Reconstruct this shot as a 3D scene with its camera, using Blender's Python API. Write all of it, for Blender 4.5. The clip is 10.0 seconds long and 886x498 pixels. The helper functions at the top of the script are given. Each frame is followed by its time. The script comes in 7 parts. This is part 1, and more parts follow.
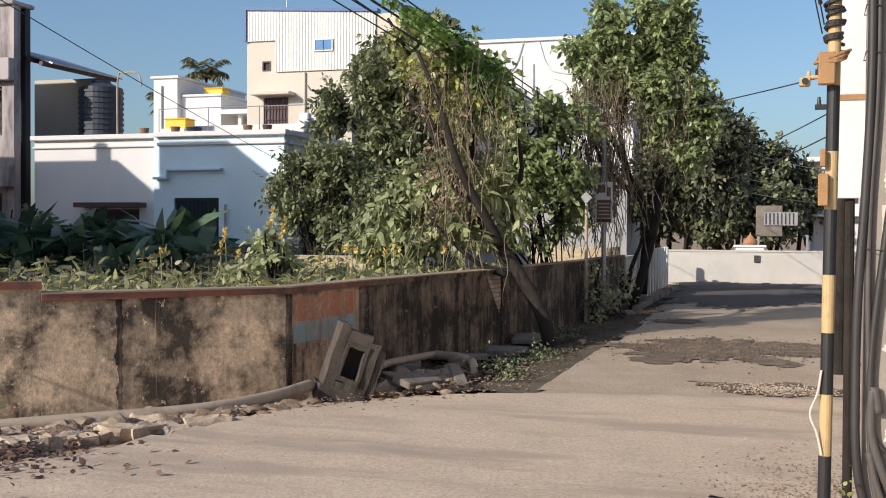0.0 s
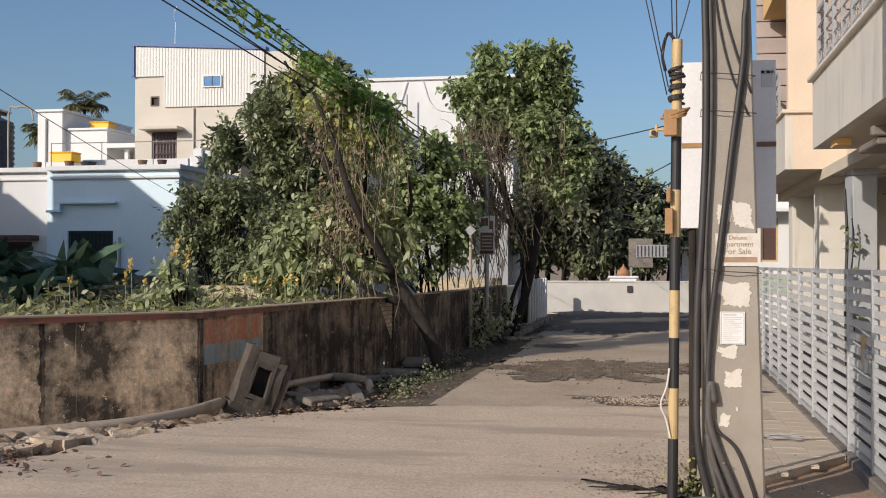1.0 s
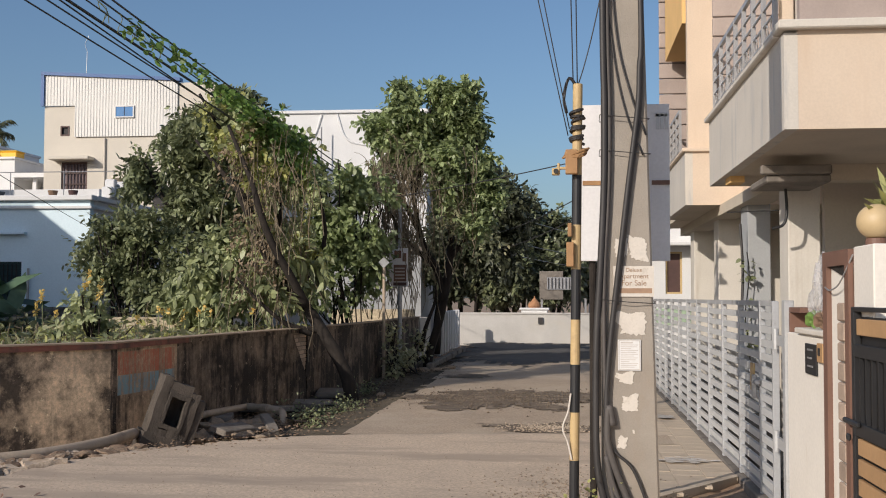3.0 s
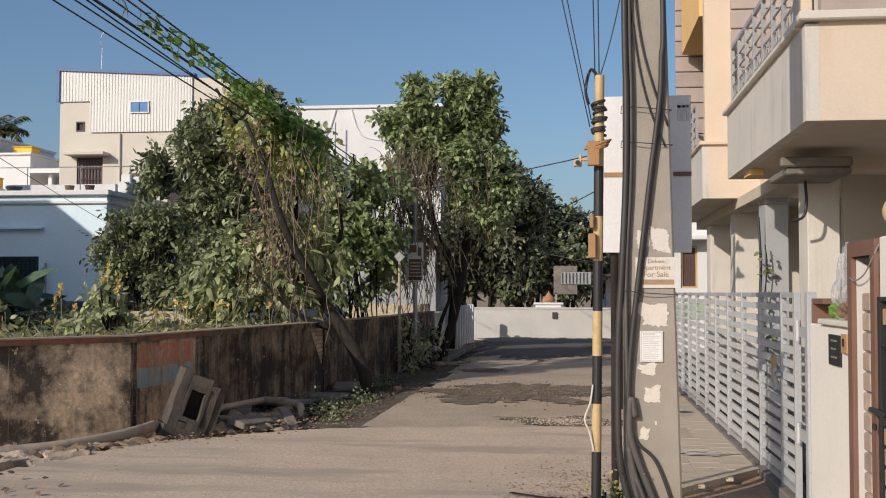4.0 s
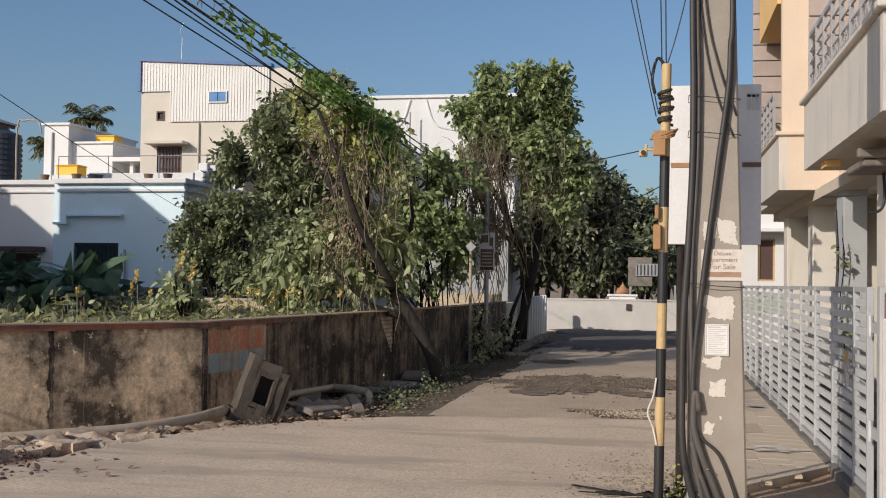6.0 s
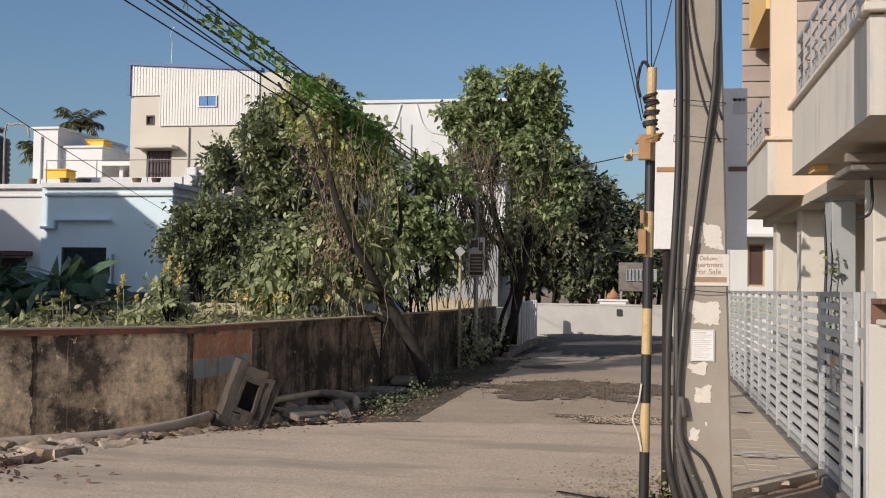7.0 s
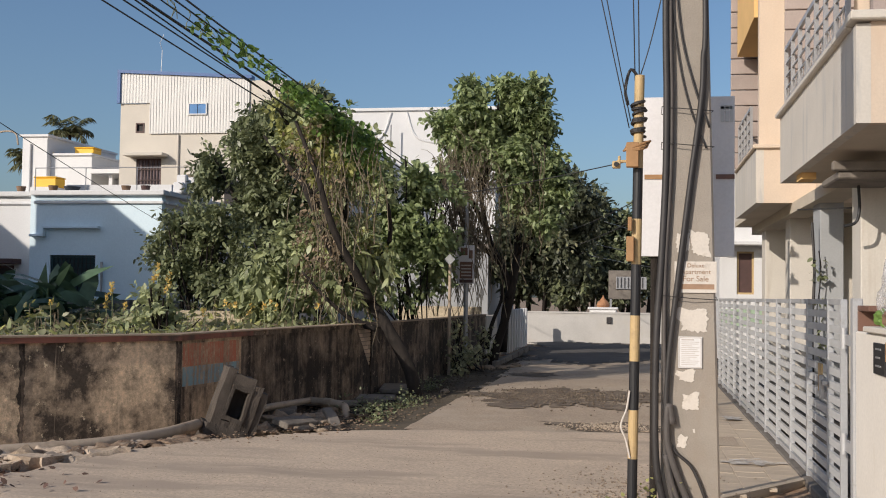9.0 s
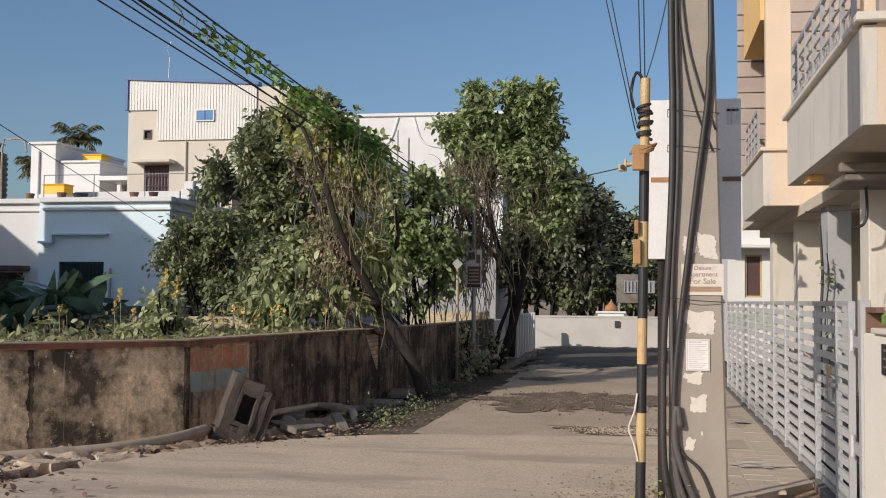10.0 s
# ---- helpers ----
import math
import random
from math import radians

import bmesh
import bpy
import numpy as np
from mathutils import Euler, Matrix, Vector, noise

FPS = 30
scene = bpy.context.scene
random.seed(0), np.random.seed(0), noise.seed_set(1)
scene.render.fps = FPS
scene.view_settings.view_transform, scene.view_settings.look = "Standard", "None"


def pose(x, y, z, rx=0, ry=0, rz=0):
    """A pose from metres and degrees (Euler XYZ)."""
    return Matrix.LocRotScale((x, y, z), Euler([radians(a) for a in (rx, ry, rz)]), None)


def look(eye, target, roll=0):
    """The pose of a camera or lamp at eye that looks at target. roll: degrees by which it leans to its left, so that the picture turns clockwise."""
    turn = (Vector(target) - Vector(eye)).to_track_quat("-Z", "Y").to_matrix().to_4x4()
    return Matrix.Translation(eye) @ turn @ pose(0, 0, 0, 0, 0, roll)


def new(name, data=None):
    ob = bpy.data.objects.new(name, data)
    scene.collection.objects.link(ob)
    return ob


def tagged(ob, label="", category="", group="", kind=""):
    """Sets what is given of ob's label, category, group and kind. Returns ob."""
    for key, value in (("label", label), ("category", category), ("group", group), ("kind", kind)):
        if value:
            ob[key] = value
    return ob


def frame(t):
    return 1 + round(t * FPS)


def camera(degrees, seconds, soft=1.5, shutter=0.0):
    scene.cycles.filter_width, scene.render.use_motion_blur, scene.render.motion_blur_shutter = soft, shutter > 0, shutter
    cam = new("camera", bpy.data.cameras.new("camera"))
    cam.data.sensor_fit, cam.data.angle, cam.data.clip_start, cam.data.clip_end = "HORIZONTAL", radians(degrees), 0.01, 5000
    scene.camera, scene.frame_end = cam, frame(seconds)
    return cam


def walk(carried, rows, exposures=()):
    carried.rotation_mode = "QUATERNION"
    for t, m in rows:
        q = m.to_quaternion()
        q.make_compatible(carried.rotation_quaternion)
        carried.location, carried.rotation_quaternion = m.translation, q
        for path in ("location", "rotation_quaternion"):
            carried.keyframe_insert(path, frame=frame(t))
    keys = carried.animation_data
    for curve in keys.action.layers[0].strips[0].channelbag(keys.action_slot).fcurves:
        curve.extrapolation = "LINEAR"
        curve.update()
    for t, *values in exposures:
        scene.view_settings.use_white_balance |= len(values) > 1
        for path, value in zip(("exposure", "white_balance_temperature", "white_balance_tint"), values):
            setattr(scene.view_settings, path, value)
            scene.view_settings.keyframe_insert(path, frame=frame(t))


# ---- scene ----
cam = camera(44.0, 10.0, soft=1.05)
PATH = [
    (0, (-0.18, 2.124, 1.735), (-0.765, 4.036, 1.70), 0.27),
    (0.5, (-0.2, 2.136, 1.734), (-0.658, 4.082, 1.717), 0.07),
    (1, (-0.052, 0.907, 1.668), (-0.428, 2.871, 1.696), 0.09),
    (1.5, (0.02, 0.549, 1.661), (-0.287, 2.525, 1.716), 0.0),
    (2, (0.027, 0.611, 1.672), (-0.196, 2.598, 1.745), 0.0),
    (3.5, (0.0, 0.534, 1.642), (-0.223, 2.52, 1.73), 0.2),
    (4, (-0.051, 0.534, 1.625), (-0.294, 2.517, 1.704), 0.1),
    (4.5, (-0.095, 0.516, 1.605), (-0.363, 2.497, 1.668), -0.0),
    (5, (-0.068, 0.502, 1.611), (-0.41, 2.472, 1.67), -0.1),
    (6.5, (0.079, 0.618, 1.627), (-0.302, 2.581, 1.69), 0.8),
    (7, (0.088, 0.645, 1.625), (-0.277, 2.61, 1.694), 0.8),
    (7.5, (0.095, 0.642, 1.62), (-0.256, 2.609, 1.693), 0.7),
    (8, (0.093, 0.634, 1.62), (-0.251, 2.602, 1.697), 0.7),
    (8.5, (0.095, 0.638, 1.617), (-0.25, 2.606, 1.698), 0.8),
    (9, (0.105, 0.643, 1.618), (-0.243, 2.61, 1.702), 0.8),
    (9.5, (0.11, 0.644, 1.617), (-0.242, 2.61, 1.706), 0.7),
    (10, (0.114, 0.634, 1.609), (-0.248, 2.598, 1.702), 0.5),
]
walk(cam, [(t, look(eye, target, roll)) for t, eye, target, roll in PATH], [(0.0, 0.38), (0.5, 0.2), (1.0, 0.10), (1.5, 0.08), (2.0, 0.0), (10.0, 0.0)])

# world, sun and exposure
SUN_FROM = Vector((-0.535, -0.743, 0.401)).normalized()
world = bpy.data.worlds.new("sky")
scene.world = world
world.use_nodes = True
wn = world.node_tree.nodes
sky = wn.new("ShaderNodeTexSky")
sky.sky_type, sky.sun_disc = "NISHITA", False
sky.sun_elevation = math.asin(SUN_FROM.z)
sky.sun_rotation = math.atan2(SUN_FROM.x, SUN_FROM.y)
sky.air_density, sky.dust_density, sky.ozone_density = 1.0, 1.8, 4.0
wn["Background"].inputs["Strength"].default_value = 0.108
world.node_tree.links.new(sky.outputs["Color"], wn["Background"].inputs["Color"])
sun_data = bpy.data.lights.new("sun", "SUN")
sun_data.energy, sun_data.angle, sun_data.color = 3.6, radians(0.6), (1.0, 0.90, 0.79)
sun = new("sun", sun_data)
sun.matrix_world = look(SUN_FROM * 60, (0, 0, 0))
scene.view_settings.exposure = 0.0

# ---- small builders ----
rnd = random.Random(7)


def node_mat(name):
    m = bpy.data.materials.new(name)
    m.use_nodes = True
    nt = m.node_tree
    return m, nt, nt.nodes["Principled BSDF"]


def coords(nt, stretch=(1, 1, 1)):
    tc, mp = nt.nodes.new("ShaderNodeTexCoord"), nt.nodes.new("ShaderNodeMapping")
    mp.inputs["Scale"].default_value = stretch
    nt.links.new(tc.outputs["Object"], mp.inputs["Vector"])
    return mp.outputs["Vector"]


def noise_tex(nt, vec, scale, detail=5, rough=0.6):
    n = nt.nodes.new("ShaderNodeTexNoise")
    n.inputs["Scale"].default_value, n.inputs["Detail"].default_value, n.inputs["Roughness"].default_value = scale, detail, rough
    nt.links.new(vec, n.inputs["Vector"])
    return n.outputs["Fac"]


def ramp(nt, fac, stops):
    r = nt.nodes.new("ShaderNodeValToRGB")
    while len(r.color_ramp.elements) < len(stops):
        r.color_ramp.elements.new(0.5)
    for e, (p, c) in zip(r.color_ramp.elements, stops):
        e.position, e.color = p, (*c, 1) if len(c) == 3 else c
    nt.links.new(fac, r.inputs["Fac"])
    return r.outputs["Color"]


def mix(nt, fac, a, b, mode="MIX"):
    m = nt.nodes.new("ShaderNodeMix")
    m.data_type, m.blend_type = "RGBA", mode
    for sock, v in ((m.inputs[0], fac), (m.inputs[6], a), (m.inputs[7], b)):
        if isinstance(v, (int, float)):
            sock.default_value = v
        elif isinstance(v, tuple):
            sock.default_value = (*v, 1)
        else:
            nt.links.new(v, sock)
    return m.outputs[2]


def grey(v):
    return (v, v, v)


def surf(name, base, rough=0.8, var=0.25, scale=3.0, fine=60.0, bump=0.15, metal=0.0, stain=None, stain_at=(0.55, 0.7), stain_scale=1.0, stretch=(1, 1, 1), piece=0.0, coat=0.0, grit=0.08):
    """A surface with broad blotches, fine grain, and stains of another colour."""
    m, nt, bsdf = node_mat(name)
    v = coords(nt)
    broad = noise_tex(nt, v, scale)
    grain = noise_tex(nt, v, fine, 3)
    lo, hi = tuple(c * (1 - var) for c in base), tuple(min(1, c * (1 + var)) for c in base)
    col = ramp(nt, broad, [(0.3, lo), (0.7, hi)])
    col = mix(nt, grit, col, ramp(nt, grain, [(0.36, tuple(c * 0.55 for c in base)), (0.64, tuple(min(1, c * 1.35) for c in base))]))
    if stain:
        sv = coords(nt, stretch)
        s = noise_tex(nt, sv, stain_scale, 7, 0.65)
        f = ramp(nt, s, [(stain_at[0], grey(0)), (stain_at[1], grey(1))])
        col = mix(nt, f, col, stain)
    if piece:
        oi = nt.nodes.new("ShaderNodeObjectInfo")
        col = mix(nt, 1.0, col, ramp(nt, oi.outputs["Random"], [(0, grey(1 - piece)), (1, grey(1.0))]), "MULTIPLY")
    nt.links.new(col, bsdf.inputs["Base Color"])
    bsdf.inputs["Roughness"].default_value, bsdf.inputs["Metallic"].default_value = rough, metal
    bsdf.inputs["Coat Weight"].default_value = coat
    if bump:
        b = nt.nodes.new("ShaderNodeBump")
        b.inputs["Strength"].default_value, b.inputs["Distance"].default_value = bump, 0.02
        nt.links.new(mix(nt, 0.5, broad, grain), b.inputs["Height"])
        nt.links.new(b.outputs["Normal"], bsdf.inputs["Normal"])
    return m


def leaf_mat(name, dark, light, rough=0.45, thin=0.3):
    m, nt, bsdf = node_mat(name)
    g = nt.nodes.new("ShaderNodeNewGeometry")
    v = coords(nt)
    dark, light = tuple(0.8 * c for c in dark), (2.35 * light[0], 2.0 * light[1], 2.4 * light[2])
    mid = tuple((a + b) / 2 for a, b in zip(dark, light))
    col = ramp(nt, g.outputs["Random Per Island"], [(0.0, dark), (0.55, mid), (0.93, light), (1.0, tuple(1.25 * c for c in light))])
    # clump-sized blend paints sunlit sprays and dark gaps into the leaf colour
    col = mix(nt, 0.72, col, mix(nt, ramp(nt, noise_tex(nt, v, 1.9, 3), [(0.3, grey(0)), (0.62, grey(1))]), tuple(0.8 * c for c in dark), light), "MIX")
    nt.links.new(col, bsdf.inputs["Base Color"])
    bsdf.inputs["Roughness"].default_value = rough
    tr, mx = nt.nodes.new("ShaderNodeBsdfTranslucent"), nt.nodes.new("ShaderNodeMixShader")
    nt.links.new(mix(nt, 0.5, col, tuple(1.25 * c for c in light)), tr.inputs["Color"])
    mx.inputs[0].default_value = thin
    nt.links.new(bsdf.outputs[0], mx.inputs[1])
    nt.links.new(tr.outputs[0], mx.inputs[2])
    nt.links.new(mx.outputs[0], nt.nodes["Material Output"].inputs["Surface"])
    return m


def box(bm, a, b, m=None, bevel=0.0):
    """A box between two corners, turned by m, with soft edges where asked."""
    a, b = Vector(a), Vector(b)
    g = bmesh.ops.create_cube(bm, size=1, matrix=Matrix.Translation((a + b) / 2) @ Matrix.Diagonal((*(b - a), 1)))
    vs = g["verts"]
    if bevel:
        es = list({e for v in vs for e in v.link_edges})
        r = bmesh.ops.bevel(bm, geom=es, offset=bevel, segments=1, affect="EDGES")
        vs = list({v for f in r["faces"] for v in f.verts} | {v for v in vs if v.is_valid})
    if m is not None:
        bmesh.ops.transform(bm, matrix=m, verts=vs)
    return vs


def boxes(*pairs, m=None, bevel=0.0):
    bm = bmesh.new()
    for a, b in pairs:
        box(bm, a, b, m, bevel)
    return bm


def cyl(bm, p, q, r, r2=None, n=12):
    p, q = Vector(p), Vector(q)
    m = Matrix.Translation((p + q) / 2) @ (q - p).to_track_quat("Z", "Y").to_matrix().to_4x4()
    return bmesh.ops.create_cone(bm, cap_ends=True, segments=n, radius1=r, radius2=r if r2 is None else r2, depth=(q - p).length, matrix=m)["verts"]


def tube(bm, pts, r, n=8, r2=None):
    """A round bar along a line of points, from radius r to r2."""
    pts = [Vector(p) for p in pts]
    rings, up = [], Vector((0.13, 0.31, 0.94))
    for i, p in enumerate(pts):
        d = (pts[min(i + 1, len(pts) - 1)] - pts[max(i - 1, 0)]).normalized()
        s = d.cross(up).normalized() if abs(d.dot(up)) < 0.98 else d.cross(Vector((1, 0, 0))).normalized()
        t = d.cross(s)
        k = r + ((r if r2 is None else r2) - r) * i / max(1, len(pts) - 1)
        rings.append([bm.verts.new(p + k * (math.cos(a) * s + math.sin(a) * t)) for a in (2 * math.pi * j / n for j in range(n))])
    for a, b in zip(rings, rings[1:]):
        for j in range(n):
            bm.faces.new((a[j], a[(j + 1) % n], b[(j + 1) % n], b[j]))
    bm.faces.new(rings[0][::-1])
    bm.faces.new(rings[-1])
    return rings


def smooth_line(pts, steps=6):
    """Points along a smooth line through those given."""
    pts = [Vector(p) for p in pts]
    ext = [2 * pts[0] - pts[1]] + pts + [2 * pts[-1] - pts[-2]]
    out = []
    for i in range(1, len(ext) - 2):
        a, b, c, d = ext[i - 1:i + 3]
        for k in range(steps):
            t = k / steps
            out.append(0.5 * (2 * b + (c - a) * t + (2 * a - 5 * b + 4 * c - d) * t * t + (3 * b - a - 3 * c + d) * t ** 3))
    return out + [pts[-1]]


def sag(p, q, drop, n=14):
    p, q = Vector(p), Vector(q)
    return [p.lerp(q, i / n) - Vector((0, 0, drop * 4 * (i / n) * (1 - i / n))) for i in range(n + 1)]


def mesh_of(name, bm, material, smooth=False):
    me = bpy.data.meshes.new(name)
    bmesh.ops.recalc_face_normals(bm, faces=bm.faces[:])
    bm.to_mesh(me)
    bm.free()
    me.materials.append(material)
    if smooth:
        me.polygons.foreach_set("use_smooth", [True] * len(me.polygons))
    return me


def thing(name, at, label, category, group="", kind=""):
    e = new(name)
    e.location = at
    return tagged(e, label, category, group, kind)


def part(name, bm, material, parent=None, label="", smooth=False):
    ob = new(name, bm if isinstance(bm, bpy.types.Mesh) else mesh_of(name, bm, material, smooth))
    if parent is not None:
        ob.parent = parent
        ob.matrix_parent_inverse = Matrix.Translation(-Vector(parent.location))
    return tagged(ob, label)


def solo(name, bm, material, label, category, group="", kind="", smooth=False):
    return tagged(part(name, bm, material, None, "", smooth), label, category, group, kind)


def fast_mesh(name, verts, tris, material):
    me = bpy.data.meshes.new(name)
    verts, tris = np.asarray(verts, np.float32), np.asarray(tris, np.int32)
    me.vertices.add(len(verts))
    me.vertices.foreach_set("co", verts.ravel())
    me.loops.add(tris.size)
    me.loops.foreach_set("vertex_index", tris.ravel())
    me.polygons.add(len(tris))
    me.polygons.foreach_set("loop_start", np.arange(0, tris.size, 3, dtype=np.int32))
    me.update(calc_edges=True)
    me.validate()
    me.materials.append(material)
    return me


def leaf_cloud(base, aim, length, width, fold=0.25, curl=0.25, seed=1):
    """Pointed oval leaves that bend along their length: six corners and four triangles each."""
    g = np.random.default_rng(seed)
    n = len(base)
    aim = aim / np.linalg.norm(aim, axis=1, keepdims=True)
    side = np.cross(aim, g.normal(size=(n, 3)) * 0.5 + (0, 0, 1.0))
    side /= np.linalg.norm(side, axis=1, keepdims=True) + 1e-9
    up = np.cross(side, aim)
    l = (length * g.uniform(0.65, 1.25, n))[:, None]
    w = (width * g.uniform(0.75, 1.2, n))[:, None] * 0.5
    c = curl * l * g.uniform(0.2, 1.0, n)[:, None]
    tw = fold * w * g.uniform(-1, 1, n)[:, None]
    v = np.stack([base, base + aim * l * 0.27 + side * w * 0.92 + up * (tw - 0.07 * c), base + aim * l * 0.27 - side * w * 0.92 - up * (tw + 0.07 * c),
                  base + aim * l * 0.64 + side * w * 0.86 + up * (tw - 0.42 * c), base + aim * l * 0.64 - side * w * 0.86 - up * (tw + 0.42 * c), base + aim * l - up * c], 1).reshape(-1, 3)
    k = np.arange(n)[:, None, None] * 6
    t = (np.array([[0, 2, 1], [1, 2, 3], [3, 2, 4], [3, 4, 5]])[None] + k).reshape(-1, 3)
    return v, t


def crown_mesh(name, blobs, clumps, per, length, width, material, seed=1, spread=0.28, droop=0.35, hollow=0.55, curl=0.3, gaps=-0.12, coarse=1.25):
    """Leafy sprays through a cloud of uneven lumps (x, y, z, rx, ry, rz), with gaps between the boughs."""
    clumps, length, width = int(clumps * 1.3), 0.88 * length, 1.1 * width
    g = np.random.default_rng(seed)
    b = np.array(blobs, float)
    vol = (b[:, 3] * b[:, 4] * b[:, 5]) ** 0.75
    pick = g.choice(len(b), clumps, p=vol / vol.sum())
    d = g.normal(size=(clumps, 3))
    d /= np.linalg.norm(d, axis=1, keepdims=True)
    rad = hollow + (1.0 - hollow) * g.random(clumps) ** 0.6
    ctr = b[pick, :3] + d * rad[:, None] * b[pick, 3:] * g.uniform(0.8, 1.12, (clumps, 1))
    open_air = np.array([noise.noise(Vector(c) * coarse + Vector((seed * 1.7, 0, 0))) + 0.4 * noise.noise(Vector(c) * coarse * 2.7) for c in ctr])
    keep = open_air > gaps
    ctr, d = ctr[keep], d[keep]
    n = len(ctr)
    way = d * 0.6 + g.normal(size=(n, 3)) * 0.5
    way[:, 2] += 0.15 - droop * 0.8
    way /= np.linalg.norm(way, axis=1, keepdims=True)
    run = spread * g.uniform(0.8, 2.0, n)
    u = np.tile(np.linspace(0.0, 1.0, per), n)[:, None]
    w, l = np.repeat(way, per, 0), np.repeat(run, per)[:, None]
    base = np.repeat(ctr, per, 0) + w * l * (u - 0.4) + g.normal(size=(n * per, 3)) * 0.03
    base[:, 2] -= (0.35 * l * u * u * droop)[:, 0]
    side = np.cross(w, g.normal(size=(n * per, 3)))
    side /= np.linalg.norm(side, axis=1, keepdims=True) + 1e-9
    aim = w * 0.55 + side * 0.85
    aim[:, 2] -= droop * 0.6
    v, t = leaf_cloud(base, aim, length, width, curl=curl, seed=seed + 1)
    return fast_mesh(name, v, t, material)


def strand_mesh(name, lines, r, material):
    """Thin three-sided stems along many lines."""
    vs, ts, k = [], [], 0
    ring = [(math.cos(a) * r, math.sin(a) * r) for a in (0, 2.1, 4.2)]
    for pts in lines:
        for p in pts:
            vs += [(p[0] + cx, p[1] + cy, p[2] + cx * 0.3) for cx, cy in ring]
        for i in range(len(pts) - 1):
            for j in range(3):
                a, b = k + 3 * i + j, k + 3 * i + (j + 1) % 3
                ts += [(a, b, b + 3), (a, b + 3, a + 3)]
        k += 3 * len(pts)
    return fast_mesh(name, vs, ts, material)

# ---- materials ----
M_ROAD = surf("worn_road", (0.425, 0.335, 0.25), 0.92, 0.14, 0.7, 38, 0.6, grit=0.5, stain=(0.49, 0.41, 0.32), stain_at=(0.45, 0.7), stain_scale=0.5)
M_CROSS = surf("dusty_concrete_road", (0.56, 0.445, 0.335), 0.93, 0.10, 0.8, 38, 0.45, grit=0.42, stain=(0.41, 0.325, 0.25), stain_at=(0.5, 0.62), stain_scale=0.6, stretch=(0.5, 2.2, 1))
M_PATCH = surf("broken_asphalt", (0.15, 0.115, 0.085), 0.95, 0.4, 4, 40, 0.8, grit=0.5, stain=(0.27, 0.215, 0.16), stain_at=(0.5, 0.66), stain_scale=5)
M_DIRT = surf("dirt", (0.36, 0.26, 0.175), 0.95, 0.3, 1.2, 30, 0.8, grit=0.5, stain=(0.33, 0.19, 0.115), stain_at=(0.5, 0.66), stain_scale=0.8)
# verge earth and litter, darkened in colour for the wall's shadow
M_SOIL = surf("shade_darkened_soil", (0.10, 0.08, 0.055), 0.95, 0.4, 1.5, 25, 0.8)
M_RUST = surf("brick_rubble", (0.29, 0.185, 0.12), 0.95, 0.4, 7, 40, 0.6, piece=0.4)
M_STONE = surf("rubble_stone", (0.34, 0.26, 0.185), 0.93, 0.3, 6, 50, 0.7)
M_CONC = surf("grey_concrete", (0.20, 0.175, 0.15), 0.9, 0.25, 2.5, 70, 0.4, stain=(0.09, 0.075, 0.065), stain_at=(0.52, 0.72), stain_scale=3)
M_CONCD = surf("mouldy_concrete", (0.085, 0.070, 0.058), 0.92, 0.35, 3, 50, 0.8, stain=(0.045, 0.037, 0.031), stain_at=(0.48, 0.7), stain_scale=4)
M_POLE = surf("pole_concrete", (0.31, 0.275, 0.235), 0.88, 0.12, 2.0, 90, 0.3, stain=(0.29, 0.235, 0.185), stain_at=(0.5, 0.75), stain_scale=2.2, stretch=(1, 1, 0.5))
M_PVC = surf("dusty_pvc", (0.46, 0.37, 0.28), 0.6, 0.15, 3, 40, 0.1, stain=(0.2, 0.15, 0.11), stain_at=(0.5, 0.75), stain_scale=3)
M_PAINT_W = surf("white_plaster", (0.70, 0.695, 0.69), 0.8, 0.05, 0.8, 30, 0.1, stain=(0.62, 0.61, 0.6), stain_at=(0.55, 0.85), stain_scale=1.2, stretch=(1.5, 1.5, 0.4))
M_PAINT_B = surf("pale_blue_plaster", (0.70, 0.84, 0.91), 0.8, 0.05, 0.8, 30, 0.1, stain=(0.64, 0.76, 0.83), stain_at=(0.55, 0.85), stain_scale=1.0, stretch=(1.5, 1.5, 0.4))
M_CREAM = surf("cream_plaster", (0.60, 0.55, 0.475), 0.8, 0.05, 1.0, 30, 0.08, stain=(0.53, 0.475, 0.39), stain_at=(0.6, 0.85), stain_scale=1.2, stretch=(1.5, 1.5, 0.4))
M_PEACH = surf("peach_plaster", (0.62, 0.51, 0.405), 0.8, 0.05, 1.2, 40, 0.08, stain=(0.58, 0.45, 0.34), stain_at=(0.55, 0.8), stain_scale=1.0, stretch=(2, 2, 0.4))
M_CREAMW = surf("ivory_plaster", (0.60, 0.56, 0.50), 0.8, 0.06, 1.2, 40, 0.08, stain=(0.47, 0.41, 0.34), stain_at=(0.58, 0.8), stain_scale=1.3, stretch=(3, 3, 0.35))
M_STREAK = surf("weathered_white_plaster", (0.57, 0.53, 0.475), 0.8, 0.07, 1.2, 40, 0.1, stain=(0.40, 0.40, 0.40), stain_at=(0.54, 0.72), stain_scale=2.0, stretch=(2.5, 2.5, 0.3))
M_GREYP = surf("grey_plaster", (0.36, 0.37, 0.38), 0.8, 0.08, 1.2, 40, 0.08)
M_SOFFIT = surf("soffit_plaster", (0.55, 0.48, 0.385), 0.85, 0.08, 1.5, 40, 0.08)
M_YELLOW = surf("yellow_plaster", (0.74, 0.47, 0.19), 0.75, 0.06, 1.5, 40, 0.05)
M_YTANK = surf("yellow_plastic", (0.85, 0.48, 0.03), 0.5, 0.06, 1.5, 40, 0.03)
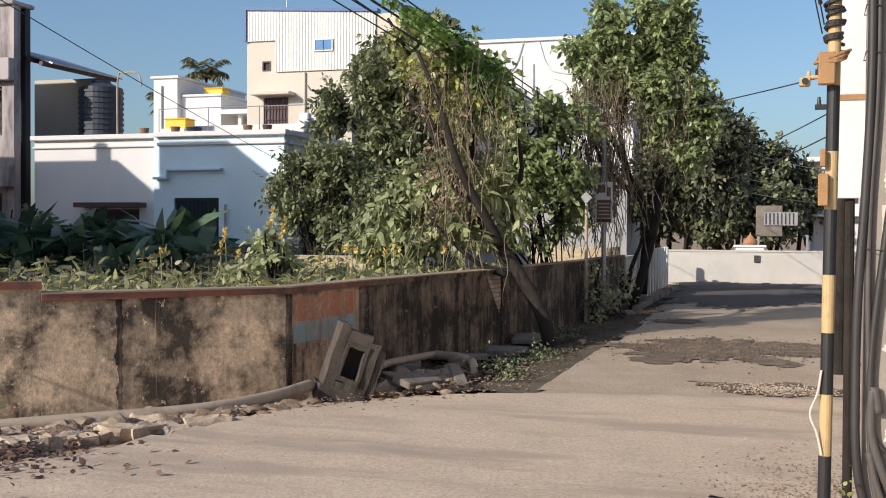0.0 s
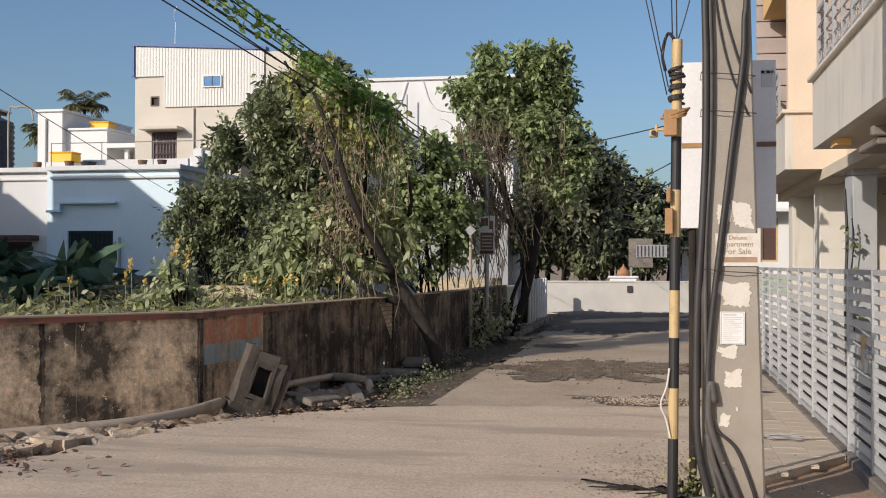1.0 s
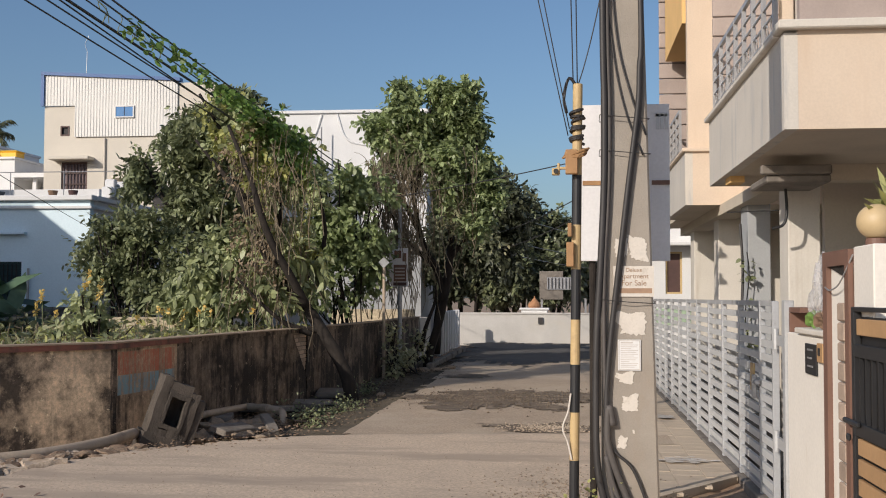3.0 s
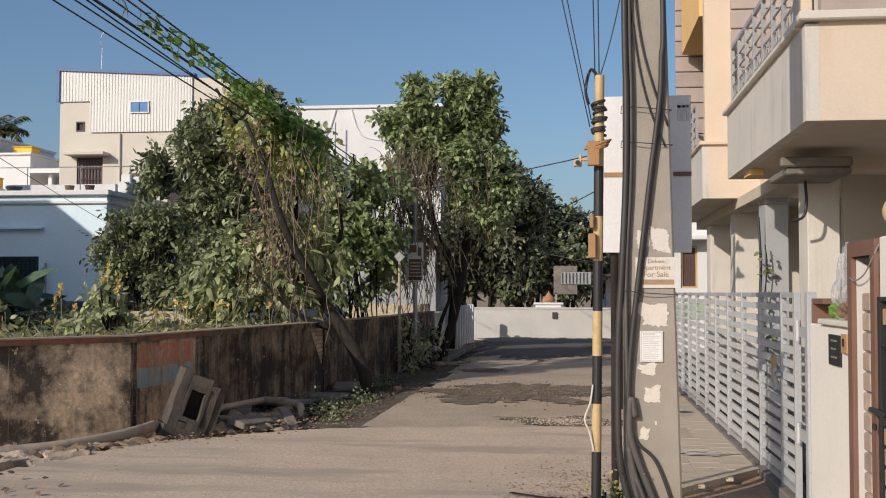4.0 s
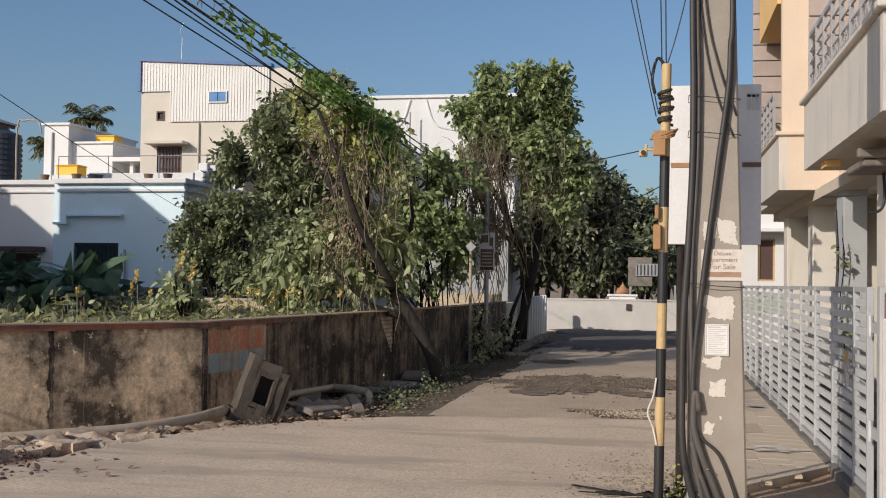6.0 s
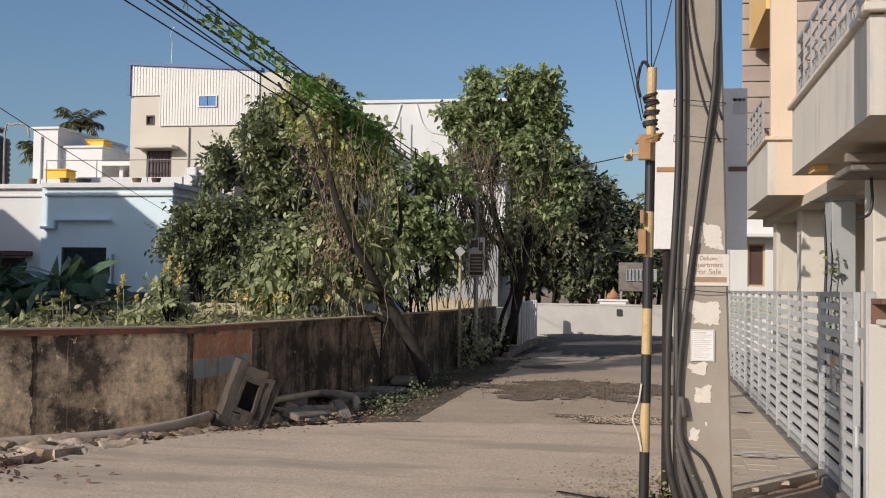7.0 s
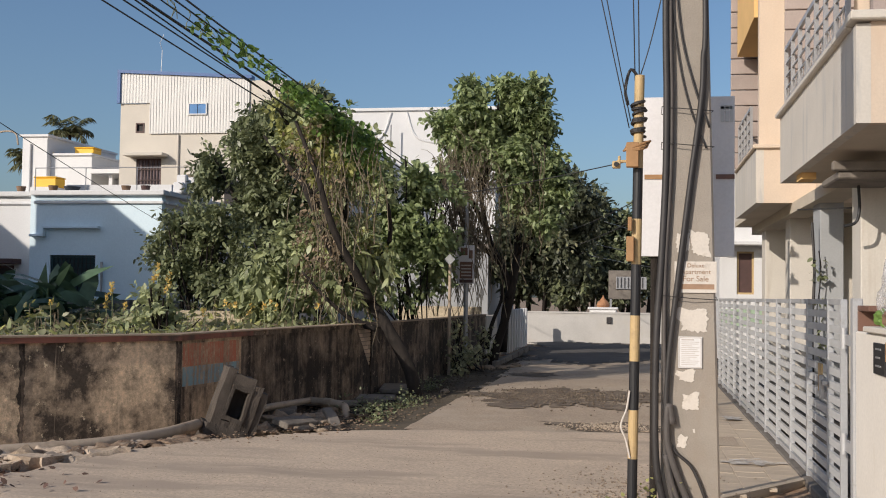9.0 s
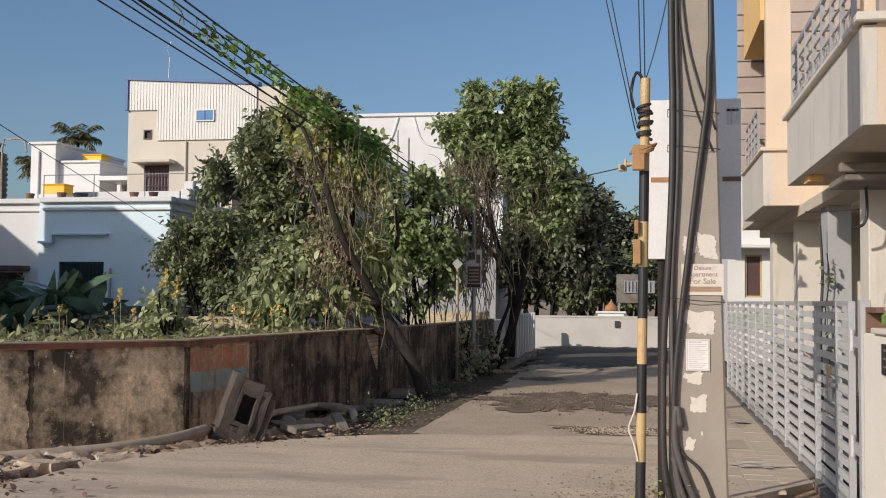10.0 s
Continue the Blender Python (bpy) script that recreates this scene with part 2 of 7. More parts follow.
M_PLANK = surf("mauve_cladding", (0.41, 0.335, 0.30), 0.7, 0.12, 2, 40, 0.15, stretch=(1, 8, 8), piece=0.15)
M_OLDW = surf("old_stained_plaster", (0.42, 0.38, 0.38), 0.9, 0.15, 0.9, 30, 0.25, stain=(0.15, 0.125, 0.13), stain_at=(0.45, 0.65), stain_scale=1.4, stretch=(1.6, 1.6, 0.35))
M_CLAD = surf("ribbed_sheet", (0.66, 0.645, 0.615), 0.5, 0.04, 1, 20, 0.03)
M_BLUE = surf("blue_trim", (0.035, 0.11, 0.30), 0.5, 0.08, 2, 30, 0.03)
M_BLUEGL = surf("blue_tarpaulin_panel", (0.03, 0.17, 0.42), 0.3, 0.15, 4, 30, 0.03)
M_GATE = surf("silver_grey_paint", (0.53, 0.535, 0.535), 0.45, 0.07, 3, 60, 0.03, stain=(0.36, 0.34, 0.31), stain_at=(0.6, 0.8), stain_scale=5)
M_GATEF = surf("grey_frame_paint", (0.44, 0.445, 0.455), 0.45, 0.06, 3, 60, 0.03, stain=(0.22, 0.2, 0.18), stain_at=(0.6, 0.8), stain_scale=5, metal=0.15)
M_BLACK = surf("black_paint", (0.018, 0.018, 0.02), 0.5, 0.2, 4, 60, 0.05)
M_RUBBER = surf("black_cable", (0.035, 0.032, 0.032), 0.55, 0.25, 3, 60, 0.08)
M_CABLE = surf("dusty_cable", (0.085, 0.075, 0.07), 0.65, 0.3, 3, 60, 0.1)
M_STRIPE = surf("yellow_band_paint", (0.50, 0.36, 0.18), 0.55, 0.1, 4, 60, 0.06, stain=(0.34, 0.24, 0.13), stain_at=(0.55, 0.75), stain_scale=6)
M_WOOD = surf("worn_brown_wood", (0.36, 0.20, 0.09), 0.7, 0.2, 4, 40, 0.2, stretch=(1, 1, 6))
M_ORANGE = surf("varnished_slat", (0.44, 0.265, 0.13), 0.5, 0.12, 3, 40, 0.08, piece=0.15)
M_BROWN = surf("brown_tile_border", (0.165, 0.088, 0.063), 0.6, 0.1, 3, 50, 0.08)
M_CLADST = surf("stone_cladding", (0.42, 0.32, 0.25), 0.85, 0.2, 8, 60, 0.4, piece=0.3)
M_PIER = surf("ivory_pier_plaster", (0.72, 0.68, 0.62), 0.8, 0.05, 1.2, 40, 0.06, stain=(0.58, 0.50, 0.40), stain_at=(0.62, 0.8), stain_scale=2.2, stretch=(3, 3, 0.4))
M_BOARD = surf("white_sheet_board", (0.70, 0.69, 0.70), 0.55, 0.04, 2, 40, 0.03)
M_PAPER = surf("pasted_paper", (0.62, 0.57, 0.51), 0.85, 0.08, 9, 60, 0.1, stain=(0.42, 0.37, 0.31), stain_at=(0.55, 0.7), stain_scale=9)
M_INK = surf("printed_ink", (0.50, 0.455, 0.425), 0.8, 0.2, 9, 60, 0.0)
M_INKB = surf("brown_print", (0.34, 0.22, 0.145), 0.8, 0.2, 9, 60, 0.0)
M_TRACK = surf("worn_aggregate", (0.45, 0.355, 0.265), 0.94, 0.2, 2.5, 30, 0.8, grit=0.65, stain=(0.48, 0.40, 0.31), stain_at=(0.48, 0.6), stain_scale=1.6, stretch=(0.5, 2.5, 1))
M_STEEL = surf("galvanised_steel", (0.40, 0.40, 0.41), 0.45, 0.1, 3, 50, 0.05, metal=0.6)
M_RAIL = surf("railing_steel", (0.42, 0.41, 0.41), 0.4, 0.1, 3, 50, 0.05, metal=0.4)
M_CLOD = surf("earth_clod", (0.28, 0.20, 0.137), 0.95, 0.3, 7, 60, 0.8, stain=(0.14, 0.08, 0.05), stain_at=(0.5, 0.66), stain_scale=4)
M_FARWALL = surf("dusty_whitewash", (0.55, 0.53, 0.50), 0.9, 0.12, 0.8, 30, 0.1, stain=(0.55, 0.51, 0.45), stain_at=(0.52, 0.75), stain_scale=0.9)
M_DARKIN = surf("dark_interior", (0.05, 0.045, 0.045), 0.8, 0.2, 1, 20, 0.0)
M_GREENW = surf("dark_green_mesh", (0.02, 0.05, 0.055), 0.4, 0.2, 3, 20, 0.0)
M_WFRAME = surf("dark_wood_frame", (0.085, 0.045, 0.04), 0.6, 0.2, 4, 40, 0.05)
M_TANK = surf("grey_water_tank", (0.045, 0.055, 0.075), 0.5, 0.1, 2, 30, 0.03)
M_BARK = surf("bark", (0.021, 0.016, 0.013), 0.95, 0.3, 6, 40, 0.9, stain=(0.036, 0.028, 0.022), stain_at=(0.5, 0.7), stain_scale=7, stretch=(2, 2, 0.6))
M_DRYVINE = surf("dry_vine", (0.22, 0.18, 0.125), 0.9, 0.3, 3, 30, 0.0)
M_COPING = surf("red_oxide_coping", (0.25, 0.10, 0.07), 0.85, 0.25, 2, 50, 0.3, stain=(0.075, 0.055, 0.045), stain_at=(0.5, 0.68), stain_scale=2.4)
M_COPTOP = surf("weathered_coping_top", (0.33, 0.25, 0.18), 0.9, 0.2, 2, 50, 0.3)
M_TILE = surf("footpath_tile", (0.56, 0.46, 0.35), 0.9, 0.2, 2, 50, 0.3, piece=0.1, stain=(0.40, 0.33, 0.255), stain_at=(0.5, 0.75), stain_scale=2.5)
# parking floor: its dark blotchy colour holds the shade behind the gate
M_PARK = surf("shade_dark_parking_floor", (0.10, 0.092, 0.085), 0.8, 0.3, 1.2, 40, 0.2, stain=(0.05, 0.046, 0.043), stain_at=(0.5, 0.7), stain_scale=1.5)
M_GRIT = surf("brown_grit", (0.30, 0.235, 0.175), 0.95, 0.3, 5, 40, 0.6, grit=0.5)
M_CRUST = surf("broken_concrete_crust", (0.50, 0.40, 0.305), 0.94, 0.2, 4, 45, 0.6, grit=0.4, stain=(0.33, 0.25, 0.18), stain_at=(0.5, 0.7), stain_scale=5)
M_CHALK = surf("chalk_powder", (0.62, 0.58, 0.53), 0.95, 0.15, 12, 60, 0.0)
M_BRICK = surf("exposed_brick", (0.66, 0.50, 0.37), 0.9, 0.2, 6, 60, 0.3, piece=0.4)
M_DOME = surf("faded_orange_paint", (0.40, 0.20, 0.10), 0.8, 0.2, 4, 40, 0.1)
M_TERRA = surf("terracotta_orange", (0.55, 0.21, 0.07), 0.7, 0.15, 4, 40, 0.1)
M_GLOBE = surf("cream_globe", (0.52, 0.39, 0.22), 0.5, 0.06, 3, 30, 0.0)
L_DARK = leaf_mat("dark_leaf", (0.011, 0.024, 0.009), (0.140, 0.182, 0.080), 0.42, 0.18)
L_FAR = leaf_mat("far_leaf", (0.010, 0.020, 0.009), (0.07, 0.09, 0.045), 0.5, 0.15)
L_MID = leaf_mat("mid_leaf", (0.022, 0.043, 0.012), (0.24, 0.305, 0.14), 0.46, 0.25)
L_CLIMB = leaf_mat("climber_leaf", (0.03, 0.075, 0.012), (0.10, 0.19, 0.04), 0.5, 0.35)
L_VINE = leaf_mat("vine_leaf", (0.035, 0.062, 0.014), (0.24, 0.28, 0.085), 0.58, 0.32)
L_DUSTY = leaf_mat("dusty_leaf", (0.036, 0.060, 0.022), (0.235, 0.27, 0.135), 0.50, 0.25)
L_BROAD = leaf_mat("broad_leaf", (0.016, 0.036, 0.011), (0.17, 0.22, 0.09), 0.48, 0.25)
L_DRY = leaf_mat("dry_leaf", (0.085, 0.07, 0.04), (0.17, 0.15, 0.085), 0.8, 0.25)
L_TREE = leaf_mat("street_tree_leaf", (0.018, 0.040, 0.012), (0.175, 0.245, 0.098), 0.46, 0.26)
L_LITTER = leaf_mat("fallen_leaf", (0.075, 0.05, 0.034), (0.075, 0.052, 0.034), 0.8, 0.1)
L_BANANA = leaf_mat("canna_leaf", (0.014, 0.034, 0.014), (0.055, 0.105, 0.05), 0.38, 0.2)
L_YELLOW = leaf_mat("yellow_flower", (0.38, 0.32, 0.07), (0.50, 0.44, 0.14), 0.6, 0.4)
L_PALM = leaf_mat("palm_leaf", (0.035, 0.05, 0.02), (0.10, 0.12, 0.05), 0.5, 0.25)


def stained_wall(name, base, mould, amount, tint=None, cloud=0.6):
    """Old compound-wall plaster: long black mould runs, ochre patches, flaked spots."""
    m, nt, bsdf = node_mat(name)
    v = coords(nt)
    broad, grain = noise_tex(nt, v, 1.3, 6), noise_tex(nt, v, 45, 4)
    col = ramp(nt, broad, [(0.3, tuple(0.7 * c for c in base)), (0.5, base), (0.72, tuple(min(1, 1.3 * c) for c in base))])
    runs = noise_tex(nt, coords(nt, (5.5, 5.5, 0.7)), 1.3, 10, 0.68)
    blots = noise_tex(nt, v, 1.7, 10, 0.70)
    f = mix(nt, cloud, runs, blots)
    col = mix(nt, ramp(nt, f, [(amount - 0.07, grey(0.0)), (amount, grey(0.45)), (amount + 0.075, grey(0.97))]), col, mould)
    flakes = noise_tex(nt, v, 9, 6, 0.75)
    speck = noise_tex(nt, v, 16, 8, 0.85)
    col = mix(nt, 1.0, col, ramp(nt, speck, [(0.36, grey(0.62)), (0.52, grey(1.0)), (0.64, grey(1.25))]), "MULTIPLY")
    col = mix(nt, ramp(nt, flakes, [(0.625, grey(0)), (0.65, grey(0.75))]), col, tuple(min(1, 1.6 * c) for c in base))
    drips = noise_tex(nt, coords(nt, (9, 9, 0.5)), 1.3, 6, 0.7)
    col = mix(nt, ramp(nt, drips, [(0.60, grey(0)), (0.70, grey(0.4))]), col, tuple(min(1, 1.5 * c) for c in base))
    if tint:
        col = mix(nt, ramp(nt, mix(nt, 0.35, drips, speck), [(0.47, grey(0.88)), (0.545, grey(0.08))]), col, tint)
    nt.links.new(col, bsdf.inputs["Base Color"])
    bsdf.inputs["Roughness"].default_value = 0.93
    b = nt.nodes.new("ShaderNodeBump")
    b.inputs["Strength"].default_value, b.inputs["Distance"].default_value = 0.5, 0.02
    nt.links.new(mix(nt, 0.5, flakes, grain), b.inputs["Height"])
    nt.links.new(b.outputs["Normal"], bsdf.inputs["Normal"])
    return m


M_WALL = stained_wall("mouldy_wall_plaster", (0.70, 0.53, 0.36), (0.068, 0.052, 0.040), 0.504, cloud=0.86)
M_WALLD = stained_wall("blackened_wall_plaster", (0.30, 0.225, 0.165), (0.024, 0.018, 0.014), 0.462)
M_PANEL = stained_wall("bare_panel_plaster", (0.62, 0.46, 0.31), (0.08, 0.058, 0.042), 0.535)
M_PRED = stained_wall("flaking_red_paint", (0.50, 0.36, 0.24), (0.09, 0.06, 0.045), 0.57, (0.55, 0.17, 0.10))
M_PBLUE = stained_wall("flaking_blue_paint", (0.50, 0.36, 0.24), (0.08, 0.06, 0.05), 0.58, (0.24, 0.42, 0.50))
M_CREAMOLD = stained_wall("old_cream_wall", (0.50, 0.42, 0.30), (0.22, 0.17, 0.11), 0.60)
M_GREYOLD = stained_wall("old_grey_wall", (0.20, 0.20, 0.19), (0.06, 0.055, 0.05), 0.53)

# ---- ground, roads, compound walls ----
def smoothstep(a, b, x):
    t = min(1.0, max(0.0, (x - a) / (b - a)))
    return t * t * (3 - 2 * t)


def level(x, y):
    """The height of the ground: the side street lies a little lower than the road that it meets."""
    edge = 13.15 + 0.16 * (x + 3.5)
    z = -0.09 * smoothstep(edge, edge + 1.3, y)
    if x < -2.6:
        z -= 0.05 * smoothstep(2.6, 4.2, -x) * smoothstep(edge - 1.5, edge, y)
    ditch = -0.881 * (x + 6.05) + 0.473 * (y - 10.55)
    if x < -4.3 and 4 < y < 15.5:
        z -= 0.32 * smoothstep(0.02, 0.30, ditch) * (1 - smoothstep(13.6, 14.6, y))
    return z


def sheet(bm, x0, x1, y0, y1, step, lift, rough=0.0, keep=None):
    nx, ny = max(1, round((x1 - x0) / step)), max(1, round((y1 - y0) / step))
    grid = {}
    for i in range(nx + 1):
        for j in range(ny + 1):
            x, y = x0 + (x1 - x0) * i / nx, y0 + (y1 - y0) * j / ny
            z = level(x, y) + lift
            if rough:
                z += rough * noise.fractal(Vector((x * 1.7, y * 1.7, 3.1)), 1.0, 2.0, 4)
            grid[i, j] = bm.verts.new((x, y, z))
    for i in range(nx):
        for j in range(ny):
            q = [grid[i, j], grid[i + 1, j], grid[i + 1, j + 1], grid[i, j + 1]]
            if keep is None or keep(x0 + (x1 - x0) * (i + 0.5) / nx, y0 + (y1 - y0) * (j + 0.5) / ny):
                bm.faces.new(q)
    for v in [v for v in bm.verts if not v.link_faces]:
        bm.verts.remove(v)


bm = bmesh.new()
sheet(bm, -14, 6, -6, 46, 0.22, -0.075, 0.03)
for x0, x1, y0, y1 in ((-600, -14, -600, 1500), (6, 600, -600, 1500), (-14, 6, -600, -6), (-14, 6, 46, 1500)):
    bm.faces.new([bm.verts.new((x, y, -0.09)) for x, y in ((x0, y0), (x1, y0), (x1, y1), (x0, y1))])
solo("ground", bm, M_DIRT, "bare brown earth around the roads and houses", "ground", kind="structure", smooth=True)


def street_edge(y):
    """The left edge of the side street's worn surface."""
    return -2.75 - 0.15 * smoothstep(20, 30, y) + 0.10 * noise.noise(Vector((0.3, y * 0.55, 0))) + 0.08 * noise.noise(Vector((4.3, y * 2.1, 0)))


bm = bmesh.new()
sheet(bm, -4.0, 1.6, 13.2, 42.2, 0.12, 0.0, 0.010, keep=lambda x, y: street_edge(y) < x < 1.25)
solo("road_street", bm, M_ROAD, "worn grey-brown side street with dust and patches", "road", kind="structure", smooth=True)


# earth strip whose dark colour stands in for much of the wall's shadow
bm = bmesh.new()
sheet(bm, -5.2, -2.4, 14.4, 33.0, 0.2, -0.028, 0.05, keep=lambda x, y: x < street_edge(y) + 0.06)
solo("verge", bm, M_SOIL, "littered earth verge along the wall's foot, coloured dark for shade", "verge", kind="structure", smooth=True)


def cross_edge(x):
    """The far edge of the dusty crossing road."""
    return float(np.interp(x, [-16, -9, -6.5, -5.3, -4.95, -4.6, -3.5, 6], [2.5, 6.3, 8.0, 9.3, 10.8, 12.3, 13.5, 15.0])) + 0.16 * noise.noise(Vector((x * 1.3, 0.7, 0))) + 0.05 * noise.noise(Vector((x * 5, 2.7, 0)))


bm = bmesh.new()
sheet(bm, -16, 6, -5, 14.6, 0.12, 0.012, 0.014, keep=lambda x, y: y < cross_edge(x) and not (x > 0.72 and y > 8.9))
solo("road_crossing", bm, M_CROSS, "dusty pale concrete crossing road in full sun", "road", kind="structure", smooth=True)

# dark water-marked potholes in the street; their dark colour also holds some shadow
def patch(cx, cy, rx, ry, lift, rough, seed, step=0.06):
    """A ragged patch lying on the road's own relief."""
    def inside(x, y):
        a = math.atan2((y - cy) / ry, (x - cx) / rx)
        k = 1 + 0.5 * noise.fractal(Vector((math.cos(a) * 2.2 + seed, math.sin(a) * 2.2, 0.4)), 0.8, 2.0, 5) + 0.22 * noise.noise(Vector((x * 6, y * 4, seed)))
        return math.hypot((x - cx) / rx, (y - cy) / ry) < k
    b = bmesh.new()
    sheet(b, cx - 1.7 * rx, cx + 1.7 * rx, cy - 1.7 * ry, cy + 1.7 * ry, step, lift, rough, keep=inside)
    return b


for k, (cx, cy, rx, ry) in enumerate(((-1.15, 19.5, 1.55, 1.7), (-0.2, 15.2, 0.85, 0.6), (-2.1, 24.6, 0.5, 0.6))):
    solo("pothole_patch", patch(cx, cy, rx, ry, 0.012, 0.010, k * 3.7), M_PATCH, "broken dark asphalt patch full of loose gravel", "road patch", "potholes", kind="structure", smooth=True)
solo("road_far", patch(-1.2, 36.0, 3.0, 6.0, 0.012, 0.010, 9.0, 0.15), surf("dark_asphalt", (0.10, 0.093, 0.088), 0.9, 0.2, 1.5, 50, 0.3), "smooth dark asphalt at the street's end", "road", kind="structure", smooth=True)

# ---- compound wall round the empty plot ----
WALL_LINE = [(-9.9, 8.0), (-7.03, 11.16), (-6.52, 11.74), (-5.34, 13.16), (-5.13, 15.1), (-4.62, 19.0), (-4.30, 22.6), (-4.12, 26.0), (-4.05, 31.0)]


def wall_run(bm, pts, z0, z1, thick, side=1):
    """A wall of even thickness along a line; its street face follows the line."""
    pts = [Vector((*p, 0)) for p in pts]
    n = len(pts)
    outer, inner = [], []
    for i in range(n):
        d = (pts[min(i + 1, n - 1)] - pts[max(i - 1, 0)]).normalized()
        s = Vector((-d.y, d.x, 0)) * side
        outer.append(pts[i])
        inner.append(pts[i] + s * thick)
    V = lambda p, z: bm.verts.new((p.x, p.y, z))
    a, b, c, d2 = [V(p, z0) for p in outer], [V(p, z1) for p in outer], [V(p, z1) for p in inner], [V(p, z0) for p in inner]
    for i in range(n - 1):
        for r, s in ((a, b), (b, c), (c, d2), (d2, a)):
            bm.faces.new((r[i], r[i + 1], s[i + 1], s[i]))
    bm.faces.new((a[0], b[0], c[0], d2[0]))
    bm.faces.new((a[-1], b[-1], c[-1], d2[-1]))


def along(p, q, t):
    return tuple(a + (b - a) * t for a, b in zip(p, q))


def offset_line(pts, k):
    out = []
    for i, p in enumerate(pts):
        a, b = Vector(pts[max(0, i - 1)]), Vector(pts[min(len(pts) - 1, i + 1)])
        d = (b - a).normalized()
        out.append((p[0] + d.y * k, p[1] - d.x * k))
    return out


W = WALL_LINE
TOP = 1.095
compound = thing("wall_compound", (-6, 13, 0), "old stained compound wall with a red-brown coping", "wall", kind="structure")
bm = bmesh.new(); wall_run(bm, W[0:2], -0.6, TOP + 0.09, 0.16); part("wall_pier", bm, M_WALL, compound)
bm = bmesh.new(); wall_run(bm, [W[1], along(W[1], W[2], 0.976)], -0.6, TOP - 0.07, 0.14); part("wall_panel", bm, M_WALL, compound)
bm = bmesh.new(); wall_run(bm, [along(W[2], W[3], 0.008), along(W[2], W[3], 0.988)], -0.6, TOP - 0.07, 0.14); part("wall_panel", bm, M_WALL, compound)
PANEL_END = along(W[3], W[4], 0.86)
bm = bmesh.new(); wall_run(bm, [along(W[3], W[4], 0.002), PANEL_END], -0.6, TOP - 0.07, 0.14); part("wall_panel", bm, M_PANEL, compound, "bare plaster panel with faded painted bands")
line = [PANEL_END, W[4], along(W[4], W[5], 0.5), W[5]]
bm = bmesh.new(); wall_run(bm, line, -0.3, TOP - 0.07, 0.14); part("wall_panel", bm, M_WALLD, compound, "plaster blackened with mould")
line = [along(W[5], W[6], 0.22), W[6], W[7]]
bm = bmesh.new(); wall_run(bm, line, -0.3, TOP - 0.07, 0.14); part("wall_panel", bm, M_WALLD, compound)
bm = bmesh.new(); wall_run(bm, [along(W[7], W[8], 0.03), W[8]], -0.3, TOP - 0.07, 0.14); part("wall_panel", bm, M_WALLD, compound)
# black seams between the panels, with their ragged pilaster strips
for p, q, w, e0 in ((W[1], W[2], 0.985, 0.03), (W[2], W[3], 0.992, 0.012), (W[7], W[8], 0.015, 0.012)):
    c = along(p, q, w)
    d = (Vector(q) - Vector(p)).normalized() * 0.035
    bm = bmesh.new(); wall_run(bm, [(c[0] - 2 * d.x, c[1] - 2 * d.y), (c[0] + 2 * d.x, c[1] + 2 * d.y)], -0.6, TOP - 0.08, 0.12)
    bmesh.ops.translate(bm, vec=(-d.y * 0.1, d.x * 0.1, 0), verts=bm.verts[:]); part("joint_fill", bm, M_WALLD, compound)
    bm = bmesh.new()
    u, o_ = d.normalized(), Vector((d.normalized().y, -d.normalized().x)) * 0.006
    zs = [-0.6 + (TOP + 0.52) * k / 60 for k in range(61)]
    ew = [[e0 + e0 * noise.fractal(Vector((c[0] + s_, z * 9.0, 1.7)), 0.6, 2.0, 4) for z in zs] for s_ in (0, 7)]
    lf, rt = ([bm.verts.new((c[0] + sg * u.x * e + o_.x, c[1] + sg * u.y * e + o_.y, z)) for e, z in zip(row, zs)] for sg, row in ((-1, ew[0]), (1, ew[1])))
    for k in range(60):
        bm.faces.new((lf[k], rt[k], rt[k + 1], lf[k + 1]))
    r_ = bmesh.ops.extrude_face_region(bm, geom=bm.faces[:])
    bmesh.ops.translate(bm, vec=(-o_.x * 3, -o_.y * 3, 0), verts=[v for v in r_["geom"] if isinstance(v, bmesh.types.BMVert)])
    part("wall_joint", bm, M_WALLD, compound, "ragged black mould seam")
# faded paint: a red band over a blue one
pl = offset_line([along(W[3], W[4], 0.06), along(W[3], W[4], 0.82)], 0.004)
bm = bmesh.new(); wall_run(bm, pl, 0.70, 0.98, 0.006); part("painted_band", bm, M_PRED, compound, "flaking red paint")
bm = bmesh.new(); wall_run(bm, pl, 0.46, 0.695, 0.006); part("painted_band", bm, M_PBLUE, compound, "flaking blue paint")
# coping: a lip of red oxide under a pale weathered top
cl = [W[1], W[2], W[3], W[4], along(W[4], W[5], 0.5), W[5], W[6], W[7], W[8]]
bm = bmesh.new(); wall_run(bm, offset_line(cl[0:4], 0.045), TOP - 0.07, TOP - 0.005, 0.24); part("coping", bm, M_COPING, compound)
bm = bmesh.new(); wall_run(bm, offset_line(cl[3:], 0.03), TOP - 0.07, TOP - 0.005, 0.22); part("coping", bm, M_WALLD, compound, "blackened broken coping")
bm = bmesh.new(); wall_run(bm, offset_line(cl, 0.055), TOP - 0.005, TOP + 0.012, 0.26); part("coping_top", bm, M_COPTOP, compound)
bm = bmesh.new(); wall_run(bm, offset_line(W[0:2], 0.05), TOP + 0.05, TOP + 0.12, 0.26); part("coping", bm, M_COPING, compound)
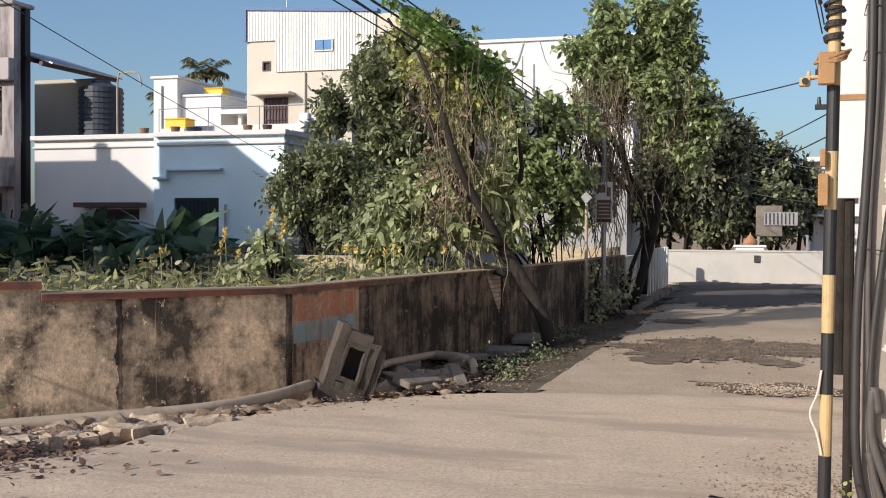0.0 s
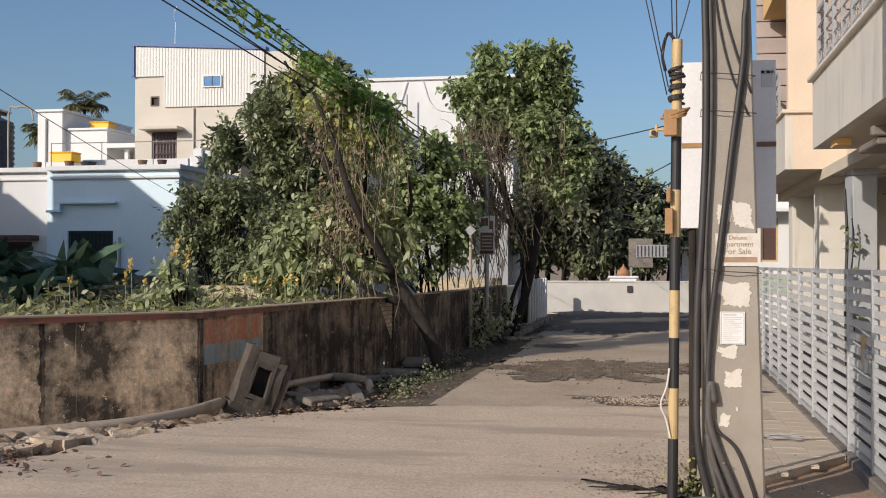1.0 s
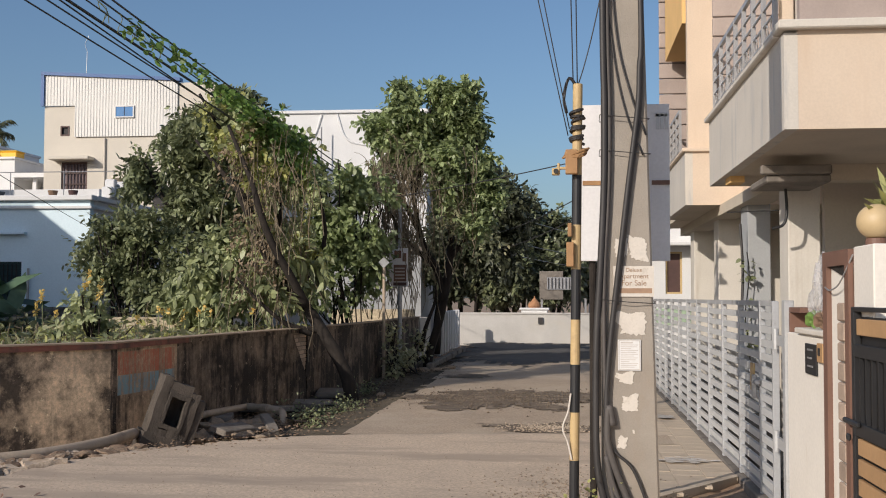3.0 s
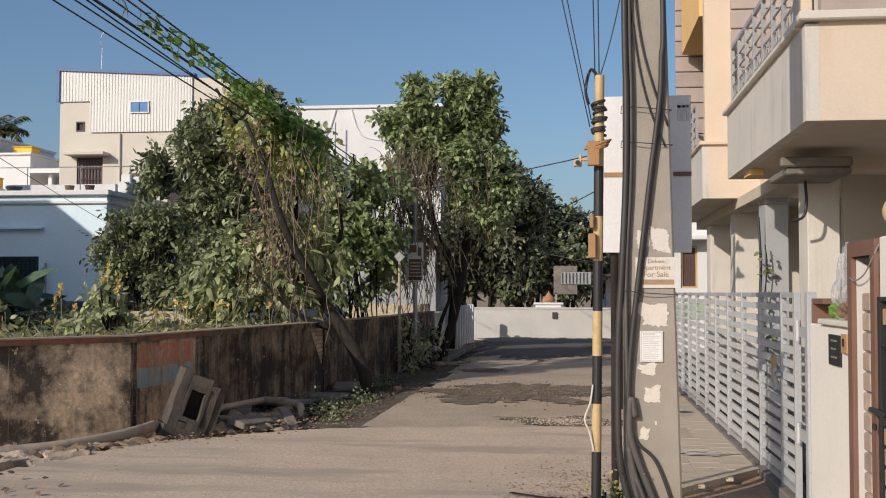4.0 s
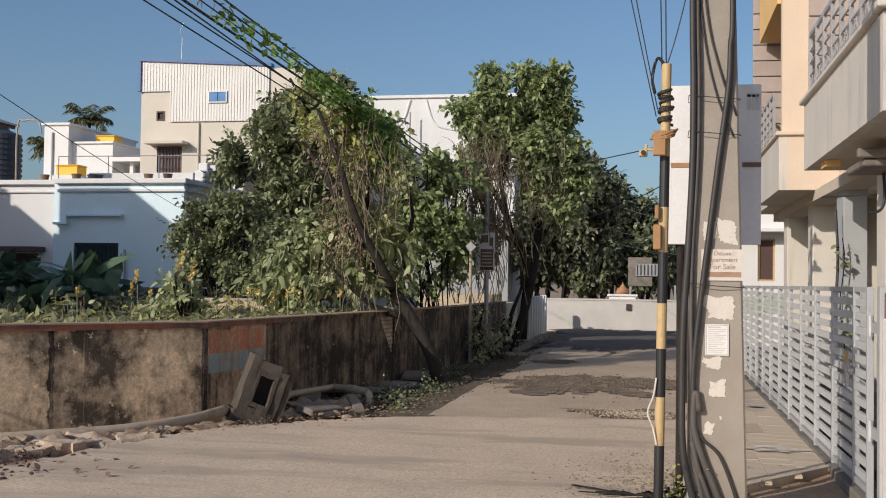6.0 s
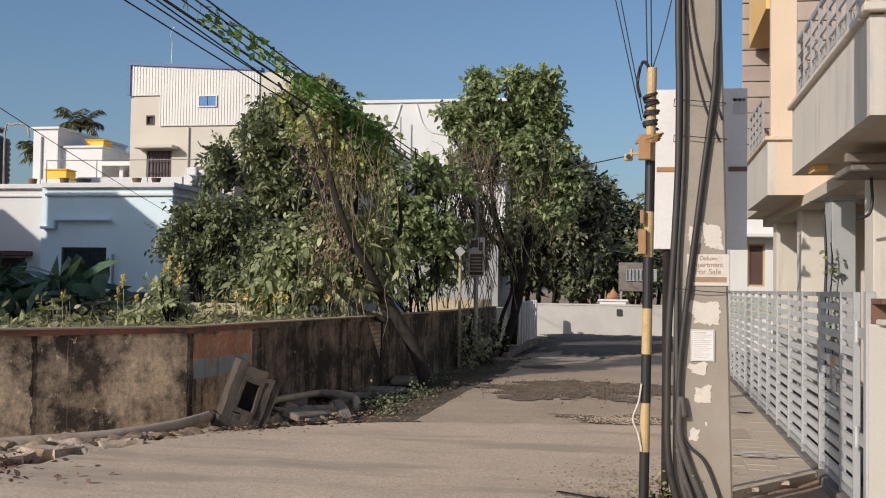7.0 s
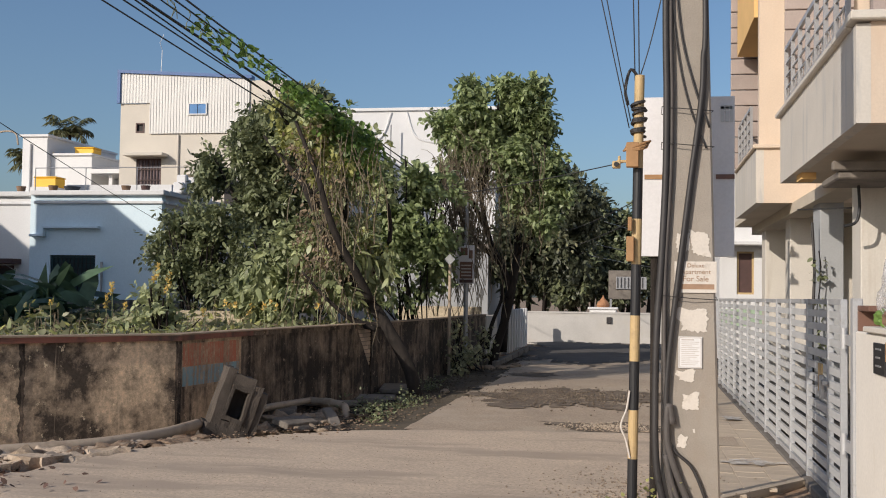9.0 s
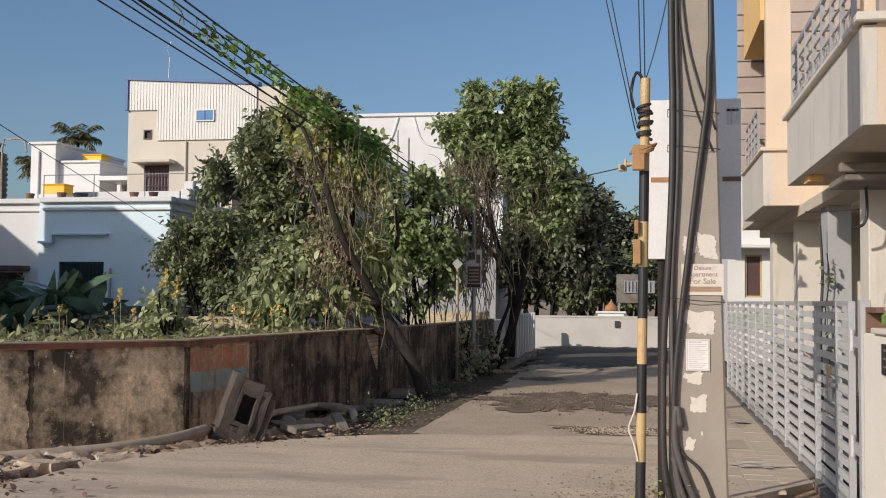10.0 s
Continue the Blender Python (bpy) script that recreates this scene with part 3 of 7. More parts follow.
# a broken gap in the plaster shows the bricks behind
p0, p1 = along(W[5], W[6], 0.0), along(W[5], W[6], 0.22)
back = offset_line([p0, p1], -0.035)
bm = bmesh.new(); wall_run(bm, back, -0.3, TOP - 0.08, 0.1); part("broken_gap", bm, M_CONC, compound)
bd = (Vector(p1) - Vector(p0)).normalized()
ang = math.atan2(bd.y, bd.x)
brick_me = mesh_of("brick", boxes(((0, -0.03, 0), (0.2, 0.03, 0.062)), bevel=0.006), M_BRICK)
for r in range(14):
    for c in range(4):
        s = c * 0.212 - (0.1 if r % 2 else 0)
        if s < -0.05 or s > 0.70:
            continue
        o = part("brick", brick_me, None, compound)
        o.matrix_basis = Matrix.Translation((p0[0] + bd.x * (s + 0.04), p0[1] + bd.y * (s + 0.04) + 0.0, 0.06 + r * 0.073)) @ Matrix.Rotation(ang, 4, "Z") @ Matrix.Translation((0, 0.052, 0))
# leftover plaster edge in front of part of the gap, slanting down
def slab_poly(pts2, z_pts, depth, material, name, parent):
    b = bmesh.new()
    f = [b.verts.new((x, y, z)) for (x, y), z in zip(pts2, z_pts)]
    n = Vector((bd.y, -bd.x, 0)) * -depth
    k = [b.verts.new(v.co + n) for v in f]
    b.faces.new(f); b.faces.new(k[::-1])
    for i in range(len(f)):
        b.faces.new((f[i], f[(i + 1) % len(f)], k[(i + 1) % len(f)], k[i]))
    return part(name, b, material, parent)


P = lambda s: (p0[0] + bd.x * s, p0[1] + bd.y * s)
gap = (Vector(p1) - Vector(p0)).length
slab_poly([P(0), P(0.03 * gap), P(0.18 * gap), P(0.34 * gap), P(0.6 * gap), P(0.88 * gap), P(gap), P(0)], [TOP - 0.08, TOP - 0.08, 0.86, 0.74, 0.52, 0.30, -0.25, -0.25], 0.1, M_WALLD, "broken_plaster", compound)
slab_poly([P(0.97 * gap), P(1.02 * gap), P(1.02 * gap), P(0.9 * gap), P(0.92 * gap), P(0.985 * gap)], [TOP - 0.08, TOP - 0.08, 0.2, 0.25, 0.36, 0.55], 0.1, M_WALLD, "broken_plaster", compound)

# inner walls across the plot, behind the weeds
bm = bmesh.new(); wall_run(bm, [(-17.5, 22.2), (-9.2, 22.9)], -0.1, 1.42, 0.15); solo("wall_plot_rear", bm, M_GREYOLD, "weathered grey boundary wall behind weeds", "wall", kind="structure")
bm = bmesh.new(); wall_run(bm, [(-10.9, 21.3), (-6.6, 21.5)], -0.1, 1.24, 0.15); solo("wall_plot_cream", bm, M_CREAMOLD, "sunlit old cream boundary wall in the plot", "wall", kind="structure")
bm = bmesh.new(); wall_run(bm, [(-6.6, 31.3), (-4.2, 31.2)], -0.1, 1.30, 0.15); solo("wall_plot_side", bm, M_CREAMOLD, "old cream side wall behind the tree", "wall", kind="structure")
# green-grey low house wall seen under the trees
house = thing("shed", (-6, 33.5, 0), "grey-green plastered shed under the street trees", "shed")
part("wall", boxes(((-9, 33.0, -0.1), (-4.25, 36.0, 3.0))), M_GREYP, house)
part("roof_slab", boxes(((-9.2, 32.8, 3.0), (-4.15, 36.2, 3.15)), bevel=0.02), M_CONC, house)

# far end of the street
far = thing("wall_far", (0, 42.5, 0), "low whitewashed wall across the street's end", "wall", kind="structure")
bm = bmesh.new(); wall_run(bm, [(-4.3, 42.45), (-1.6, 42.45), (9, 42.75)], -0.2, 1.0, 0.2); part("wall_panel", bm, M_FARWALL, far)
bm = bmesh.new(); wall_run(bm, [(-4.35, 42.42), (-1.6, 42.42), (9, 42.72)], 1.0, 1.06, 0.28); part("coping", bm, M_FARWALL, far)
part("vent_hole", boxes(((-1.0, 42.40, 0.64), (-0.82, 42.45, 0.88))), M_DARKIN, far)
shrine = thing("shrine", (-1.2, 43.0, 0), "small white shrine with an orange dome behind the wall", "shrine")
part("base", boxes(((-1.65, 42.72, 0), (-0.65, 43.5, 1.16)), ((-1.72, 42.66, 1.16), (-0.58, 43.56, 1.24)), bevel=0.02), M_PAINT_W, shrine)
bm = bmesh.new()
for z, r0, r1 in ((1.24, 0.30, 0.36), (1.32, 0.36, 0.30), (1.42, 0.30, 0.16), (1.52, 0.16, 0.05), (1.60, 0.05, 0.015)):
    cyl(bm, (-1.15, 43.1, z), (-1.15, 43.1, z + (0.1 if z > 1.3 else 0.08)), 0.72 * r0, 0.72 * r1, 16)
part("dome", bm, M_DOME, shrine, "orange tiered dome")

# cream pier, low white fence posts and a kerb on the street's left
bm = bmesh.new(); wall_run(bm, [(-4.02, 31.1), (-3.98, 33.2)], -0.2, 1.05, 0.2); solo("wall_low_cream", bm, M_CREAMW, "short ivory wall by the second tree", "wall", kind="structure")
fence = thing("fence", (-3.95, 37, 0), "white fence of upright concrete posts", "fence")
for k in range(9):
    y = 34.6 + k * 0.78
    part("post", boxes(((-4.03, y, -0.2), (-3.85, y + 0.2, 1.18)), bevel=0.02), M_PAINT_W, fence)
part("rail", boxes(((-3.98, 34.6, 0.85), (-3.92, 41.0, 0.93))), M_PAINT_W, fence)
part("rail", boxes(((-3.98, 34.6, 0.30), (-3.92, 41.0, 0.38))), M_PAINT_W, fence)
kerb = solo("kerb", boxes(*[((-3.35 + 0.02 * math.sin(i * 5.1), 27.2 + i * 0.8, -0.12), (-3.2 + 0.02 * math.sin(i * 3.3), 27.97 + i * 0.8, 0.03)) for i in range(12)], bevel=0.02), M_CONC, "low broken kerb along the street trees", "kerb", kind="structure")

# ---- houses on the plot's far side ----
def ring_frame(x0, x1, z0, z1, y0, y1, w):
    """A window frame in a wall that faces the street: four bars."""
    return boxes(((x0, y0, z0), (x1, y1, z0 + w)), ((x0, y0, z1 - w), (x1, y1, z1)), ((x0, y0, z0 + w), (x0 + w, y1, z1 - w)), ((x1 - w, y0, z0 + w), (x1, y1, z1 - w)))


def wall_y(bm, x0, x1, z0, z1, y, thick, holes=()):
    """A wall facing the street, with true openings (x0, x1, z0, z1)."""
    xs = sorted({x0, x1, *[h[0] for h in holes], *[h[1] for h in holes]})
    zs = sorted({z0, z1, *[h[2] for h in holes], *[h[3] for h in holes]})
    for a, b in zip(xs, xs[1:]):
        run = None
        for c, d in zip(zs, zs[1:]):
            solid = not any(h[0] - 1e-6 <= a and b <= h[1] + 1e-6 and h[2] - 1e-6 <= c and d <= h[3] + 1e-6 for h in holes)
            if solid and run is None:
                run = c
            if not solid and run is not None:
                box(bm, (a, y, run), (b, y + thick, c)); run = None
        if run is not None:
            box(bm, (a, y, run), (b, y + thick, z1))
    bmesh.ops.remove_doubles(bm, verts=bm.verts[:], dist=1e-5)


blue = thing("bungalow", (-14, 25.4, 0), "single-storey white and pale blue bungalow with flat roof", "house")
bm = bmesh.new(); wall_y(bm, -18.0, -14.25, 0, 3.95, 25.4, 0.2, ((-16.4, -15.0, 1.2, 2.2),)); part("wall", bm, M_PAINT_W, blue, "white front wall")
bm = bmesh.new(); wall_y(bm, -14.25, -11.05, 0, 3.95, 25.15, 0.2, ((-13.9, -12.72, 0.9, 2.46),)); part("wall", bm, M_PAINT_B, blue, "pale blue front wall")
part("wall", boxes(((-11.25, 25.35, 0), (-11.05, 33, 3.95))), M_PAINT_W, blue)
part("wall", boxes(((-18, 25.6, 0), (-17.8, 33, 3.95))), M_PAINT_W, blue)
part("wall", boxes(((-14.45, 25.15, 0), (-14.25, 25.4, 3.95))), M_PAINT_B, blue)
part("roof_slab", boxes(((-17.8, 25.6, 3.3), (-11.25, 33, 3.5))), M_CONC, blue)
part("parapet_cornice", boxes(((-18.05, 25.28, 3.9), (-14.3, 25.5, 4.02)), ((-18.02, 25.34, 3.70), (-14.3, 25.42, 3.76)), bevel=0.015), M_PAINT_W, blue)
part("parapet_cornice", boxes(((-14.4, 25.02, 3.9), (-10.95, 25.3, 4.02)), ((-14.34, 25.08, 3.70), (-10.99, 25.2, 3.77)), ((-11.05, 25.3, 3.9), (-10.92, 33, 4.02)), ((-11.05, 25.3, 3.70), (-10.96, 33, 3.77)), bevel=0.015), M_PAINT_W, blue)
part("window_hood", boxes(((-14.02, 25.0, 3.10), (-12.6, 25.15, 3.16)), ((-14.08, 25.0, 2.96), (-14.02, 25.15, 3.16)), ((-14.40, 25.0, 2.90), (-14.02, 25.15, 2.96)), bevel=0.008), M_PAINT_B, blue)
wd = part("window", ring_frame(-13.9, -12.72, 0.9, 2.46, 25.2, 25.3, 0.06), M_GREENW, blue, "dark green meshed window")
part("pane", boxes(((-13.84, 25.25, 0.96), (-12.78, 25.27, 2.4))), M_GREENW, wd)
part("grille", boxes(*[((-13.84 + i * 0.106, 25.2, 0.96), (-13.825 + i * 0.106, 25.22, 2.4)) for i in range(1, 10)], *[((-13.84, 25.2, 1.0 + i * 0.14), (-12.78, 25.215, 1.012 + i * 0.14)) for i in range(10)]), M_BLACK, wd)
wd = part("window", ring_frame(-16.4, -15.0, 1.2, 2.2, 25.45, 25.55, 0.07), M_WFRAME, blue, "dark brown window")
part("pane", boxes(((-16.33, 25.5, 1.27), (-15.07, 25.52, 2.13))), M_DARKIN, wd)
part("window_hood", boxes(((-16.6, 25.0, 2.24), (-14.8, 25.4, 2.36)), bevel=0.01), M_WFRAME, blue)
bm = bmesh.new(); cyl(bm, (-12.5, 25.05, 0.8), (-12.5, 25.05, 2.3), 0.03); cyl(bm, (-12.5, 25.05, 0.0), (-12.5, 25.05, 0.8), 0.035); part("drain_pipe", bm, M_STEEL, blue)
# terrace rail and clutter on the bungalow's roof
rail = thing("terrace_rail", (-14, 26.5, 3.5), "thin steel pipe rail along a roof terrace", "railing")
bm = bmesh.new(); tube(bm, [(-15.2, 26.6, 4.75), (-11.1, 26.6, 4.75)], 0.012, 6); part("top_bar", bm, M_STEEL, rail)
for x in (-15.2, -13.8, -12.4, -11.1):
    bm = bmesh.new(); cyl(bm, (x, 26.6, 3.5), (x, 26.6, 4.76), 0.012, n=6); part("post", bm, M_STEEL, rail)
for k, (x, w, h, mt, lab) in enumerate(((-12.0, 0.24, 0.12, M_RUST, "red-brown clay flower pot on a parapet"), (-11.5, 0.24, 0.12, M_WFRAME, "dark rolled mat on a parapet"), (-13.9, 0.24, 0.13, M_RUST, "brown clay flower pot on a parapet"), (-13.4, 0.4, 0.10, M_TANK, "dark plastic basin on a parapet"), (-14.9, 0.24, 0.14, M_RUST, "brown clay pot on a parapet"))):
    bm = bmesh.new(); cyl(bm, (x, 25.2 if x > -14.2 else 25.45, 4.02), (x, 25.2 if x > -14.2 else 25.45, 4.02 + h), w * 0.38, w * 0.5, 14); solo("flower_pot", bm, mt, lab, "pot", "roof clutter")
for i in range(5):
    bm = bmesh.new(); box(bm, (-11.12, 25.9 + 0.19 * i, 4.022), (-10.86, 26.06 + 0.19 * i, 4.30 + 0.1 * ((i * 5) % 3)), bevel=0.03)
    solo("folded_cloth", bm, M_PAINT_W, "white folded cloth drying on a terrace parapet", "laundry", "drying cloths")

tank = thing("water_tank", (-17.3, 27.2, 3.5), "dark grey ribbed plastic water tank on a roof", "water tank")
bm = bmesh.new(); cyl(bm, (-17.3, 27.2, 4.1), (-17.3, 27.2, 5.42), 0.56, n=28)
part("barrel", bm, M_TANK, tank)
for i in range(9):
    bm = bmesh.new(); cyl(bm, (-17.3, 27.2, 4.16 + i * 0.14), (-17.3, 27.2, 4.22 + i * 0.14), 0.585, n=28); part("rib", bm, M_TANK, tank)
bm = bmesh.new(); cyl(bm, (-17.3, 27.2, 5.42), (-17.3, 27.2, 5.55), 0.56, 0.25, 28); cyl(bm, (-17.3, 27.2, 5.55), (-17.3, 27.2, 5.62), 0.24, n=20); part("lid", bm, M_TANK, tank)
part("plinth", boxes(((-17.9, 26.5, 3.5), (-16.45, 27.9, 4.1))), M_OLDW, tank)
bm = bmesh.new(); tube(bm, smooth_line([(-16.6, 26.9, 3.5), (-16.6, 26.9, 5.55), (-16.4, 26.9, 5.75), (-16.0, 26.9, 5.72), (-15.9, 26.9, 5.4)], 5), 0.025, 6); part("pipe", bm, M_PVC, tank)
box_house = thing("stair_room", (-15.6, 30.5, 3.5), "white roof room beside a water tank", "roof room")
part("wall", boxes(((-16.0, 29.6, 3.5), (-12.8, 32.6, 4.62))), M_PAINT_W, box_house)

# grey old block beside the bungalow, on the same frontage
old = thing("apartment_block", (-21, 25.2, 0), "old grey stained concrete block with grilles", "building")
bm = bmesh.new(); wall_y(bm, -26.0, -18.45, 0, 7.3, 25.2, 0.25, ((-20.9, -18.8, 4.05, 5.25), (-20.9, -18.8, 1.3, 2.6), (-25.0, -22.5, 4.05, 5.25))); part("wall", bm, M_OLDW, old)
part("wall", boxes(((-24.2, 25.9, 0), (-24.0, 32.0, 7.3))), M_OLDW, old)
part("back_wall", boxes(((-26, 25.7, 0), (-18.5, 25.9, 7.3))), M_DARKIN, old)
for z in (2.75, 5.4):
    part("floor_band", boxes(((-26.0, 24.95, z), (-18.4, 25.2, z + 0.55)), bevel=0.02), M_OLDW, old)
for x0, x1, z0, z1 in ((-20.9, -18.8, 4.05, 5.25), (-20.9, -18.8, 1.3, 2.6), (-25.0, -22.5, 4.05, 5.25)):
    wdo = part("window", ring_frame(x0, x1, z0, z1, 25.25, 25.33, 0.06), M_WFRAME, old)
    part("grille", boxes(*[((x0 + i * 0.15, 25.22, z0), (x0 + i * 0.15 + 0.02, 25.25, z1)) for i in range(int((x1 - x0) / 0.15) + 1)], *[((x0, 25.2, z0 + i * 0.24), (x1, 25.22, z0 + i * 0.24 + 0.02)) for i in range(6)]), M_BLACK, wdo)
part("parapet", boxes(((-26, 25.1, 7.3), (-18.4, 25.95, 7.4)), ((-26, 25.95, 7.3), (-23.9, 32.1, 7.4)), bevel=0.02), M_OLDW, old)
# unseen house, added and stepped so its roof line shades the bungalow's front
nb_ = thing("neighbour_house", (-19, 14, 0), "plain grey house out of view, its stepped roof shading the bungalow", "house")
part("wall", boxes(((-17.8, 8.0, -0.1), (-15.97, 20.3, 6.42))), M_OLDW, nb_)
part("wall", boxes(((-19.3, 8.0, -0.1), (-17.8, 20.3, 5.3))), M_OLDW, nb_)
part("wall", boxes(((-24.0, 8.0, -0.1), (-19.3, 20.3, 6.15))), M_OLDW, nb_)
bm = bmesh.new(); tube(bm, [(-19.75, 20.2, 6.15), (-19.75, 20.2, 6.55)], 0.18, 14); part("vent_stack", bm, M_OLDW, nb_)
lean = thing("tin_awning", (-16.2, 26, 5.4), "sloping sheet awning on dark rafters beside a block", "awning")
bm = bmesh.new(); vs = box(bm, (-20.0, 25.9, 6.56), (-17.75, 29.0, 6.6)); bmesh.ops.rotate(bm, cent=(-20.0, 26, 6.56), matrix=Matrix.Rotation(radians(17), 3, "Y"), verts=vs); part("sheet", bm, M_STEEL, lean)
for i in range(5):
    bm = bmesh.new(); vs = box(bm, (-19.9 + i * 0.48, 25.7, 6.44), (-19.8 + i * 0.48, 29.0, 6.55)); bmesh.ops.rotate(bm, cent=(-20.0, 26, 6.56), matrix=Matrix.Rotation(radians(17), 3, "Y"), verts=vs); part("rafter", bm, M_WFRAME, lean)
part("back_wall", boxes(((-20.6, 28.8, 3.5), (-18.2, 29.0, 5.95))), M_CREAM, lean)

# white house further off, with yellow tanks
wh = thing("white_house", (-23.5, 42, 0), "white flat-roofed house with stepped parapets", "house")
part("wall", boxes(((-24.9, 42, 0), (-23.8, 48, 7.9))), M_PAINT_W, wh)
part("wall", boxes(((-23.8, 42.3, 0), (-21.97, 48, 7.15))), M_PAINT_W, wh)
part("parapet", boxes(((-25.0, 41.9, 7.9), (-23.7, 48, 8.0)), ((-23.7, 42.2, 7.15), (-21.9, 48, 7.24)), bevel=0.01), M_PAINT_W, wh)
part("porch", boxes(((-21.97, 42.5, 0), (-20.5, 48, 5.2)), ((-22.0, 42.2, 6.4), (-20.3, 48, 6.58)), ((-20.65, 42.5, 5.2), (-20.5, 42.65, 6.4)), ((-21.3, 42.5, 5.2), (-21.15, 42.65, 6.4)), ((-21.97, 44.6, 5.2), (-20.5, 44.8, 6.4))), M_PAINT_W, wh)
for x in (-21.85, -21.05):
    part("window", boxes(((x, 44.5, 5.25), (x + 0.45, 44.6, 6.25))), M_DARKIN, wh)
bm = bmesh.new(); cyl(bm, (-24.5, 41.95, 5), (-24.5, 41.95, 7.6), 0.04, n=8); part("drain_pipe", bm, M_STEEL, wh)
for x, y, z, w, h in ((-22.7, 43.0, 7.24, 0.85, 0.30), (-22.35, 39.4, 5.55, 0.92, 0.36)):
    solo("roof_tank", boxes(((x - w / 2, y, z), (x + w / 2, y + 0.7, z + h)), ((x - w / 2 - 0.03, y - 0.03, z + h), (x + w / 2 + 0.03, y + 0.73, z + h + 0.06)), bevel=0.03), M_YTANK, "bright yellow box tank on a white roof", "water tank", "yellow tanks")
lowb = thing("roof_house", (-23, 38.9, 0), "low white house behind the bungalow", "house")
part("wall", boxes(((-27, 38.9, 0), (-19.4, 41.5, 5.0)), ((-22.85, 39.2, 5.0), (-21.85, 40.2, 5.55))), M_PAINT_W, lowb)
part("parapet", boxes(((-27.1, 38.8, 5.0), (-22.9, 41.6, 5.12)), ((-21.8, 38.8, 5.0), (-19.3, 41.6, 5.12)), bevel=0.01), M_PAINT_W, lowb)

# cream building with a ribbed sheet top storey
cr = thing("cream_building", (-16.5, 39, 0), "three-storey cream building with ribbed sheet cladding above", "building")
bm = bmesh.new(); wall_y(bm, -19.1, -12.6, 0, 8.66, 39.0, 0.2, ((-18.42, -17.42, 5.35, 6.58), (-18.47, -18.13, 7.55, 7.92))); part("wall", bm, M_CREAM, cr)
for a, c in (((-19.1, 39.2, 0), (-18.9, 46, 8.66)), ((-12.8, 39.2, 0), (-12.6, 46, 9.2)), ((-18.9, 45.8, 0), (-12.8, 46, 8.66))):
    part("wall", boxes((a, c)), M_CREAM, cr)
bm = bmesh.new()
n = 34
for i in range(n):
    x0, x1 = -17.9 + 3.9 * i / n, -17.9 + 3.9 * (i + 1) / n
    top0 = 9.86 - 0.06 * (x0 + 19.1)
    w3 = (x1 - x0) / 3
    box(bm, (x0, 38.93, 7.5), (x1, 38.96, top0)); box(bm, (x0, 38.915, 7.5), (x0 + w3, 38.93, top0))
for i in range(10):
    x0 = -19.12 + 0.1220 * i
    box(bm, (x0, 38.93, 8.66), (x0 + 0.122, 38.96, 9.84 - 0.06 * (x0 + 19.1))); box(bm, (x0, 38.915, 8.66), (x0 + 0.04, 38.93, 9.84 - 0.06 * (x0 + 19.1)))
part("cladding", bm, M_CLAD, cr, "pale ribbed metal sheet")
bm = bmesh.new()
vs = box(bm, (-19.2, 38.85, 9.81), (-13.9, 39.2, 9.93))
for v in vs:
    v.co.z -= 0.06 * (v.co.x + 19.1)
box(bm, (-19.2, 38.86, 8.66), (-19.08, 39.0, 9.85))
part("edge_trim", bm, M_BLUE, cr, "blue metal edge flashing")
bm = bmesh.new(); box(bm, (-18.9, 39.2, 9.0), (-14, 46, 9.05)); part("sheet_roof", bm, M_CLAD, cr)
part("wall", boxes(((-14.1, 39.0, 8.66), (-12.6, 39.2, 9.45)),), M_CREAM, cr)
wd = part("window", ring_frame(-18.42, -17.42, 5.35, 6.58, 39.05, 39.15, 0.07), M_WFRAME, cr, "dark wooden barred window")
part("pane", boxes(((-18.35, 39.1, 5.42), (-17.49, 39.12, 6.51))), surf("purple_curtain", (0.16, 0.12, 0.13), 0.7, 0.4, 6, 30, 0.0), wd)
part("grille", boxes(*[((-18.35 + i * 0.123, 39.04, 5.42), (-18.32 + i * 0.123, 39.07, 6.51)) for i in range(1, 7)], ((-18.35, 39.04, 5.75), (-17.49, 39.07, 5.79)), ((-18.35, 39.04, 6.15), (-17.49, 39.07, 6.19))), M_WFRAME, wd)
part("window_hood", boxes(((-18.7, 38.45, 6.62), (-17.15, 39.0, 6.74)), bevel=0.02), M_CREAM, cr)
part("vent_window", ring_frame(-18.47, -18.13, 7.55, 7.92, 38.98, 39.1, 0.05), M_WFRAME, cr)
part("vent_louvre", boxes(((-18.42, 39.06, 7.6), (-18.18, 39.08, 7.87))), M_DARKIN, cr)
wd = part("window", ring_frame(-16.35, -15.62, 8.18, 8.62, 38.86, 38.92, 0.04), M_PAINT_W, cr, "white framed window with blue panes")
for x in (-16.31, -15.97):
    part("pane", boxes(((x, 38.88, 8.22), (x + 0.31, 38.90, 8.58))), M_BLUEGL, wd)
bm = bmesh.new(); cyl(bm, (-16.75, 38.95, 5), (-16.75, 38.95, 7.45), 0.04, n=8); part("drain_pipe", bm, M_CREAM, cr)
bm = bmesh.new(); cyl(bm, (-18.0, 40, 9.0), (-17.95, 40, 10.9), 0.012, n=6); tube(bm, [(-17.95, 40, 10.9), (-18.05, 40, 11.2), (-17.9, 40, 11.5)], 0.01, 5); part("antenna", bm, M_STEEL, cr)
bm = bmesh.new(); cyl(bm, (-15.5, 38.6, 5.85), (-15.5, 38.6, 5.95), 0.8, n=20); part("round_hood", bm, M_CREAM, cr, "half-round cream window hood")
part("window", boxes(((-14.9, 38.95, 4.6), (-14.4, 39.0, 5.7))), M_DARKIN, cr)

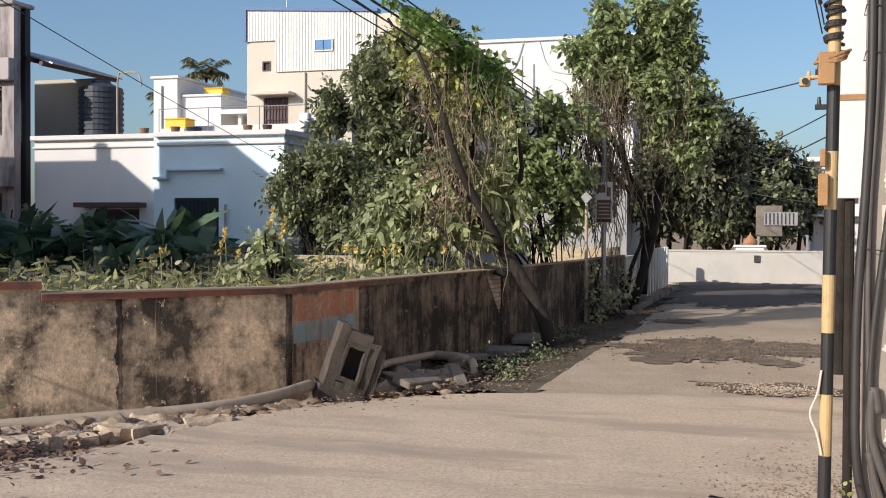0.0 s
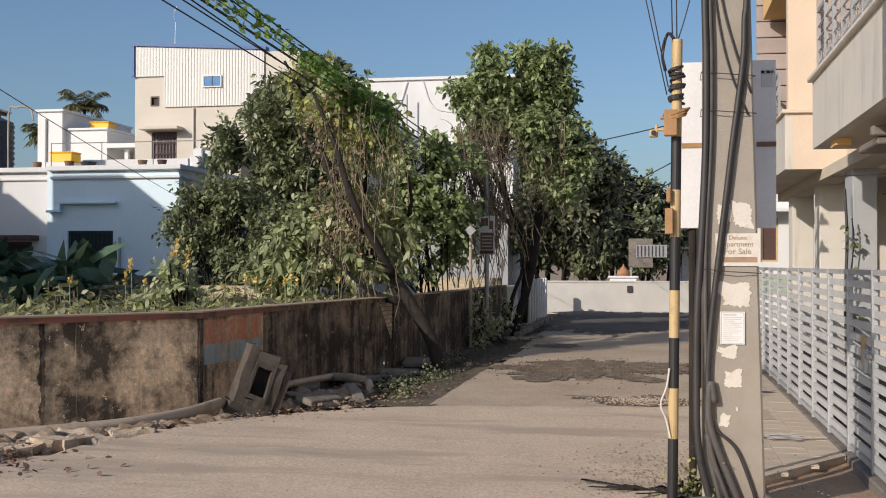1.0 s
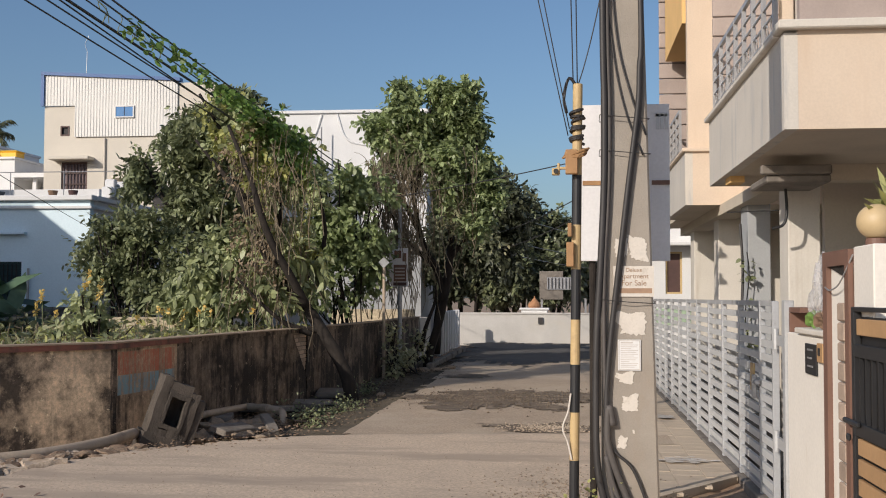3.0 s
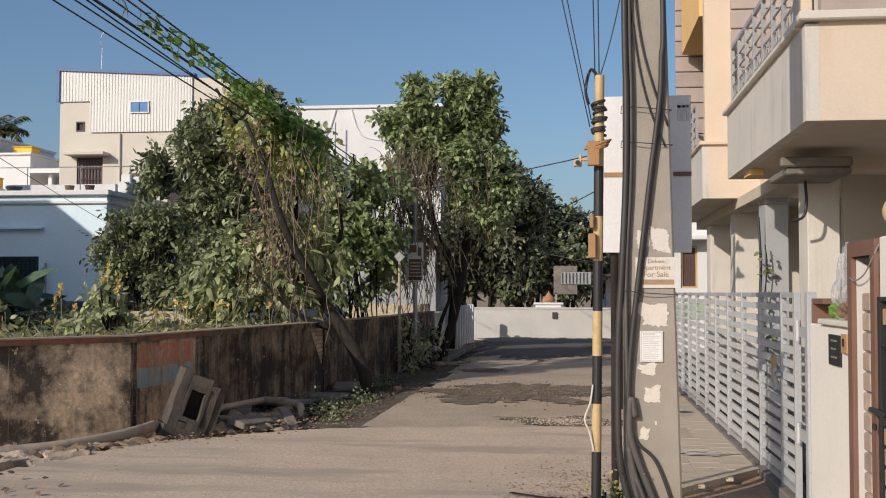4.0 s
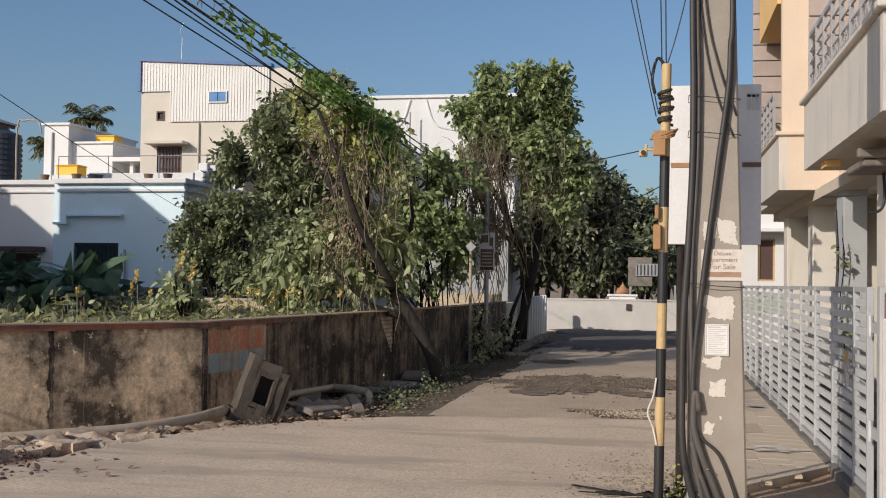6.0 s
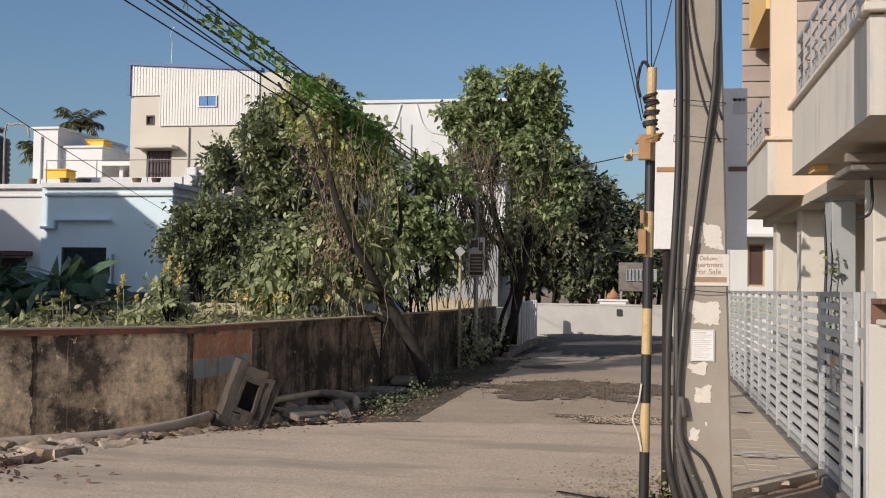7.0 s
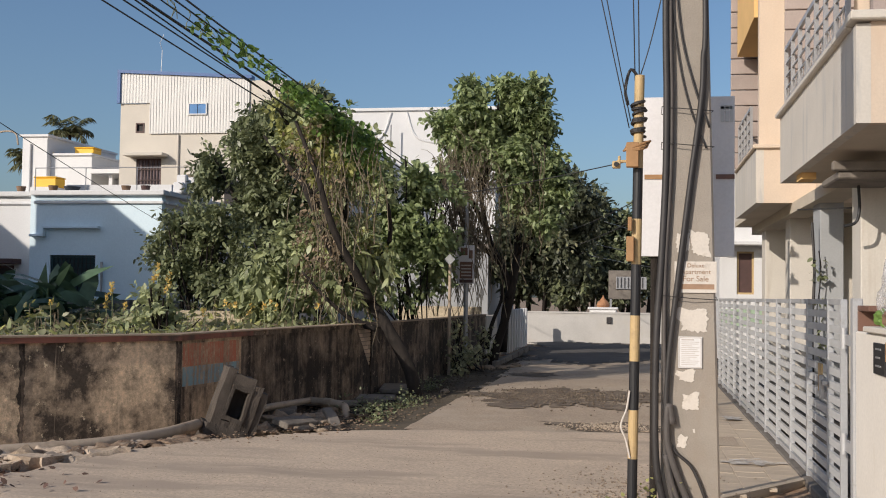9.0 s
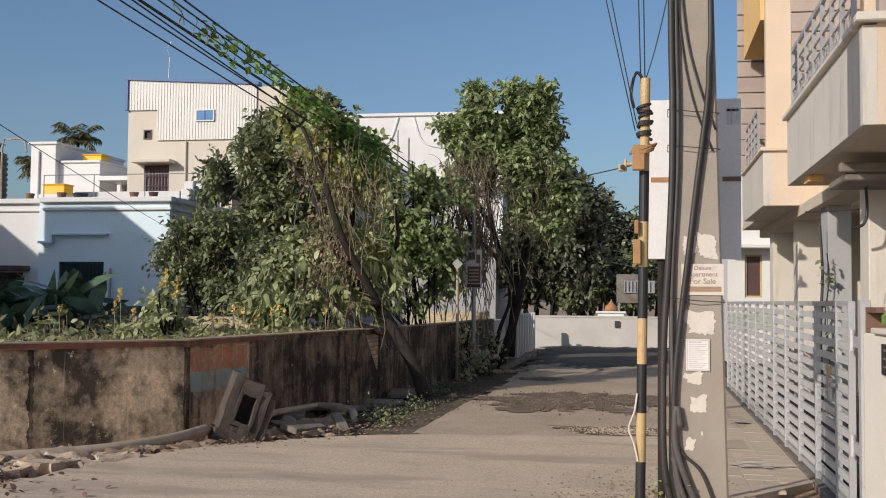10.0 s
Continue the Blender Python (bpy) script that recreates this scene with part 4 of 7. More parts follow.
# large white building behind the trees
wb = thing("white_building", (-9, 45, 0), "large white building with curved parapet panels", "building")
part("wall", boxes(((-13.2, 45.0, 0), (-5.6, 52, 9.25))), M_PAINT_W, wb)
part("parapet", boxes(((-13.3, 44.9, 9.25), (-5.5, 52, 9.38)), ((-13.3, 44.8, 6.55), (-5.5, 45.0, 6.75)), bevel=0.015), M_PAINT_W, wb)
for x0, s in ((-10.0, 1), (-9.35, -1)):
    bm = bmesh.new()
    tube(bm, smooth_line([(x0 - s * 2.2, 44.98, 7.9), (x0 - s * 1.0, 44.98, 7.95), (x0 - s * 0.35, 44.98, 8.25), (x0, 44.98, 9.2)], 6), 0.05, 6)
    part("moulding", bm, M_PAINT_W, wb)
for x in (-11.2, -9.9, -12.6):
    bm = bmesh.new(); cyl(bm, (x, 44.5, 6.7), (x, 44.5, 8.6), 0.03, n=6); part("rod", bm, M_STEEL, wb)
part("sunshade", boxes(((-13.3, 44.2, 6.2), (-5.5, 45.0, 6.32)), bevel=0.015), M_PAINT_W, wb)

# houses beyond the far wall
endh = thing("end_house", (3, 50, 0), "white house beyond the street's end", "house")
part("wall", boxes(((1.2, 50, 0), (7, 56, 4.6))), M_PAINT_W, endh)
part("roof_slab", boxes(((0.9, 49.6, 4.6), (7.2, 56.2, 4.8)), ((0.9, 49.4, 2.35), (7, 50, 2.45)), bevel=0.02), M_PAINT_W, endh)
for x in (2.2, 4.2):
    part("window", boxes(((x, 49.95, 2.9), (x + 0.7, 50, 4.0))), M_WFRAME, endh)
board = thing("notice_board", (-0.1, 45, 0), "grey hoarding board with a steel grid beyond a wall", "board")
part("panel", boxes(((-1.0, 45, 1.55), (-0.05, 45.08, 2.7)), bevel=0.01), M_CONC, board)
part("white_panel", boxes(((-0.7, 44.94, 1.95), (0.5, 45.0, 2.45)), bevel=0.01), M_STEEL, board)
part("grid", boxes(*[((-0.66 + i * 0.14, 44.9, 2.0), (-0.63 + i * 0.14, 44.94, 2.42)) for i in range(8)]), M_DARKIN, board)
for x in (-0.95, 0.8):
    part("leg", boxes(((x, 45.0, 0), (x + 0.08, 45.08, 1.6))), M_STEEL, board)

# ---- apartment block on the right ----
apt = thing("apartment_building", (5, 16, 0), "peach and ivory apartment block on columns with balconies", "building")
FX = 1.95
# near balcony
part("balcony_slab", boxes(((FX + 0.12, 10.57, 3.14), (9, 15.5, 3.24))), M_SOFFIT, apt)
bm = boxes(((FX, 10.45, 3.14), (FX + 0.12, 15.5, 4.0)))
part("balcony_parapet", bm, M_STREAK, apt, "rain-streaked white side parapet")
part("balcony_parapet", boxes(((FX + 0.12, 10.452, 3.14), (9, 10.57, 4.02))), M_PEACH, apt)
part("balcony_ledge", boxes(((FX - 0.06, 10.36, 4.02), (9, 10.66, 4.1)), ((FX - 0.06, 10.66, 4.0), (FX + 0.18, 15.56, 4.06)), bevel=0.012), M_CREAMW, apt)
part("fascia", boxes(((FX + 0.15, 10.5, 4.1), (9, 10.62, 4.33))), M_PLANK, apt, "mauve board fascia")
part("fascia", boxes(((FX + 0.15, 10.5, 4.345), (9, 10.62, 4.56))), M_PLANK, apt)
part("fascia", boxes(((FX + 0.15, 10.5, 4.575), (9, 10.62, 4.80))), M_PLANK, apt)


def balcony_rail(y0, y1, x, z0, name="balcony_railing"):
    r = part(name, boxes(((x, y0, z0 + 0.78), (x + 0.04, y1, z0 + 0.83))), M_RAIL, apt, "steel balcony railing with ring scrolls")
    for k in range(4):
        part("bar", boxes(((x + 0.008, y0, z0 + 0.12 + k * 0.16), (x + 0.03, y1, z0 + 0.136 + k * 0.16))), M_RAIL, r)
    n = max(2, round((y1 - y0) / 0.62))
    for k in range(n + 1):
        y = y0 + (y1 - y0) * k / n
        part("upright", boxes(((x - 0.004, y - 0.014, z0), (x + 0.044, y + 0.014, z0 + 0.83))), M_RAIL, r)
    for k in range(n * 2):
        y = y0 + (y1 - y0) * (k + 0.5) / (n * 2)
        b = bmesh.new()
        pts = [(x + 0.02, y + 0.075 * math.cos(a), z0 + 0.2 + 0.075 * math.sin(a)) for a in (2 * math.pi * i / 12 for i in range(13))]
        tube(b, pts, 0.010, 5)
        part("scroll", b, M_RAIL, r)
    return r


balcony_rail(11.1, 15.3, FX + 0.03, 4.06)
# boarded end pier of the near balcony, cream pier and yellow fin behind it
for i in range(12):
    part("cladding_board", boxes(((FX + 0.04, 15.34, 4.1 + i * 0.26), (FX + 0.9, 15.42, 4.345 + i * 0.26)), bevel=0.008), M_PLANK, apt)
part("wall", boxes(((FX + 0.06, 18.6, 3.24), (9, 18.8, 9.8))), M_PEACH, apt)
part("wall", boxes(((FX + 0.9, 15.42, 3.24), (FX + 1.1, 18.6, 9.8))), M_PEACH, apt)
part("wall", boxes(((FX + 1.1, 10.62, 4.1), (FX + 1.25, 15.3, 9.8))), M_CREAMW, apt)
part("fin", boxes(((FX, 18.82, 6.18), (FX + 0.12, 21.8, 9.8))), M_YELLOW, apt, "yellow projecting fin")
part("fin_soffit", boxes(((FX + 0.12, 18.82, 6.18), (FX + 1.6, 21.8, 6.3))), M_YELLOW, apt)
# second balcony
part("balcony_slab", boxes(((FX + 0.12, 18.6, 3.14), (9, 22.0, 3.24))), M_SOFFIT, apt)
part("balcony_parapet", boxes(((FX + 0.12, 18.482, 3.14), (9, 18.6, 4.0))), M_PEACH, apt)
part("balcony_parapet", boxes(((FX, 18.48, 3.14), (FX + 0.12, 22.0, 4.0))), M_STREAK, apt)
part("balcony_ledge", boxes(((FX - 0.05, 18.42, 4.0), (FX + 1.0, 18.62, 4.06)), ((FX - 0.05, 18.62, 4.0), (FX + 0.18, 22.0, 4.05)), bevel=0.01), M_PEACH, apt)
balcony_rail(19.7, 21.9, FX + 0.03, 4.05)
for i in range(14):
    part("cladding_board", boxes(((FX - 0.10, 22.0, 4.1 + i * 0.30), (FX + 1.6, 22.1, 4.38 + i * 0.30)), bevel=0.008), M_PLANK, apt)
part("wall", boxes(((FX + 0.2, 22.1, 3.24), (9, 24.6, 9.8))), M_CREAMW, apt)
part("wall", boxes(((8.8, 10.6, 3.24), (9, 22.1, 9.8))), M_CREAMW, apt)
part("roof_slab", boxes(((FX - 0.1, 10.3, 9.8), (9.2, 24.8, 10.0))), M_CONC, apt)
# ground floor: columns, beams and the parking bay's inner walls
for x, y, w, d, mt in ((2.55, 13.4, 0.36, 0.5, M_CREAMW), (2.62, 16.6, 0.32, 0.6, M_GREYP), (2.62, 19.6, 0.40, 0.6, M_CREAMW), (2.6, 23.0, 0.4, 0.6, M_CREAMW), (4.2, 12.6, 0.4, 0.3, M_CREAMW)):
    part("column", boxes(((x, y, -0.1), (x + w, y + d, 3.14)), bevel=0.01), mt, apt)
part("beam", boxes(((2.5, 13.4, 2.98), (2.9, 24.6, 3.14))), M_SOFFIT, apt)
part("beam", boxes(((2.5, 13.1, 2.96), (9, 13.4, 3.14))), M_SOFFIT, apt)
part("inner_wall", boxes(((3.6, 20.6, -0.1), (9, 20.8, 3.14)),), M_CREAM, apt)
part("inner_wall", boxes(((3.3, 14.9, -0.1), (9, 15.05, 3.14)),), M_CREAM, apt)
part("inner_wall", boxes(((8.6, 13.4, -0.1), (8.8, 24.6, 3.14)),), M_CREAMW, apt)
part("ceiling_slab", boxes(((FX + 0.2, 22.1, 3.14), (9, 24.6, 3.24))), M_SOFFIT, apt)
# floor coloured dark so the gate's gaps look shaded
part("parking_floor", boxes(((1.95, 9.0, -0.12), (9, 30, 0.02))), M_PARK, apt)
# concrete canopy with its bracket and downpipe
part("canopy", boxes(((2.12, 12.3, 2.86), (2.78, 13.3, 2.94)), ((2.06, 12.25, 2.94), (2.78, 12.35, 3.04)), bevel=0.015), M_CONC, apt, "grey concrete canopy with a lip")
part("canopy_trim", boxes(((2.03, 14.2, 3.06), (2.2, 14.6, 3.138))), M_YELLOW, apt)
bm = bmesh.new(); tube(bm, smooth_line([(2.45, 13.0, 2.86), (2.46, 13.0, 2.6), (2.42, 13.0, 2.46), (2.3, 13.0, 2.42)], 5), 0.017, 8); part("downpipe", bm, M_BLACK, apt)
bm = bmesh.new(); tube(bm, [(2.0, 14.3, 2.70), (2.6, 14.0, 2.70)], 0.008, 6); part("conduit", bm, M_BLACK, apt)
bm = bmesh.new(); cyl(bm, (3.1, 14.85, 0), (3.1, 14.85, 2.8), 0.03, n=8); part("downpipe", bm, M_CREAM, apt)
bm = bmesh.new(); tube(bm, smooth_line([(2.52, 16.5, 0.2), (2.5, 16.5, 1.2), (2.53, 16.5, 2.0), (2.5, 16.5, 2.7)], 5), 0.02, 6); part("cable_run", bm, M_RUBBER, apt)

# next white house along the street
nxt = thing("next_house", (3, 31, 0), "white house with a yellow-framed window and green band", "house")
bm = bmesh.new(); wall_y(bm, 2.3, 9, 0, 6.2, 31.0, 0.2, ((2.75, 3.2, 1.75, 2.9),)); part("wall", bm, M_PAINT_W, nxt)
part("wall", boxes(((2.3, 31.2, 0), (2.5, 40, 6.2))), M_PAINT_W, nxt)
wd = part("window", ring_frame(2.75, 3.2, 1.75, 2.9, 31.05, 31.15, 0.05), M_STRIPE, nxt)
part("pane", boxes(((2.8, 31.1, 1.8), (3.15, 31.12, 2.85))), M_WFRAME, wd)
part("painted_band", boxes(((2.3, 30.98, 0.9), (9, 31.0, 1.35))), surf("pale_green_band", (0.36, 0.47, 0.33), 0.8, 0.1, 2, 30, 0.05), nxt)
part("roof_slab", boxes(((2.1, 30.7, 6.2), (9, 40, 6.4)), ((2.1, 30.4, 3.05), (9, 31, 3.15)), bevel=0.015), M_PAINT_W, nxt)

# ---- footpath, gate and gate piers ----
GX = 1.67
path = thing("footpath", (1.2, 14, 0), "raised footpath of dusty square tiles with a step", "footpath", kind="structure")
def front(x):
    """The footpath's slanting front edge."""
    return 9.78 + 1.40 * (x - 0.72)


def prism(outline, z0, z1):
    b = bmesh.new()
    lo, hi = [b.verts.new((x, y, z0)) for x, y in outline], [b.verts.new((x, y, z1)) for x, y in outline]
    b.faces.new(lo[::-1]); b.faces.new(hi)
    for k in range(len(lo)):
        b.faces.new((lo[k], lo[(k + 1) % len(lo)], hi[(k + 1) % len(hi)], hi[k]))
    return b


XL, XR = 0.72, GX - 0.065
part("footpath_bed", prism([(XL, front(XL)), (XR, front(XR)), (XR, 26), (XL, 26)], -0.3, -0.010), M_TILE, path)
part("nosing", prism([(XL, front(XL) - 0.02), (XR, front(XR) - 0.02), (XR, front(XR) + 0.10), (XL, front(XL) + 0.10)], -0.045, 0.006), M_TILE, path)
part("step", prism([(XL, 8.2), (XR, 8.2), (XR, front(XR)), (XL, front(XL))], -0.4, -0.19), M_CONC, path)
part("step", prism([(XL, front(XL) - 0.75), (XR, front(XR) - 0.75), (XR, front(XR) - 0.42), (XL, front(XL) - 0.42)], -0.19, -0.16), M_TILE, path)
tile_me = mesh_of("tile", boxes(((0.003, 0.003, -0.03), (0.289, 0.292, 0.0)), bevel=0.002), M_TILE)
for i in range(3):
    for j in range(52):
        y = 9.5 + j * 0.296 + 0.1 * (i % 2)
        if y < front(0.735 + i * 0.293) + 0.10:
            continue
        o = part("tile", tile_me, None, path)
        o.matrix_basis = Matrix.Translation((0.728 + i * 0.292, y, -0.004 + 0.003 * noise.noise(Vector((i * 1.7, j * 0.9, 0))))) @ Matrix.Rotation(radians(0.7) * noise.noise(Vector((i, j * 1.7, 2))), 4, "X")
for cx, cy, rx, ry in ((1.25, 11.95, 0.30, 0.20), (1.38, 16.0, 0.12, 0.22)):
    b = bmesh.new()
    for k in range(44):
        a, r = rnd.uniform(0, 6.28), rnd.random() ** 0.5
        x, y, s = cx + rx * r * math.cos(a), cy + ry * r * math.sin(a), rnd.uniform(0.03, 0.075)
        b.faces.new([b.verts.new((x + s * math.cos(t) * rnd.uniform(0.6, 1.3), y + 0.6 * s * math.sin(t), 0.008 + 0.0003 * k)) for t in (0.3, 1.3, 2.5, 3.6, 4.6, 5.6)])
    solo("chalk_pattern", b, M_CHALK, "smudged white chalk powder pattern on footpath tiles", "chalk drawing", "chalk patterns")

gate = thing("slatted_gate", (GX, 14, 0), "long silver-grey steel gate of horizontal slats", "gate")
G0, G1, GT = 9.55, 22.3, 1.625
posts = [9.55, 10.15] + [10.15 + 1.12 * k for k in range(1, 11)] + [22.3]
for y in posts:
    part("upright", boxes(((GX - 0.012, y - 0.022, 0.0), (GX + 0.04, y + 0.022, GT)), bevel=0.003), M_GATEF, gate)
part("top_rail", boxes(((GX - 0.006, G0, GT - 0.04), (GX + 0.036, G1, GT + 0.004))), M_GATEF, gate)
part("bottom_rail", boxes(((GX - 0.006, G0, 0.03), (GX + 0.036, G1, 0.075))), M_GATEF, gate)
for a, b_ in zip(posts, posts[1:]):
    slat_me = mesh_of("slat", boxes(((GX + 0.0, a + 0.023, 0), (GX + 0.030, b_ - 0.023, 0.060))), M_GATE)
    for k in range(13):
        o = part("slat", slat_me, None, gate)
        o.matrix_basis = Matrix.Translation((0, 0, 0.10 + k * 0.1145))
part("latch", boxes(((GX - 0.06, 10.10, 0.92), (GX - 0.012, 10.28, 0.96)), ((GX - 0.07, 10.16, 0.80), (GX - 0.03, 10.20, 1.0)), bevel=0.006), M_STEEL, gate)
part("lock_plate", boxes(((GX - 0.016, 10.42, 0.84), (GX + 0.0, 10.58, 1.08))), M_STRIPE, gate, "small brass plate")
for z in (0.45, 1.25):
    bm = bmesh.new(); cyl(bm, (GX, 9.46, z), (GX, 9.46, z + 0.16), 0.022, n=8); box(bm, (GX, 9.1, z + 0.03), (GX + 0.03, 9.53, z + 0.11)); part("hinge", bm, M_GATEF, gate)
part("gate_kerb", boxes(((GX - 0.06, 9.3, -0.2), (GX + 0.12, 26, 0.0)), bevel=0.012), M_CONC, gate)

pier = thing("gate_pier", (1.75, 9, 0), "ivory plastered gate pier wall with a dark plate", "gate pier")
part("post", boxes(((GX - 0.02, 9.0, -0.25), (GX + 0.05, 9.10, 1.635)), bevel=0.004), M_GATEF, pier)
part("wall", boxes(((GX + 0.0, 7.64, -0.3), (GX + 0.25, 8.998, 1.40)), bevel=0.01), M_PIER, pier)
part("niche", boxes(((GX + 0.01, 8.60, 1.545), (GX + 0.2, 8.99, 1.585)), ((GX + 0.01, 8.95, 1.40), (GX + 0.2, 8.99, 1.545)), ((GX + 0.16, 8.60, 1.40), (GX + 0.2, 8.95, 1.545)), bevel=0.004), M_BROWN, pier, "brown meter niche")
part("ledge", boxes(((GX - 0.03, 7.64, 1.405), (GX + 0.3, 8.60, 1.445)), bevel=0.008), M_CREAMW, pier)
plate = part("plate", boxes(((GX - 0.016, 8.0, 1.14), (GX - 0.001, 8.33, 1.345)), bevel=0.003), M_BLACK, pier, "black plate with raised bars")
for k in range(3):
    part("bar", boxes(((GX - 0.021, 8.09 + 0.03 * (k % 2), 1.30 - k * 0.055), (GX - 0.015, 8.24, 1.312 - k * 0.055))), M_STEEL, plate)
bell = part("bell_switch", boxes(((GX - 0.02, 7.80, 1.235), (GX - 0.001, 7.955, 1.36)), bevel=0.004), M_ORANGE, pier, "varnished wooden switch box")
part("button", boxes(((GX - 0.028, 7.86, 1.28), (GX - 0.02, 7.90, 1.33)), bevel=0.003), M_BLACK, bell)

big = thing("entrance_pier", (1.8, 7.4, 0), "tall ivory entrance pier framed with brown tile and stone", "gate pier")
part("wall", boxes(((GX - 0.02, 7.06, -0.3), (GX + 0.35, 7.63, 1.93)), bevel=0.006), M_PIER, big)
part("border", boxes(((GX - 0.05, 7.53, -0.3), (GX - 0.02, 7.635, 1.845))), M_BROWN, big)
part("border", boxes(((GX - 0.05, 7.01, -0.3), (GX - 0.02, 7.10, 1.845))), M_BROWN, big)
part("border", boxes(((GX - 0.05, 7.01, 1.845), (GX + 0.35, 7.635, 1.935))), M_BROWN, big)
b = bmesh.new()
f_ = [b.verts.new(p) for p in ((GX - 0.022, 7.53, 1.843), (GX - 0.022, 7.10, 1.843), (GX - 0.022, 7.10, 1.765))]
r_ = bmesh.ops.extrude_face_region(b, geom=[b.faces.new(f_)]); bmesh.ops.translate(b, vec=(-0.012, 0, 0), verts=[v for v in r_["geom"] if isinstance(v, bmesh.types.BMVert)])
part("corner_tile", b, M_BARK, big, "dark mottled corner tile")
for k in range(15):
    part("stone", boxes(((GX - 0.045, 7.135 + 0.006 * (k % 2), -0.12 + k * 0.117), (GX - 0.02, 7.305, -0.012 + k * 0.117)), bevel=0.009), M_CLADST, big)
b = bmesh.new(); tube(b, smooth_line([(GX - 0.055, 7.55, 1.72), (GX - 0.06, 7.4, 1.70), (GX - 0.06, 7.2, 1.73), (GX - 0.055, 7.06, 1.80), (GX - 0.03, 6.98, 1.90)], 5), 0.005, 6); part("thin_wire", b, M_STEEL, big)
near = thing("globe_pier", (1.8, 6.95, 0), "plastered ivory pier carrying a globe", "gate pier")
part("wall", boxes(((GX - 0.02, 6.60, -0.3), (GX + 0.4, 7.005, 1.945)), bevel=0.008), M_PIER, near)
glb = thing("globe_lamp", (1.76, 6.88, 1.945), "round cream globe lamp on a brown base", "lamp")
bm = bmesh.new(); cyl(bm, (1.74, 6.86, 1.945), (1.74, 6.86, 1.985), 0.062, 0.058, 18); part("base", bm, M_BROWN, glb)
bm = bmesh.new(); bmesh.ops.create_uvsphere(bm, u_segments=28, v_segments=18, radius=0.107, matrix=Matrix.Translation((1.74, 6.86, 2.078)) @ Matrix.Diagonal((1, 1, 0.93, 1))); part("globe", bm, M_GLOBE, glb, smooth=True)
bgate = thing("entrance_gate", (1.63, 6.3, 0), "black steel entrance gate with varnished wooden slats", "gate")
GB = GX - 0.045
part("frame", boxes(((GB - 0.02, 5.3, 1.58), (GB + 0.02, 6.90, 1.605)), ((GB - 0.02, 6.84, -0.1), (GB + 0.02, 6.90, 1.58)), ((GB - 0.02, 5.3, 1.33), (GB + 0.02, 6.84, 1.40)), ((GB - 0.02, 5.3, 0.90), (GB + 0.02, 6.84, 0.975)), bevel=0.003), M_BLACK, bgate)
for k in range(12):
    part("bar", boxes(((GB - 0.01, 6.76 - k * 0.12, 0.975), (GB + 0.01, 6.785 - k * 0.12, 1.33))), M_BLACK, bgate)
for z in (1.45, 0.795, 0.685, 0.575, 0.465, 0.355, 0.245, 0.135, 0.025):
    part("slat", boxes(((GB - 0.012, 5.32, z), (GB + 0.012, 6.82, z + 0.09)), bevel=0.004), M_ORANGE, bgate)
part("back_sheet", boxes(((GB + 0.022, 5.32, -0.05), (GB + 0.026, 6.84, 1.55))), M_BLACK, bgate)
part("bolt", boxes(((GB - 0.05, 6.7, 0.955), (GB - 0.022, 7.0, 0.985)), ((GB - 0.045, 6.9, 0.86), (GB - 0.025, 6.95, 0.90)), bevel=0.008), M_BLACK, bgate)
# crumpled plastic bag on the pier's ledge
bag_m, nt, bs = node_mat("clear_plastic")
bs.inputs["Base Color"].default_value = (0.55, 0.54, 0.55, 1); bs.inputs["Roughness"].default_value = 0.2; bs.inputs["Alpha"].default_value = 0.4
bm = bmesh.new(); bmesh.ops.create_icosphere(bm, subdivisions=4, radius=1.0)
for v in bm.verts:
    k = 1 + 0.35 * noise.fractal(v.co * 2.3, 1.0, 2.0, 4) + 0.12 * noise.noise(v.co * 8)
    taper = 1.0 - 0.45 * max(0, v.co.z)
    v.co = Vector((v.co.x * 0.09 * k * taper, v.co.y * 0.25 * k * taper, v.co.z * 0.26 * k + 0.1 * v.co.y * v.co.z))
bmesh.ops.translate(bm, vec=(GX + 0.10, 8.16, 1.68), verts=bm.verts[:])
bag = thing("plastic_bag", (GX, 8.4, 1.4), "crumpled clear plastic bag of scraps on a ledge", "bag")
part("film", bm, bag_m, bag)
for dx, mt in ((0.0, L_CLIMB), (0.07, M_RUST)):
    bm = bmesh.new(); bmesh.ops.create_icosphere(bm, subdivisions=3, radius=0.055)
    for v in bm.verts:
        v.co *= 1 + 0.7 * noise.noise(v.co * 28)
    bmesh.ops.translate(bm, vec=(GX + 0.05, 8.30 - dx * 3.6, 1.51), verts=bm.verts[:]); part("scrap", bm, mt, bag)
# potted plant leaves behind the globe
pot = thing("potted_plant", (2.15, 7.4, 0), "potted plant with long narrow green leaves", "plant")
bm = bmesh.new(); cyl(bm, (2.2, 7.1, 0.0), (2.2, 7.1, 0.4), 0.14, 0.2, 18); part("pot", bm, M_TERRA, pot)
bm = bmesh.new(); tube(bm, smooth_line([(2.2, 7.1, 0.4), (2.18, 7.1, 1.2), (2.1, 7.08, 1.9), (1.96, 6.98, 2.3)], 4), 0.018, 6, 0.008); part("stem", bm, M_BARK, pot)
g = np.random.default_rng(5)
nb = 54
base = np.stack([np.full(nb, 1.93) + g.normal(size=nb) * 0.05, 6.98 + g.normal(size=nb) * 0.05, 2.06 + g.random(nb) * 0.12], 1)
aim = g.normal(size=(nb, 3)); aim[:, 2] = np.abs(aim[:, 2]) * 0.9 + 0.15
v, t = leaf_cloud(base, aim, 0.25, 0.05, curl=0.4, seed=3)
part("leafage", fast_mesh("leafage", v, t, L_VINE), None, pot)

